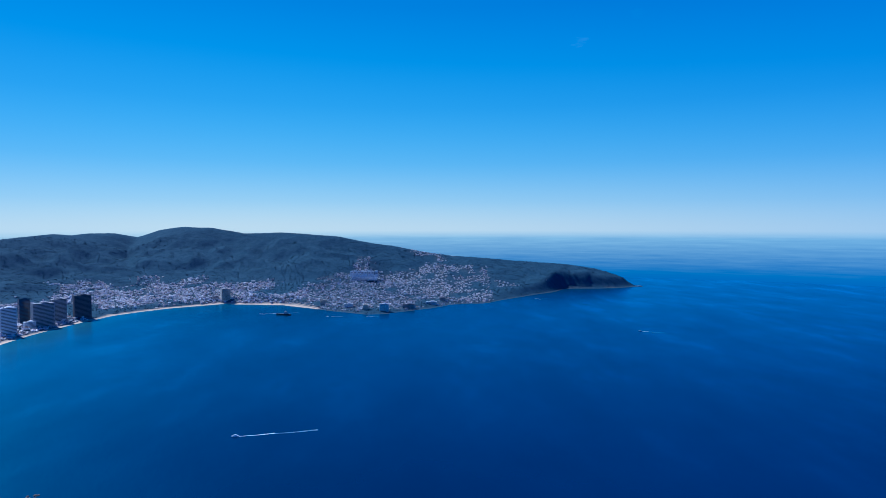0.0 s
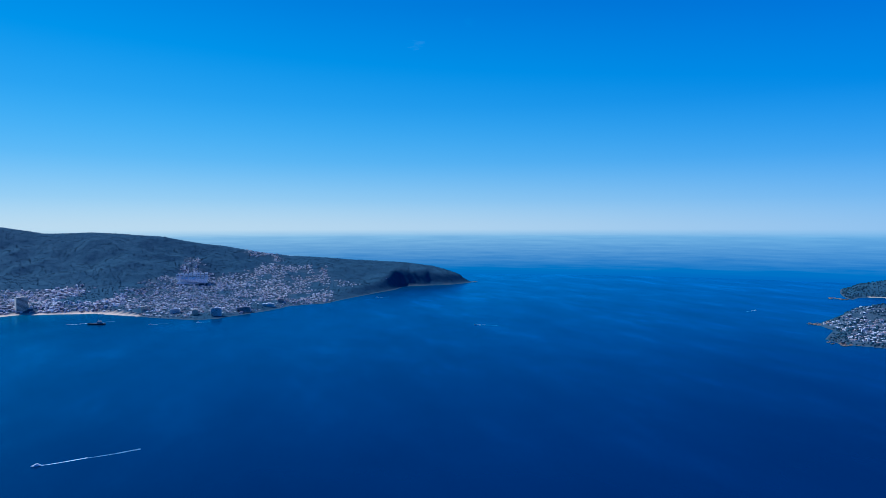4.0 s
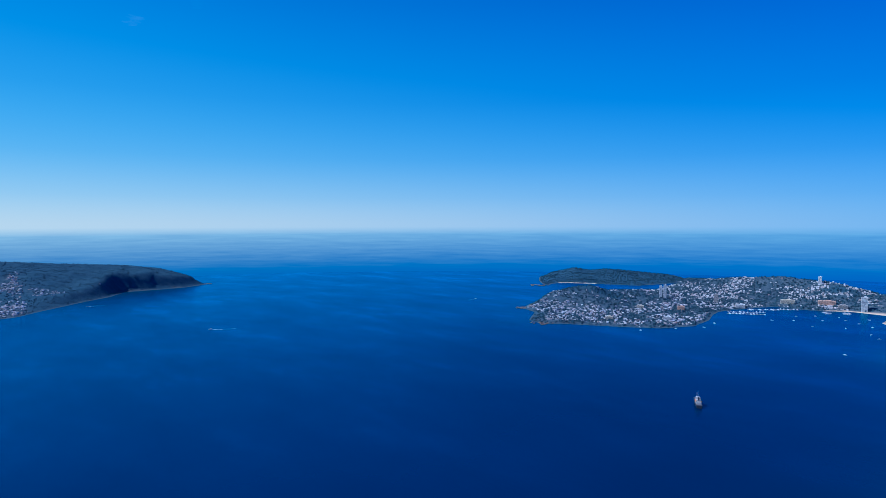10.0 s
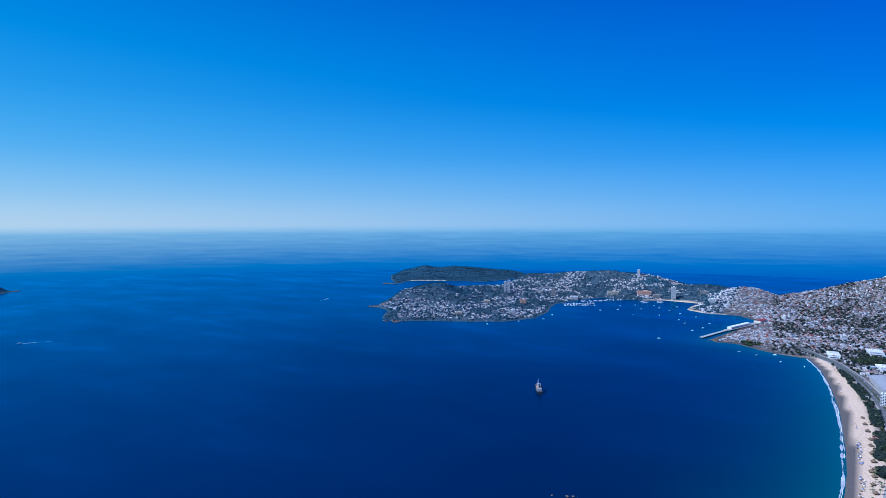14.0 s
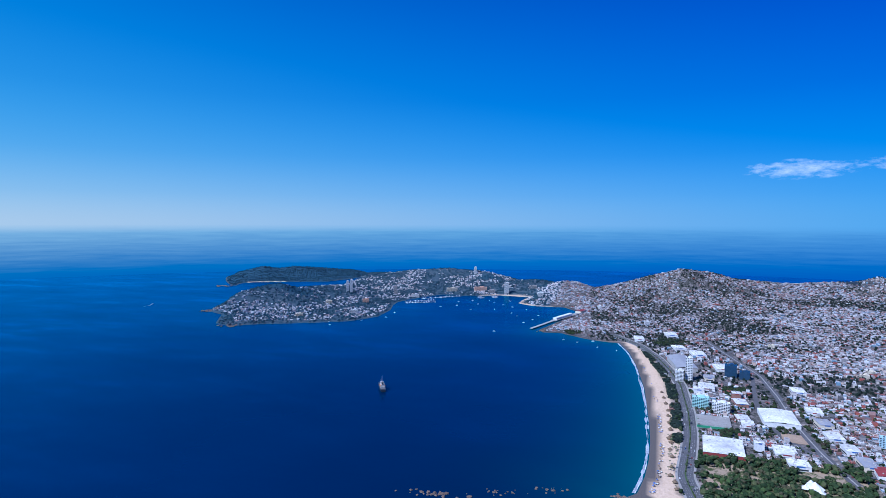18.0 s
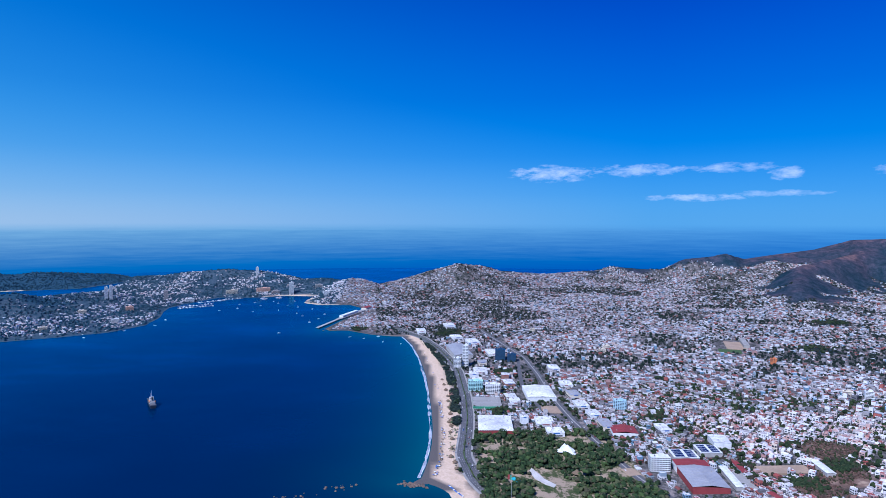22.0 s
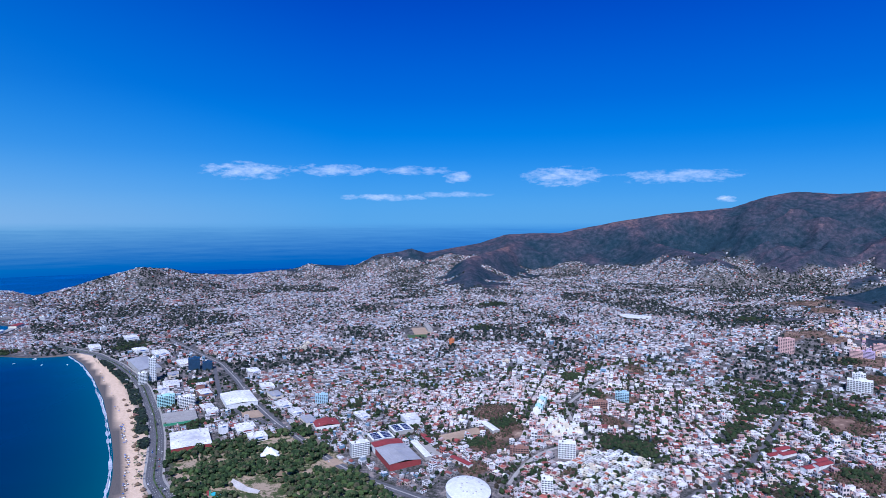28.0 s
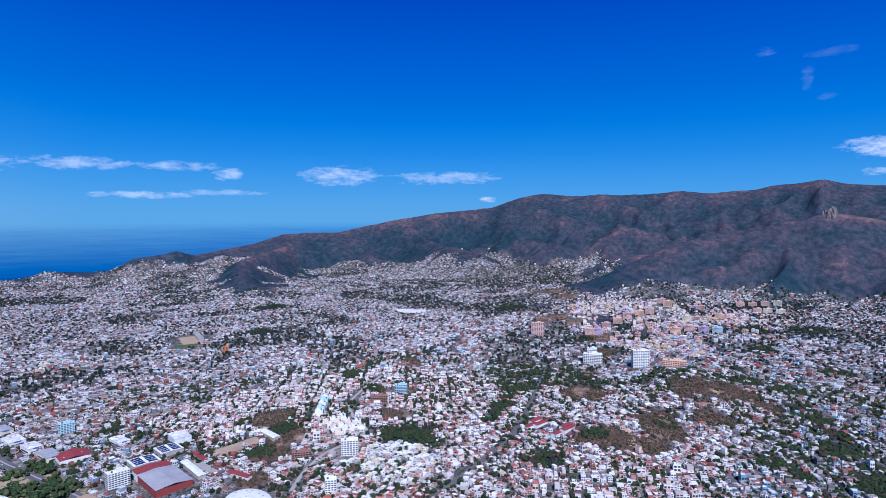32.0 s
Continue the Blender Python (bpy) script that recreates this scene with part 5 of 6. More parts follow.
for k, (sx, sy) in enumerate(MID_AT):
    a = FRONT(sx, sy) + rng.uniform(-0.5, 0.5)
    if k < 4:
        mids.append(tower("apartment_building", ["white mid-rise apartment building", "grey mid-rise apartment building", "cream mid-rise apartment building", "white slab with dark windows"][k],
                          sx, sy, (16, 14, 20, 18)[k], (12, 13, 12, 10)[k], (17, 14, 11, 14)[k], a, (6, 5, 4, 5)[k], 0, (M_WHITE, M_GREY, M_CREAM, M_WHITE)[k], M_WIN, False, "apartments", "mid-rise blocks"))
    else:
        copy_thing(mids[int(rng.randint(4))], pose(sx, sy, float(zat(sx, sy)), 0, 0, math.degrees(a)))

# towers on the peninsula
tower("hotel_tower", "pale twin tower above the peninsula", 2745, 1510, 13, 14, 68, FRONT(2745, 1510), 20, 0, M_WHITE, M_WIN, False, "hotel", "twin tower")
tower("hotel_tower", "pale twin tower above the peninsula", 2737, 1528, 13, 14, 58, FRONT(2745, 1510), 17, 0, M_WHITE, M_WIN, False, "hotel", "twin tower")
tower("hotel_tower", "white tower beside the cove beach", 3137, 776, 24, 16, 64, FRONT(3137, 778), 18, 0, M_WHITE, M_WIN, True, "hotel")
tower("ridge_tower", "pale tower on the wooded ridge", 3470, 1055, 17, 15, 38, FRONT(3470, 1055), 12, 0, M_WHITE, M_WIN, False)
tower("hotel_tower", "grey block above the marina", 2915, 1335, 18, 16, 42, FRONT(2915, 1335), 12, 0, M_GREY, M_WIN, False, "hotel")
for k, (sx, sy, w, h) in enumerate(((2870, 1200, 40, 16), (3110, 1080, 60, 18), (3160, 930, 70, 20), (3150, 860, 34, 14), (2260, 1230, 28, 16), (2100, 1400, 30, 12), (2560, 1330, 30, 18), (3180, 640, 40, 18), (2960, 560, 26, 20), (2420, 1450, 30, 14))):
    tower("shore_hotel", "low hotel block among trees by the water", sx, sy, w, 16, h, FRONT(sx, sy), 5, 0, (M_WHITE, M_CREAM, M_PEACH, M_GREY)[k % 4], M_WIN, True, "hotel", "shore hotels")

# hotel towers on the far beach; greyer walls stand in for backlight and haze
for k, (sx, sy, w, d, h, wall) in enumerate(((-1566, 2190, 50, 26, 100, M_WHITE), (-1640, 2384, 36, 24, 106, M_GLASS), (-1560, 2376, 76, 30, 92, M_GREY), (-1572, 2493, 56, 26, 92, M_GREY), (-1532, 2592, 66, 26, 98, M_DARK), (-1576, 2320, 38, 22, 26, M_WHITE), (-1105, 3140, 46, 24, 60, M_CREAM), (-1600, 2010, 60, 26, 96, M_WHITE))):
    tower("beach_hotel", ("white", "dark glass", "grey", "cream", "grey", "low white", "cream", "white")[k] + " high-rise hotel behind the beach", sx, sy, w, d, h, FRONT(sx, sy) + 0.25, max(6, int(h / 5.2)), 0, wall, M_WIN, True, "hotel", "beach hotels")
for k, (sx, sy, w, h) in enumerate(((-240, 2790, 44, 34), (-330, 2810, 24, 24), (-130, 2890, 60, 20), (-420, 2880, 40, 18), (-560, 2980, 34, 16), (40, 3120, 30, 16), (-20, 3010, 56, 14))):
    tower("headland_hotel", "pale hotel block at the foot of the headland", sx, sy, w, 18, h, FRONT(sx, sy), max(4, int(h / 4)), 0, (M_WHITE, M_CREAM, M_GREY)[k % 3], M_WIN, True, "hotel", "headland hotels")

terr = thing("terraced_hotel", -430, 3585, FRONT(-430, 3585), "stepped white terraced hotel on the wooded slope", "hotel")
for k in range(8):
    part("upper_wing", parapet_mesh("upper_wing", 17, 16, 34 + 4 * (k % 2), M_WHITE), terr, (-73 + 21 * k, 24, 6))
    part("window_band", block(M_WIN), terr, (-73 + 21 * k, 15.6, 22), (12, 0.5, 3))
    part("window_band", block(M_WIN), terr, (-73 + 21 * k, 15.6, 31), (12, 0.5, 3))
for r_ in range(4):
    part("terrace", parapet_mesh("terrace", 158 - 8 * r_, 11, 5, M_WHITE), terr, (0, -30 + 11 * r_, -8 + 5.5 * r_))
    part("window_band", block(M_WIN), terr, (0, -35.6 + 11 * r_, -6.6 + 5.5 * r_), (148 - 8 * r_, 0.4, 2.0))

# shops between the two avenues
SHOP_LOOK = {"W": (M_ROOFW, M_WHITE, "white flat-roofed store in the shopping streets"), "G": (M_METAL, M_CREAM, "store under a grey metal sheet roof"), "R": (M_ROOFW, M_BROWN, "brick-red store with a pale roof")}
for k, (sx, sy, sw, sdp, sh_, look_) in enumerate(SHOPS):
    rf_, wl_, words = SHOP_LOOK[look_]
    shop = hall("store", words, sx, sy, sw, sdp, sh_, 0.04 + 0.06 * (k % 3 - 1) + (0.14 if sx > 1650 else 0), rf_, wl_, 0.7, 0, 7, "store")
    part("window_band", block(M_WIN), shop, (0, sdp / 2, 1.0), (sw * 0.8, 0.3, 2.4))
    part("window_band", block(M_WIN), shop, (-sw / 2, 0, 1.0), (0.3, sdp * 0.7, 2.4))
    part("roof_unit", block(M_GREY), shop, (sw * 0.2, sdp * 0.1, sh_ + 0.2), (3.5, 3.0, 2.0))
    part("sign_board", block(M_RED if k % 3 == 0 else M_BLUEC), shop, (-sw / 2 - 0.2, 0, sh_ - 2.0), (0.3, sdp * 0.4, 1.6))

# sports ground
stand = hall("stadium_stand", "long pale roofed stadium stand", 1786, -930, 120, 16, 9, -0.35, M_PAVE, M_PAVE, 1.0, 10, 0, "stand")

# ---- flat ground surfaces ----
def ribbon(name, pts, half, mat, lift=0.25, offset=0.0, step=8.0, kind="structure", label="", category="", wob=0.0):
    """A strip laid along a line on the ground."""
    line = []
    for p, q in zip(pts[:-1], pts[1:]):
        L = math.hypot(q[0] - p[0], q[1] - p[1])
        k = max(1, int(L / step))
        line += [(p[0] + (q[0] - p[0]) * i / k, p[1] + (q[1] - p[1]) * i / k) for i in range(k)]
    line.append(pts[-1])
    L = np.array(line, float)
    for _ in range(6):
        L[1:-1] = 0.25 * L[:-2] + 0.5 * L[1:-1] + 0.25 * L[2:]
    T = np.gradient(L, axis=0)
    T /= np.linalg.norm(T, axis=1)[:, None]
    N = np.stack([-T[:, 1], T[:, 0]], -1)
    h = half * np.ones(len(L))
    if wob:
        h = h * (1 + wob * (fbm(L[:, 0], L[:, 1], 35, 3, 17) - 0.5) * 2)
        offset = offset + half * wob * 2 * (fbm(L[:, 0], L[:, 1], 90, 2, 19) - 0.5)
    o = offset if np.ndim(offset) else np.full(len(L), offset)
    A, B = L + N * (o - h)[:, None], L + N * (o + h)[:, None]
    top = lift
    za, zb = zat(A[:, 0], A[:, 1]) + top, zat(B[:, 0], B[:, 1]) + top
    zz = np.maximum(za, zb)
    za, zb = 0.5 * (za + zz), 0.5 * (zb + zz)
    n = len(L)
    V = np.concatenate([np.c_[A, za], np.c_[B, zb], np.c_[A, za - 1.2], np.c_[B, zb - 1.2]])
    q = []
    for i in range(n - 1):
        q += [(i, i + 1, n + i + 1, n + i), (2 * n + i, 2 * n + i + 1, i + 1, i), (n + i, n + i + 1, 3 * n + i + 1, 3 * n + i)]
    ob = new(name, shell(name, V.tolist(), [f[::-1] for f in q], mat))
    return tagged(ob, label, category, kind=kind), L, N


COSTERA = STREETS[0][0]
ribbon("road", COSTERA, 11.5, M_ASPH, 0.35, label="wide grey asphalt seafront avenue", category="road")
ribbon("pavement", COSTERA, 1.8, M_PAVE, 0.5, 13.4, label="pale concrete pavement along the avenue", category="pavement")
ribbon("pavement", COSTERA, 1.8, M_PAVE, 0.5, -13.4, label="pale concrete pavement along the avenue", category="pavement")
ribbon("median", COSTERA, 1.1, M_GRASS, 0.55, 0.0, label="planted strip between the carriageways", category="median")
ribbon("road", STREETS[1][0], 7.5, M_ASPH, 0.35, label="straight asphalt avenue through the town", category="road")
ribbon("path", [(450, -1020), (420, -975), (392, -935), (349, -876), (337, -816)], 5.0, M_EARTH, 0.5, label="bare sandy track down the scrub hill", category="path", wob=0.4)
ribbon("median", STREETS[1][0], 1.2, M_PAVE, 0.5, label="pale strip between the carriageways", category="median")
ribbon("road", STREETS[2][0], 4.5, M_ASPH, 0.35, label="narrow asphalt side street", category="road")
ribbon("road", STREETS[3][0], 3.4, M_ASPH, 0.4, label="straight asphalt street climbing the hill", category="road")
ribbon("road", STREETS[4][0], 3.0, M_PAVE, 0.5, label="winding pale concrete road between villas", category="road")
ribbon("road", STREETS[5][0], 5.5, M_ASPH, 0.4, label="asphalt street past the convention hall", category="road")


def dashes():
    """Lane lines of the seafront avenue."""
    V, Q = [], []
    L = np.array(COSTERA, float)
    for p, q in zip(L[:-1], L[1:]):
        d = np.linalg.norm(q - p)
        t = (q - p) / d
        nrm = np.array([-t[1], t[0]])
        for k in range(int(d / 9)):
            for off in (-7.8, -4.6, 4.6, 7.8):
                c = p + t * (k * 9 + 2) + nrm * off
                z = float(zat(c[0], c[1])) + 0.62
                o = len(V)
                for a, b in ((-1.6, -0.12), (1.6, -0.12), (1.6, 0.12), (-1.6, 0.12)):
                    e = c + t * a + nrm * b
                    V.append((e[0], e[1], z))
                Q.append((o, o + 1, o + 2, o + 3))
    return tagged(new("lane_marks", shell("lane_marks", V, Q, M_LINE)), "white lane dashes on the avenue", "road marks", kind="stuff")


dashes()


def pad(name, pts, mat, label, category, lift=0.3):
    """A flat patch of ground with a rim."""
    P = np.array(pts, float)
    z = float(np.max(zat(P[:, 0], P[:, 1]))) + lift
    n = len(pts)
    v = [(x, y, z) for x, y in pts] + [(x, y, z - 3) for x, y in pts]
    q = [tuple(range(n))] + [(i, n + i, n + (i + 1) % n, (i + 1) % n) for i in range(n)]
    me = shell(name, v, q, mat)
    bm2 = bmesh.new()
    bm2.from_mesh(me)
    bmesh.ops.recalc_face_normals(bm2, faces=bm2.faces)
    bm2.to_mesh(me)
    bm2.free()
    return tagged(new(name, me), label, category, kind="structure")


def rect(cx, cy, w, d, a=0.0):
    c, s = math.cos(a), math.sin(a)
    return [(cx + u * w / 2 * c - v * d / 2 * s, cy + u * w / 2 * s + v * d / 2 * c) for u, v in ((-1, -1), (1, -1), (1, 1), (-1, 1))]


pad("dirt_field", rect(1214, -236, 46, 42, -0.1), M_EARTH, "bare earth lot beside the market", "field")
pad("running_ground", rect(1770, -895, 110, 56, -0.35), M_EARTH, "reddish bare stadium ground", "field")
pad("football_pitch", rect(1700, -845, 46, 60, -0.35), M_GRASS, "small green football pitch", "pitch", 0.5)
pad("yard", rect(868, -458, 76, 30, -0.1), M_PAVE, "pale concrete depot yard", "yard")
pad("yard", rect(893, -533, 28, 80, 0.05), M_EARTH, "bare dusty yard", "yard")
pad("plaza", [(860, -172), (870, -161), (889, -149), (914, -143), (929, -149), (907, -157), (888, -163), (868, -177)], M_SLAB, "pale plaza in the park", "plaza", 0.6)
pad("plaza", rect(905, -300, 26, 20, 0.2), M_EARTH, "sandy clearing in the park", "clearing", 0.6)
pad("plaza", rect(975, -78, 24, 12, 0.2), M_EARTH, "sandy clearing in the park", "clearing", 0.6)
pad("pond", rect(812, -196, 22, 34, 0.1), M_POND, "olive green pond in the park", "pond", 0.7)
pad("pool", rect(888, -118, 16, 8, 0.5), M_POOL, "turquoise wading pool in the park", "pool", 0.7)
pad("lawn", rect(790, -285, 20, 14, 0.0), M_GRASS, "green lawn in the park", "lawn", 0.7)
pad("lawn", rect(1010, -290, 26, 8, 0.0), M_EARTH, "dusty path in the park", "clearing", 0.7)


# ---- trees of the park ----
def tree(x, y, size, seed, lean=0.0):
    rr = np.random.RandomState(seed)
    ob = thing("tree", x, y, rr.uniform(0, 6), "broad dark green park tree", "tree", "park trees")
    bmt = bmesh.new()
    for (r0, r1, z0, z1, dx, dy) in ((0.32, 0.2, -0.5, 3.0, 0.1, 0.0), (0.18, 0.07, 2.6, 5.4, 1.5, 0.4), (0.18, 0.07, 2.6, 5.2, -1.2, 0.9), (0.16, 0.06, 2.7, 5.6, 0.1, -1.4)):
        geo = bmesh.ops.create_cone(bmt, cap_ends=True, segments=7, radius1=r0, radius2=r1, depth=z1 - z0)["verts"]
        for vv in geo:
            f = vv.co.z / (z1 - z0) + 0.5
            vv.co.x += dx * f
            vv.co.y += dy * f
            vv.co.z += (z0 + z1) / 2
    me_t = bpy.data.meshes.new("trunk")
    bmt.to_mesh(me_t)
    bmt.free()
    me_t.materials.append(M_BARK)
    part("trunk", me_t, ob, (0, 0, 0), (size / 5, size / 5, size / 5))
    V, Q, o = [], [], 0
    m = 26
    for k in range(m):
        v, q, _ = leaf_lump(seed * 31 + k, 2)
        a, b = rr.uniform(0, 6.28), math.sqrt(rr.uniform(0, 1))
        c = np.array([math.cos(a) * b * 0.78, math.sin(a) * b * 0.78, 1.0 + rr.uniform(-0.22, 0.34) * (1.15 - b)]) * size
        V.append(v * size * rr.uniform(0.2, 0.38) * np.array([1, 1, 0.75]) + c)
        Q.append(q + o)
        o += len(v)
    me_c = shell("crown", np.concatenate(V).tolist(), np.concatenate(Q).tolist(), M_PARK)
    part("crown", me_c, ob)
    return ob


def in_park(count):
    out = []
    rp = np.random.RandomState(5)
    while len(out) < count:
        x, y = rp.uniform(620, 1095), rp.uniform(-345, -60)
        if not inside(np.array([x]), np.array([y]), PARK)[0]:
            continue
        if fbm(np.array([x]), np.array([y]), 60, 3, 55)[0] < 0.38:
            continue
        if any(math.hypot(x - cx, y - cy) < cr for cx, cy, cr in ((872, -160, 15), (895, -156, 14), (915, -151, 13), (905, -300, 14), (975, -78, 12), (812, -196, 19), (888, -118, 9), (990, -220, 19), (790, -285, 11), (900, -215, 10))):
            continue
        if any(math.hypot(x - px, y - py) < 6.0 for px, py in out):
            continue
        out.append((x, y))
    return out


grown = []
for k, (x, y) in enumerate(in_park(215)):
    if k < 6:
        grown.append(tree(x, y, 5.0 + 0.5 * k, k + 1))
    else:
        s = rng.choice([0.6, 0.8, 1.0, 1.25]) * rng.uniform(0.9, 1.15)
        copy_thing(grown[int(rng.randint(6))], pose(x, y, float(zat(x, y)), 0, 0, rng.uniform(0, 360))).scale = (s, s, s * rng.uniform(0.85, 1.1))
px = rng.uniform(620, 1095, 5200)
py = rng.uniform(-345, -60, 5200)
ok = inside(px, py, PARK) & (fbm(px, py, 60, 3, 55) > 0.375)
for cx, cy, cr in ((872, -160, 15), (895, -156, 14), (915, -151, 13), (905, -300, 14), (975, -78, 12), (812, -196, 19), (888, -118, 9), (990, -220, 19), (790, -285, 11)):
    ok &= np.hypot(px - cx, py - cy) > cr
plant("park_bushes", px[ok], py[ok], rng.choice([1.4, 2.2, 3.2, 4.2], int(ok.sum())) * rng.uniform(0.8, 1.2, int(ok.sum())), "green undergrowth between the park trees", 0.1, 2).data.materials[0] = M_PARK
bx = rng.uniform(1130, 1960, 3000)
lo = np.interp(bx, [p[0] for p in COSTERA], [p[1] for p in COSTERA])
by = lo + rng.uniform(14, 34, 3000)
ok = (fbm(bx, by, 34, 3, 57) > 0.44) & (shore(bx, by) > 40)
plant("seafront_trees", bx[ok], by[ok], rng.uniform(1.8, 4.0, int(ok.sum())), "dark green trees along the seafront avenue", 0.2, 1)

# tent, thatched huts, flag
tent = thing("tent", 990, -220, 0.5, "large white peaked tent roof in the park", "tent")
n = 10
ringv = []
for k in range(n):
    a = 2 * math.pi * k / n
    ringv += [(15 * math.cos(a), 11 * math.sin(a), 4.0 if k % 2 else 5.4), (9 * math.cos(a), 6.6 * math.sin(a), 7.4), (3.4 * math.cos(a), 2.5 * math.sin(a), 10.6), (0.4 * math.cos(a), 0.3 * math.sin(a), 12.6)]
part("canopy", shell("canopy", ringv, [(4 * k + i, 4 * ((k + 1) % n) + i, 4 * ((k + 1) % n) + i + 1, 4 * k + i + 1) for k in range(n) for i in range(3)], M_CANVAS), tent)
for k in range(n):
    a = 2 * math.pi * k / n
    part("pole", block(M_METAL), tent, (14.8 * math.cos(a), 10.8 * math.sin(a), -0.5), (0.25, 0.25, 5.0))
WING = lathe("canopy_wing", [(7.5, 4.0), (4.0, 5.8), (1.6, 7.6), (0.2, 9.0), (0.0, 9.1)], M_CANVAS, 9)
for dx, dy in ((-16, 5), (15, -6), (2, 14)):
    part("canopy_wing", WING, tent, (dx, dy, 0))
    part("pole", block(M_METAL), tent, (dx, dy, -0.5), (0.3, 0.3, 9.4))
part("mast", block(M_METAL), tent, (0, 0, -0.5), (0.35, 0.35, 13.4))

HUT = lathe("thatch", [(0.0, 6.5), (0.5, 6.0), (3.0, 3.6), (5.0, 2.5), (5.0, 2.3), (0.0, 2.4)], M_THATCH, 14)


def hut(x, y, s):
    ob = thing("thatched_hut", x, y, 0, "round hut with a dry palm-thatch roof", "hut", "thatched huts")
    part("thatch", HUT, ob, (0, 0, 0), (s, s, s))
    for a in range(4):
        part("post", block(M_BARK), ob, (3.6 * s * math.cos(a * R90 + 0.7), 3.6 * s * math.sin(a * R90 + 0.7), -0.5), (0.25, 0.25, 3.4 * s))
    return ob


for x, y, s in ((900, -215, 1.5), (1040, -85, 1.0), (962, -96, 0.9), (850, -92, 0.8), (1150, -22, 1.0), (1165, -26, 0.8), (1240, -24, 1.1), (1255, -27, 0.9), (980, -22, 0.9), (1320, -22, 0.9), (930, -30, 0.8), (955, -28, 0.9), (1015, -24, 0.8), (1060, -26, 0.9), (1095, -23, 0.8), (1130, -25, 0.9), (1200, -25, 1.0), (1285, -22, 0.9), (1370, -18, 1.0), (1415, -14, 0.9), (1460, -10, 0.8)):
    hut(x, y, s)
hall("beach_club", "low brown-roofed beach restaurant", 1330, -30, 18, 10, 4, 0.0, M_BROWN, M_THATCH, 1.0, 3, 0, "restaurant")
flag = thing("flagpole", 822, -104, 0.4, "tall pole with a green, white and red flag", "flagpole")
part("pole", lathe("pole", [(0.35, -0.5), (0.15, 38.0), (0.0, 38.1)], M_METAL, 8), flag)
for k, m_ in enumerate((M_GREEN, M_WHITE, M_RED)):
    wv = [(0.2 + 3.0 * k + 3.0 * i / 4, 1.1 * math.sin((3.0 * k + 3.0 * i / 4) * 0.8), z - 0.22 * (3.0 * k + 3.0 * i / 4) * (1.4)) for i in range(5) for z in (37.0, 30.0)]
    part("flag_band", shell("flag_band", wv + [(a, b + 0.05, c) for a, b, c in wv], [(2 * i, 2 * i + 2, 2 * i + 3, 2 * i + 1) for i in range(4)] + [(10 + 2 * i, 11 + 2 * i, 13 + 2 * i, 12 + 2 * i) for i in range(4)], m_), flag)


# ---- palms, umbrellas, cars ----
def frond_mesh(seed):
    rr = np.random.RandomState(seed)
    V, Q = [], []
    for k in range(11):
        a = 2 * math.pi * k / 11 + rr.uniform(-0.2, 0.2)
        up = rr.uniform(0.2, 0.9)
        ln = rr.uniform(2.0, 2.7)
        o = len(V)
        for i in range(6):
            f = i / 5
            rad, z = ln * f, up * math.sin(f * 2.0) - 1.5 * f * f
            w = 0.34 * math.sin(math.pi * min(1, f * 0.92 + 0.08)) + 0.03
            for s, dz in ((-1, -0.12), (0, 0.0), (1, -0.12)):
                V.append((rad * math.cos(a) - s * w * math.sin(a), rad * math.sin(a) + s * w * math.cos(a), z + dz))
        for i in range(5):
            for j in range(2):
                c = o + 3 * i + j
                Q.append((c, c + 3, c + 4, c + 1))
    return shell("fronds", V, Q, M_PALM)


FRONDS = [frond_mesh(s) for s in (1, 2, 3)]
TRUNK = lathe("palm_trunk", [(0.22, -0.6), (0.16, 2.0), (0.12, 6.0), (0.1, 6.4), (0.0, 6.5)], M_BARK, 7)


def palm(x, y, k):
    ob = thing("palm_tree", x, y, rng.uniform(0, 6), "slender palm tree with a drooping crown", "palm tree", "seafront palms")
    part("trunk", TRUNK, ob)
    part("crown", FRONDS[k % 3], ob, (0, 0, 6.3))
    return ob


palms = [palm(1000 + 30 * k, -24 + 2 * k, k) for k in range(3)]
for k in range(130):
    if k % 3:
        x = rng.uniform(880, 1950)
        y = float(np.interp(x, [p[0] for p in COSTERA], [p[1] for p in COSTERA])) + rng.uniform(15, 38)
    else:
        x = rng.uniform(850, 1700)
        y = float(np.interp(x, [p[0] for p in COSTERA], [p[1] for p in COSTERA])) + rng.choice([0.0, -16.0])
    if shore(np.array([x]), np.array([y]))[0] < 26:
        continue
    z = float(zat(x, y))
    s = rng.uniform(0.8, 1.35)
    copy_thing(palms[k % 3], pose(x, y, z, 0, 0, rng.uniform(0, 360))).scale = (s, s, s)

SHADE = [lathe("canopy", [(0.0, 2.6), (0.8, 2.4), (1.5, 2.0), (1.5, 1.95), (0.0, 2.3)], m_, 10) for m_ in (M_BLUEC, M_CANVAS, M_THATCH)]
POLE = lathe("pole", [(0.05, -0.3), (0.05, 2.5), (0.0, 2.5)], M_METAL, 6)
shades = []
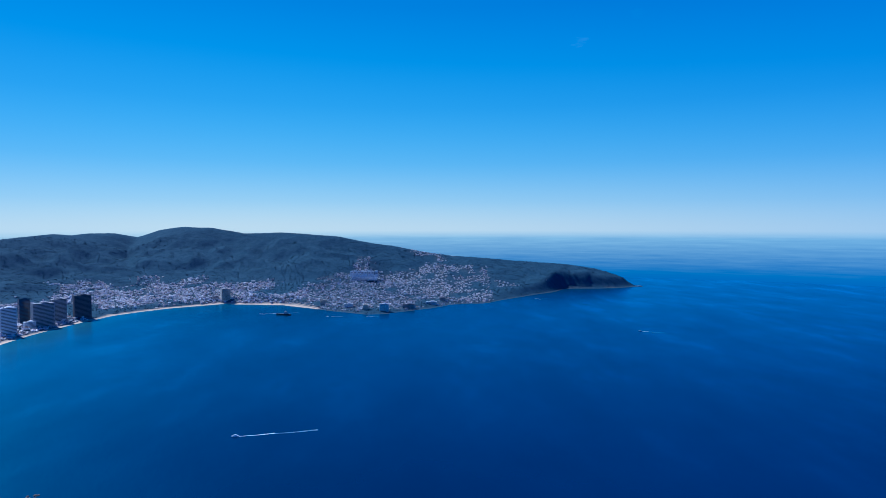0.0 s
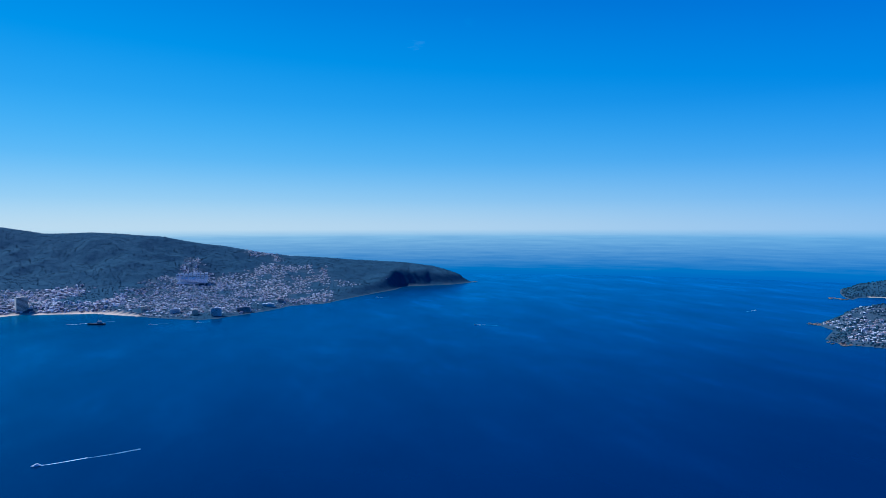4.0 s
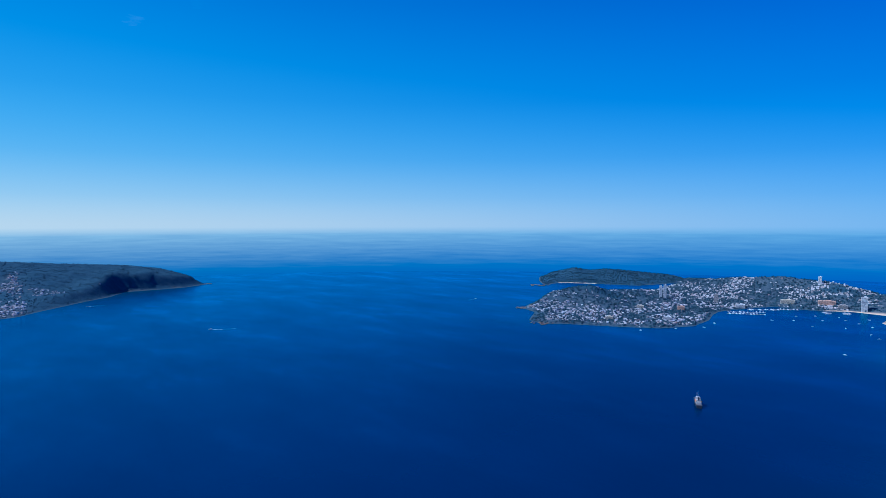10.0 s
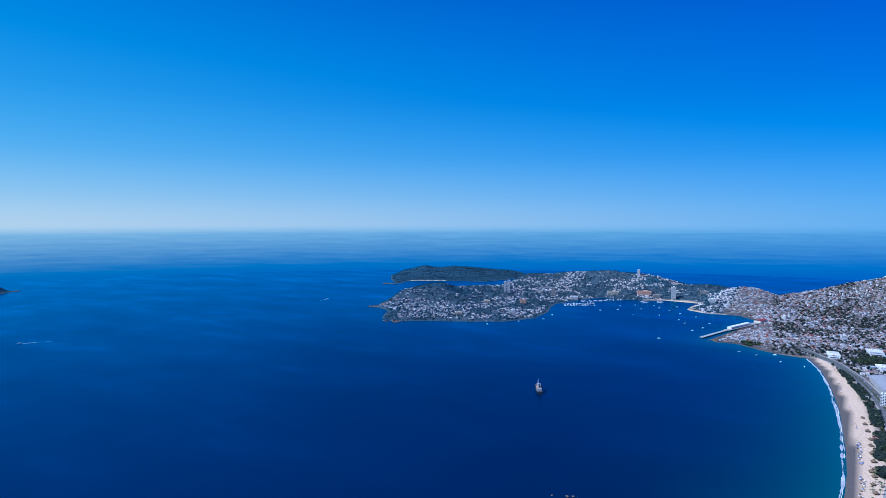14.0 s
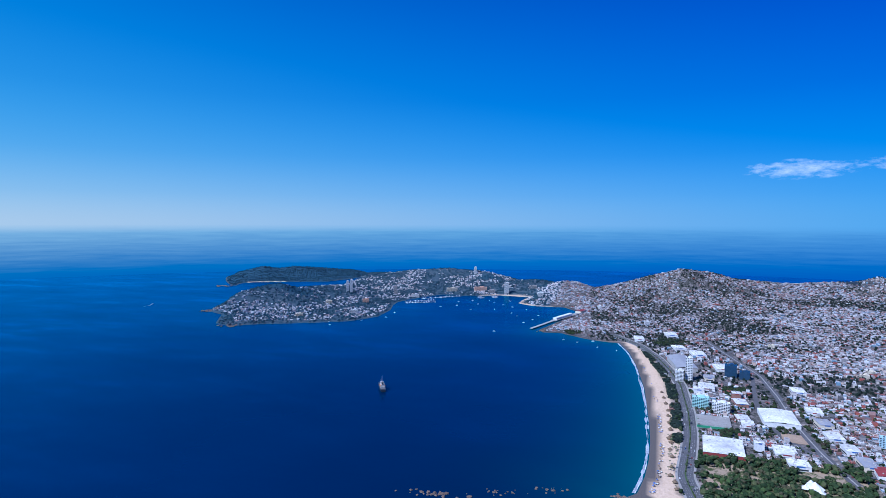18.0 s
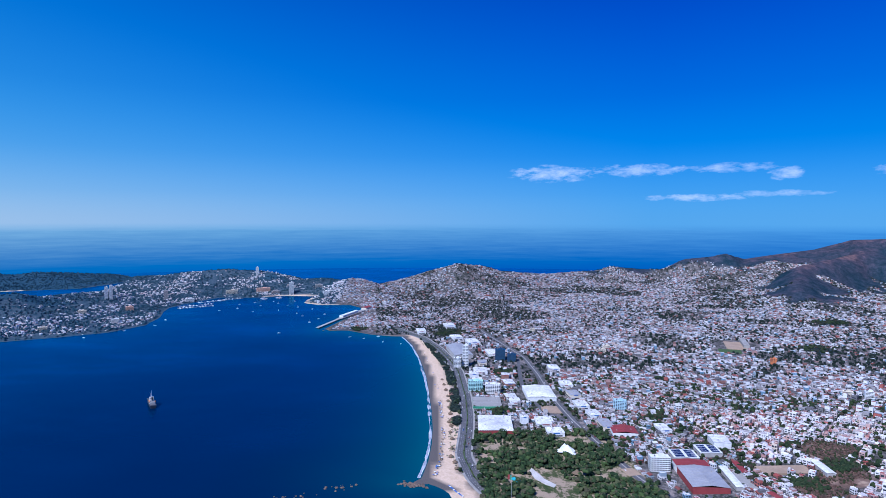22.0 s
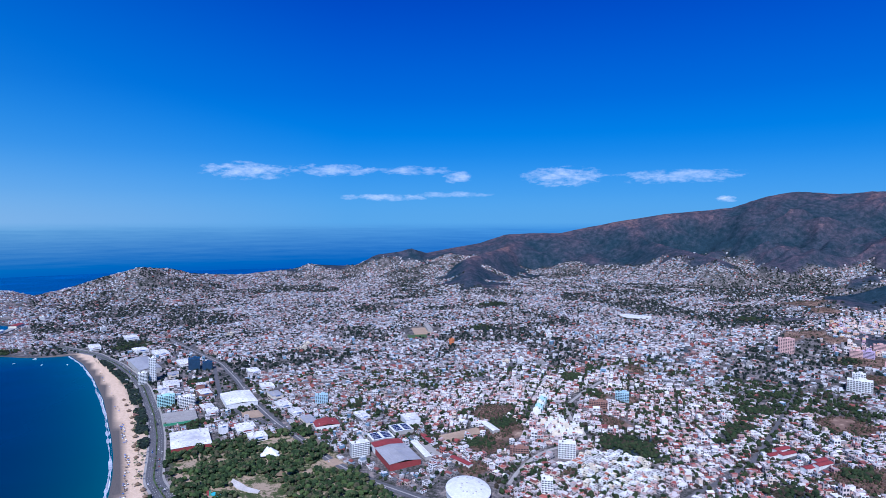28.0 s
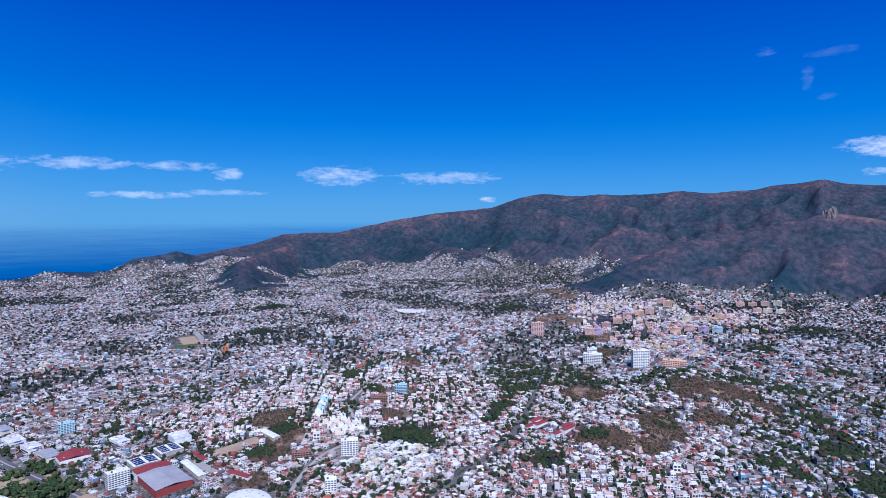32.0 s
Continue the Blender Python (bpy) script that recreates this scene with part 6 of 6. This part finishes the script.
for k in range(100):
    j = int(rng.choice(3, p=[0.45, 0.25, 0.3]))
    x = float(rng.choice([rng.uniform(905, 1000), rng.uniform(1000, 1120), rng.uniform(1180, 1290), rng.uniform(1290, 1800)]))
    off = float(rng.choice([17.5, 20.0, 22.5])) + rng.uniform(-0.6, 0.6)
    y0 = float(np.interp(x, [p[0] for p in BEACH_SHORE], [p[1] for p in BEACH_SHORE])) - off
    if k < 3:
        j = k
        ob = thing("beach_umbrella", x, y0, 0, ("blue canvas", "white canvas", "thatched")[k] + " umbrella on the sand", "umbrella", "beach umbrellas")
        part("canopy", SHADE[k], ob)
        part("pole", POLE, ob)
        shades.append(ob)
    else:
        copy_thing(shades[j], pose(x, y0, float(zat(x, y0)), 0, 0, 0))


def car(x, y, a, paint, word, long=4.4, tall=0.0):
    ob = thing("car", x, y, a, word + " on the avenue", "car", "traffic")
    bm2 = bmesh.new()
    prof = [(-0.5, 0.35), (0.5, 0.35), (0.5, 0.75), (0.3, 0.9), (-0.48, 0.95), (-0.5, 0.6)]
    L = [bm2.verts.new((u * long, -0.88, z)) for u, z in prof]
    Rr = [bm2.verts.new((u * long, 0.88, z)) for u, z in prof]
    bm2.faces.new(L)
    bm2.faces.new(Rr[::-1])
    for i in range(6):
        bm2.faces.new((L[i], Rr[i], Rr[(i + 1) % 6], L[(i + 1) % 6]))
    bmesh.ops.recalc_face_normals(bm2, faces=bm2.faces)
    me2 = bpy.data.meshes.new("body")
    bm2.to_mesh(me2)
    bm2.free()
    me2.materials.append(paint)
    part("body", me2, ob, (0, 0, 0.5))
    part("cabin", block(M_WIN), ob, (-0.2, 0, 1.35), (long * 0.5, 1.5, 0.55 + tall))
    part("roof", block(paint), ob, (-0.2, 0, 1.9 + tall), (long * 0.4, 1.4, 0.08))
    for u in (-0.3, 0.3):
        for s in (-0.8, 0.8):
            part("wheel", block(M_TYRE), ob, (u * long, s, 0.45), (0.62, 0.22, 0.62))
    return ob


fleet = []
along = np.concatenate([[0], np.cumsum([math.dist(p, q) for p, q in zip(COSTERA[:-1], COSTERA[1:])])])
along2 = np.concatenate([[0], np.cumsum([math.dist(p, q) for p, q in zip(STREETS[1][0][:-1], STREETS[1][0][1:])])])
for k in range(60):
    pts, al, lanes = (COSTERA, along, (-9.2, -6.2, -3.0, 3.0, 6.2, 9.2)) if k % 3 else (STREETS[1][0], along2, (-5.5, -2.8, 2.8, 5.5))
    s = rng.uniform(20, al[-1] * 0.8)
    i = int(np.searchsorted(al, s)) - 1
    p, q = pts[i], pts[i + 1]
    f = (s - al[i]) / (al[i + 1] - al[i])
    a = math.atan2(q[1] - p[1], q[0] - p[0])
    o = float(rng.choice(lanes))
    x, y = p[0] + (q[0] - p[0]) * f - math.sin(a) * o, p[1] + (q[1] - p[1]) * f + math.cos(a) * o
    a += math.pi if o > 0 else 0
    if k < 5:
        fleet.append(car(x, y, a, (M_WHITE, M_RED, M_DARK, M_GREY, M_BLUEC)[k], ("white car", "red car", "dark car", "grey car", "blue and white minibus")[k], (4.4, 4.2, 4.5, 4.4, 6.5)[k], 0.7 if k == 4 else 0.0))
    else:
        copy_thing(fleet[int(rng.choice(5, p=[0.36, 0.12, 0.2, 0.22, 0.1]))], pose(x, y, float(zat(x, y)), 0, 0, math.degrees(a)))


# ---- port, boats ----
pier = thing("pier", 2380, 380, 0, "long pale concrete cruise pier", "pier", z=0)
PIER = [(2170, 443), (2368, 397), (2642, 316)]
for (p, q, w, m_) in ((PIER[0], PIER[1], 13, M_GREY), (PIER[1], PIER[2], 22, M_PAVE)):
    L = math.dist(p, q)
    a = math.atan2(q[1] - p[1], q[0] - p[0])
    part("deck", block(m_), pier, ((p[0] + q[0]) / 2 - 2380, (p[1] + q[1]) / 2 - 380, 2.2), (L, w, 1.6), a)
    for k in range(int(L / 18)):
        for s in (-0.4, 0.4):
            f = (k + 0.5) / int(L / 18)
            part("pile", block(M_GREY), pier, (p[0] + (q[0] - p[0]) * f - 2380 - math.sin(a) * s * w, p[1] + (q[1] - p[1]) * f - 380 + math.cos(a) * s * w, -4), (1.2, 1.2, 6.4), a)
hall("ferry_terminal", "long white terminal shed on the pier", 2470, 372, 150, 16, 7, math.atan2(-81, 274), M_WHITE, M_WHITE, 1.5, 12, 0, "terminal").location.z = 3.7
hall("port_office", "red-roofed port building on the pier", 2640, 320, 60, 26, 10, math.atan2(-81, 274), M_RED, M_CREAM, 3.0, 6, 0, "terminal")


def hull_mesh(name, L, W, H, mat, n=9):
    V, Q = [], []
    for i in range(n):
        f = i / (n - 1)
        w = W / 2 * (1 - max(0, (f - 0.55) / 0.45) ** 2.0) * (0.86 + 0.14 * min(1, f * 4))
        sheer = H * (1 + 0.35 * max(0, f - 0.5))
        x = (f - 0.5) * L
        V += [(x, -w, sheer), (x, -w * 0.75, -0.5), (x, w * 0.75, -0.5), (x, w, sheer)]
    for i in range(n - 1):
        for j in range(4):
            a, b = 4 * i + j, 4 * i + (j + 1) % 4
            Q.append((a, a + 4, b + 4, b))
    Q += [(0, 1, 2, 3), (4 * n - 4, 4 * n - 1, 4 * n - 2, 4 * n - 3)]
    me = shell(name, V, Q, mat)
    bm2 = bmesh.new()
    bm2.from_mesh(me)
    bmesh.ops.recalc_face_normals(bm2, faces=bm2.faces)
    bm2.to_mesh(me)
    bm2.free()
    return me


ship = thing("ship", 1272, 619, 0.56, "dark-hulled ship with white decks at anchor", "ship", z=0)
part("hull", hull_mesh("hull", 52, 13, 5.0, M_NAVY, 14), ship)
ship.scale = (1.3, 1.15, 1.2)
part("deck", block(M_DARK), ship, (0, 0, 4.6), (46, 9.5, 0.6))
part("bridge_house", block(M_GREY), ship, (-9, 0, 5.2), (18, 9, 4.0))
part("bridge_house", block(M_GREY), ship, (-9, 0, 9.2), (14, 8, 3.0))
part("wheelhouse", block(M_GREY), ship, (-6, 0, 12.2), (7, 7.4, 2.8))
part("window_band", block(M_WIN), ship, (-2.4, 0, 13.2), (0.2, 6.6, 1.0))
part("funnel", block(M_NAVY), ship, (-15, 0, 12.2), (3.0, 2.6, 5.0))
part("mast", lathe("mast", [(0.35, 0), (0.12, 12), (0, 12)], M_HULL, 8), ship, (-5, 0, 15))
part("mast", lathe("fore_mast", [(0.3, 0), (0.1, 12), (0, 12)], M_HULL, 8), ship, (13, 0, 5))
for k in range(4):
    part("lifeboat", hull_mesh("lifeboat", 5, 1.8, 0.9, M_ORANGE, 6), ship, (-14 + 6 * (k // 2), -4.8 if k % 2 else 4.8, 9.4))
part("cargo_hatch", block(M_DARK), ship, (8, 0, 5.2), (14, 7, 1.2))

YACHT_HULL, YACHT_CABIN = hull_mesh("hull", 11, 3.4, 1.3, M_HULL), block(M_HULL)


def yacht(x, y, a, k):
    ob = thing("motor_yacht", x, y, a, ("white motor yacht at its mooring", "white sailing boat at its mooring", "small open boat at anchor")[k], "boat", "moored boats", z=0)
    part("hull", YACHT_HULL, ob)
    if k == 0:
        part("cabin", YACHT_CABIN, ob, (-0.8, 0, 1.3), (5.2, 2.5, 1.3))
        part("flybridge", YACHT_CABIN, ob, (-1.4, 0, 2.6), (3.0, 2.2, 0.8))
        part("window", block(M_WIN), ob, (1.82, 0, 1.7), (0.1, 2.0, 0.6))
    elif k == 1:
        part("cabin", YACHT_CABIN, ob, (0.4, 0, 1.3), (3.6, 1.8, 0.6))
        part("mast", lathe("mast", [(0.12, 0), (0.06, 13), (0, 13)], M_METAL, 6), ob, (0.8, 0, 1.4))
        part("boom", block(M_CANVAS), ob, (-1.8, 0, 2.6), (4.6, 0.35, 0.35))
    else:
        part("seat", block(M_BROWN), ob, (-1.5, 0, 0.9), (1.2, 2.2, 0.4))
        part("console", block(M_HULL), ob, (0.5, 0, 1.0), (1.4, 1.2, 1.0))
    return ob


boats = [yacht(2900 + 14 * k, 1090 - 8 * k, 0.4, k) for k in range(3)]
DOCKS = [(2700, 1185, 2800, 1060), (2650, 1165, 2740, 1040), (2830, 1150, 2930, 1050), (2940, 1075, 3005, 985), (3020, 900, 2960, 860), (3050, 820, 2990, 800)]
for k, (x0, y0, x1, y1) in enumerate(DOCKS):
    L, a = math.dist((x0, y0), (x1, y1)), math.atan2(y1 - y0, x1 - x0)
    dk = thing("floating_dock", (x0 + x1) / 2, (y0 + y1) / 2, a, "long pale floating dock of the marina", "dock", "marina docks", z=0)
    part("deck", block(M_PAVE), dk, (0, 0, 0.2), (L, 4.0, 0.6))
    for j in range(int(L / 14)):
        part("finger", block(M_PAVE), dk, (-L / 2 + 8 + 14 * j, 0, 0.2), (1.4, 22, 0.5))
        part("pile", block(M_GREY), dk, (-L / 2 + 15 + 14 * j, 2.3, -2), (0.4, 0.4, 4.5))
        for s in (-1, 1):
            if rng.rand() < 0.55:
                u = -L / 2 + 12 + 14 * j
                x, y = (x0 + x1) / 2 + u * math.cos(a) - s * 8 * math.sin(a), (y0 + y1) / 2 + u * math.sin(a) + s * 8 * math.cos(a)
                copy_thing(boats[int(rng.choice(2))], pose(x, y, 0, 0, 0, math.degrees(a) + 90 * s)).scale = (1.35, 1.35, 1.2)
ANCHORED = [(2640, 560), (2700, 640), (2760, 700), (2600, 700), (2820, 760), (2880, 800), (2520, 600), (2450, 560), (2560, 800), (2740, 820), (2660, 900), (2900, 700), (2380, 480), (2300, 500), (2500, 480), (2080, 560), (2010, 300), (1985, 250), (2020, 205), (1930, 180), (1900, 120), (2850, 880), (2780, 930), (2600, 960), (1990, 1190), (2120, 1120), (2230, 1065), (2350, 1080), (2050, 1230)]
for k, (x, y) in enumerate(ANCHORED):
    copy_thing(boats[k % 3], pose(x, y, 0, 0, 0, rng.uniform(0, 360))).scale = (1.0, 1.0, 0.9)


def wake(name, x, y, a, L, w0, w1, mat):
    """A low lens of churned water trailing behind a boat."""
    n = 26
    rr = np.random.RandomState(int(abs(x)) % 97)
    V, Q = [], []
    for i in range(n):
        f = i / (n - 1)
        w = (w0 + (w1 - w0) * f) * rr.uniform(0.55, 1.1)
        c = (w1 * 0.8 * math.sin(f * 5) * f)
        for s, z in ((-1, 0.02), (0, 0.3 * (1 - f) + 0.06), (1, 0.02)):
            u, v = -f * L, c + s * w
            V.append((x + u * math.cos(a) - v * math.sin(a), y + u * math.sin(a) + v * math.cos(a), z))
    for i in range(n - 1):
        for j in range(2):
            c = 3 * i + j
            Q.append((c, c + 1, c + 4, c + 3))
    return tagged(new(name, shell(name, V, [q[::-1] for q in Q], mat)), "white foam wake trailing a speedboat", "wake", kind="stuff")

# ---- wakes, surf, rocks ----
RUNNERS = [(-383, 1127, -2.92, 140, 1.2, 4.0), (-800, 2730, -2.88, 150, 1.5, 5.0), (-480, 2640, -2.9, 60, 1.2, 4.0), (560, 3290, 3.1, 70, 1.5, 3.0), (787, 2262, 2.65, 80, 1.2, 3.5), (2180, 2270, 0.3, 70, 1.5, 4.0), (-300, 2640, -2.9, 40, 1.0, 3.0)]
for k, (x, y, a, L, w0, w1) in enumerate(RUNNERS):
    wake("wake", x - 5 * math.cos(a), y - 5 * math.sin(a), a, L * 0.5, w0 * 0.8, w1 * 0.5, M_FOAM)
    wake("wake", x - (5 + 0.48 * L) * math.cos(a), y - (5 + 0.48 * L) * math.sin(a), a, L * 0.6, w1 * 0.4, w1 * 0.8, M_WAKE)
    copy_thing(boats[2 if k % 2 else 0], pose(x, y, 0.1, 0, 0, math.degrees(a))).scale = (1.3, 1.3, 1.2)
cargo = thing("tug", -690, 2700, 2.9, "dark working boat in the bay", "boat", z=0)
part("hull", hull_mesh("hull", 70, 14, 6, M_NAVY, 10), cargo)
part("bridge_house", block(M_GREY), cargo, (-14, 0, 6), (16, 10, 9))
part("mast", block(M_GREY), cargo, (-10, 0, 15), (0.8, 0.8, 8))

SURF = [(x, y + 3.0) for x, y in BEACH_SHORE[1:]]


def surf(name, off, half, seed, mat, brk):
    """A broken line of foam where the waves run out on the sand."""
    V, Q = [], []
    L = []
    for p, q in zip(SURF[:-1], SURF[1:]):
        k = max(1, int(math.dist(p, q) / 4))
        L += [(p[0] + (q[0] - p[0]) * i / k, p[1] + (q[1] - p[1]) * i / k) for i in range(k)]
    L = np.array(L)
    for _ in range(30):
        L[1:-1] = 0.25 * L[:-2] + 0.5 * L[1:-1] + 0.25 * L[2:]
    n1, n2 = fbm(L[:, 0], L[:, 1], 60, 3, seed), fbm(L[:, 0], L[:, 1], 22, 3, seed + 1)
    for i in range(len(L)):
        w = half * np.clip((n2[i] - brk) * 4.0, 0.0, 1.6) + 0.05
        y = L[i, 1] + off + (n1[i] - 0.5) * 5
        V += [(L[i, 0], y - w, 0.05), (L[i, 0], y, 0.28), (L[i, 0], y + w, 0.05)]
    for i in range(len(L) - 1):
        for j in range(2):
            c = 3 * i + j
            Q.append((c, c + 3, c + 4, c + 1))
    return tagged(new(name, shell(name, V, Q, mat)), "broken white surf line along the beach", "surf", kind="stuff")


surf("surf", -0.5, 0.7, 71, M_FOAM, 0.4)
surf("surf", 1.6, 1.7, 75, M_SURF, 0.22)

ROCKS = []
for s in range(5):
    v, q, _ = leaf_lump(100 + s, 3)
    ROCKS.append(shell("rock", v.tolist(), q.tolist(), M_ROCK))


def rocks(cx, cy, sx, sy, count, lo, hi, a=0.0):
    for k in range(count):
        u, v = rng.normal(0, 0.42), rng.normal(0, 0.42)
        x, y = cx + u * sx * math.cos(a) - v * sy * math.sin(a), cy + u * sx * math.sin(a) + v * sy * math.cos(a)
        z = max(0.0, float(zat(x, y)))
        ob = new("rock", ROCKS[int(rng.randint(5))])
        s = rng.uniform(lo, hi)
        ob.location, ob.rotation_euler, ob.scale = (x, y, z), (0, 0, rng.uniform(0, 6)), (s * rng.uniform(0.8, 1.4), s, s * 0.55)
        tagged(ob, "brown wave-worn boulder at the water's edge", "rock", "shore rocks")


rocks(880, 36, 26, 9, 44, 1.2, 3.6, 1.2)
rocks(800, 300, 14, 60, 34, 1.0, 3.8, 0.2)
rocks(838, 210, 12, 60, 20, 0.8, 2.6, 0.3)
rocks(870, 150, 12, 30, 14, 0.8, 3.2, 0.3)
rocks(-600, 870, 20, 12, 12, 1.0, 3.0)
rocks(1836, 1535, 30, 50, 26, 2.0, 6.0)
rocks(2110, 1880, 40, 40, 22, 2.0, 7.0)
rocks(2950, 2500, 40, 60, 22, 3.0, 8.0)
rocks(1376, 3990, 30, 20, 12, 3.0, 8.0)
rocks(2150, 400, 40, 20, 16, 1.5, 4.0)

crag = thing("rock_crag", 388, -3215, 0.3, "bare grey rock crag on the mountain spur", "crag", z=395)
for k in range(7):
    v, q, _ = leaf_lump(300 + k, 4)
    part("crag_rock", shell("crag_rock", v.tolist(), q.tolist(), M_CRAG), crag, (rng.uniform(-30, 30), rng.uniform(-6, 30), rng.uniform(-25, 14) - 0.25 * k), (rng.uniform(12, 20), rng.uniform(10, 16), rng.uniform(26, 48)), rng.uniform(0, 6))
# trees in the strip between the carriageways
mx = rng.uniform(800, 1900, 260)
my = np.interp(mx, [p[0] for p in COSTERA], [p[1] for p in COSTERA])
plant("median_bushes", mx, my, rng.uniform(0.6, 1.5, 260), "small green shrubs along the road's central strip", 0.1, 2).data.materials[0] = M_PARK
for k in range(14):
    x, y = 838 + 2.6 * k, -36 + 1.7 * k - 0.02 * k * k
    copy_thing(shades[0 if k % 4 else 1], pose(x, y, float(zat(x, y)), 0, 0, 0))
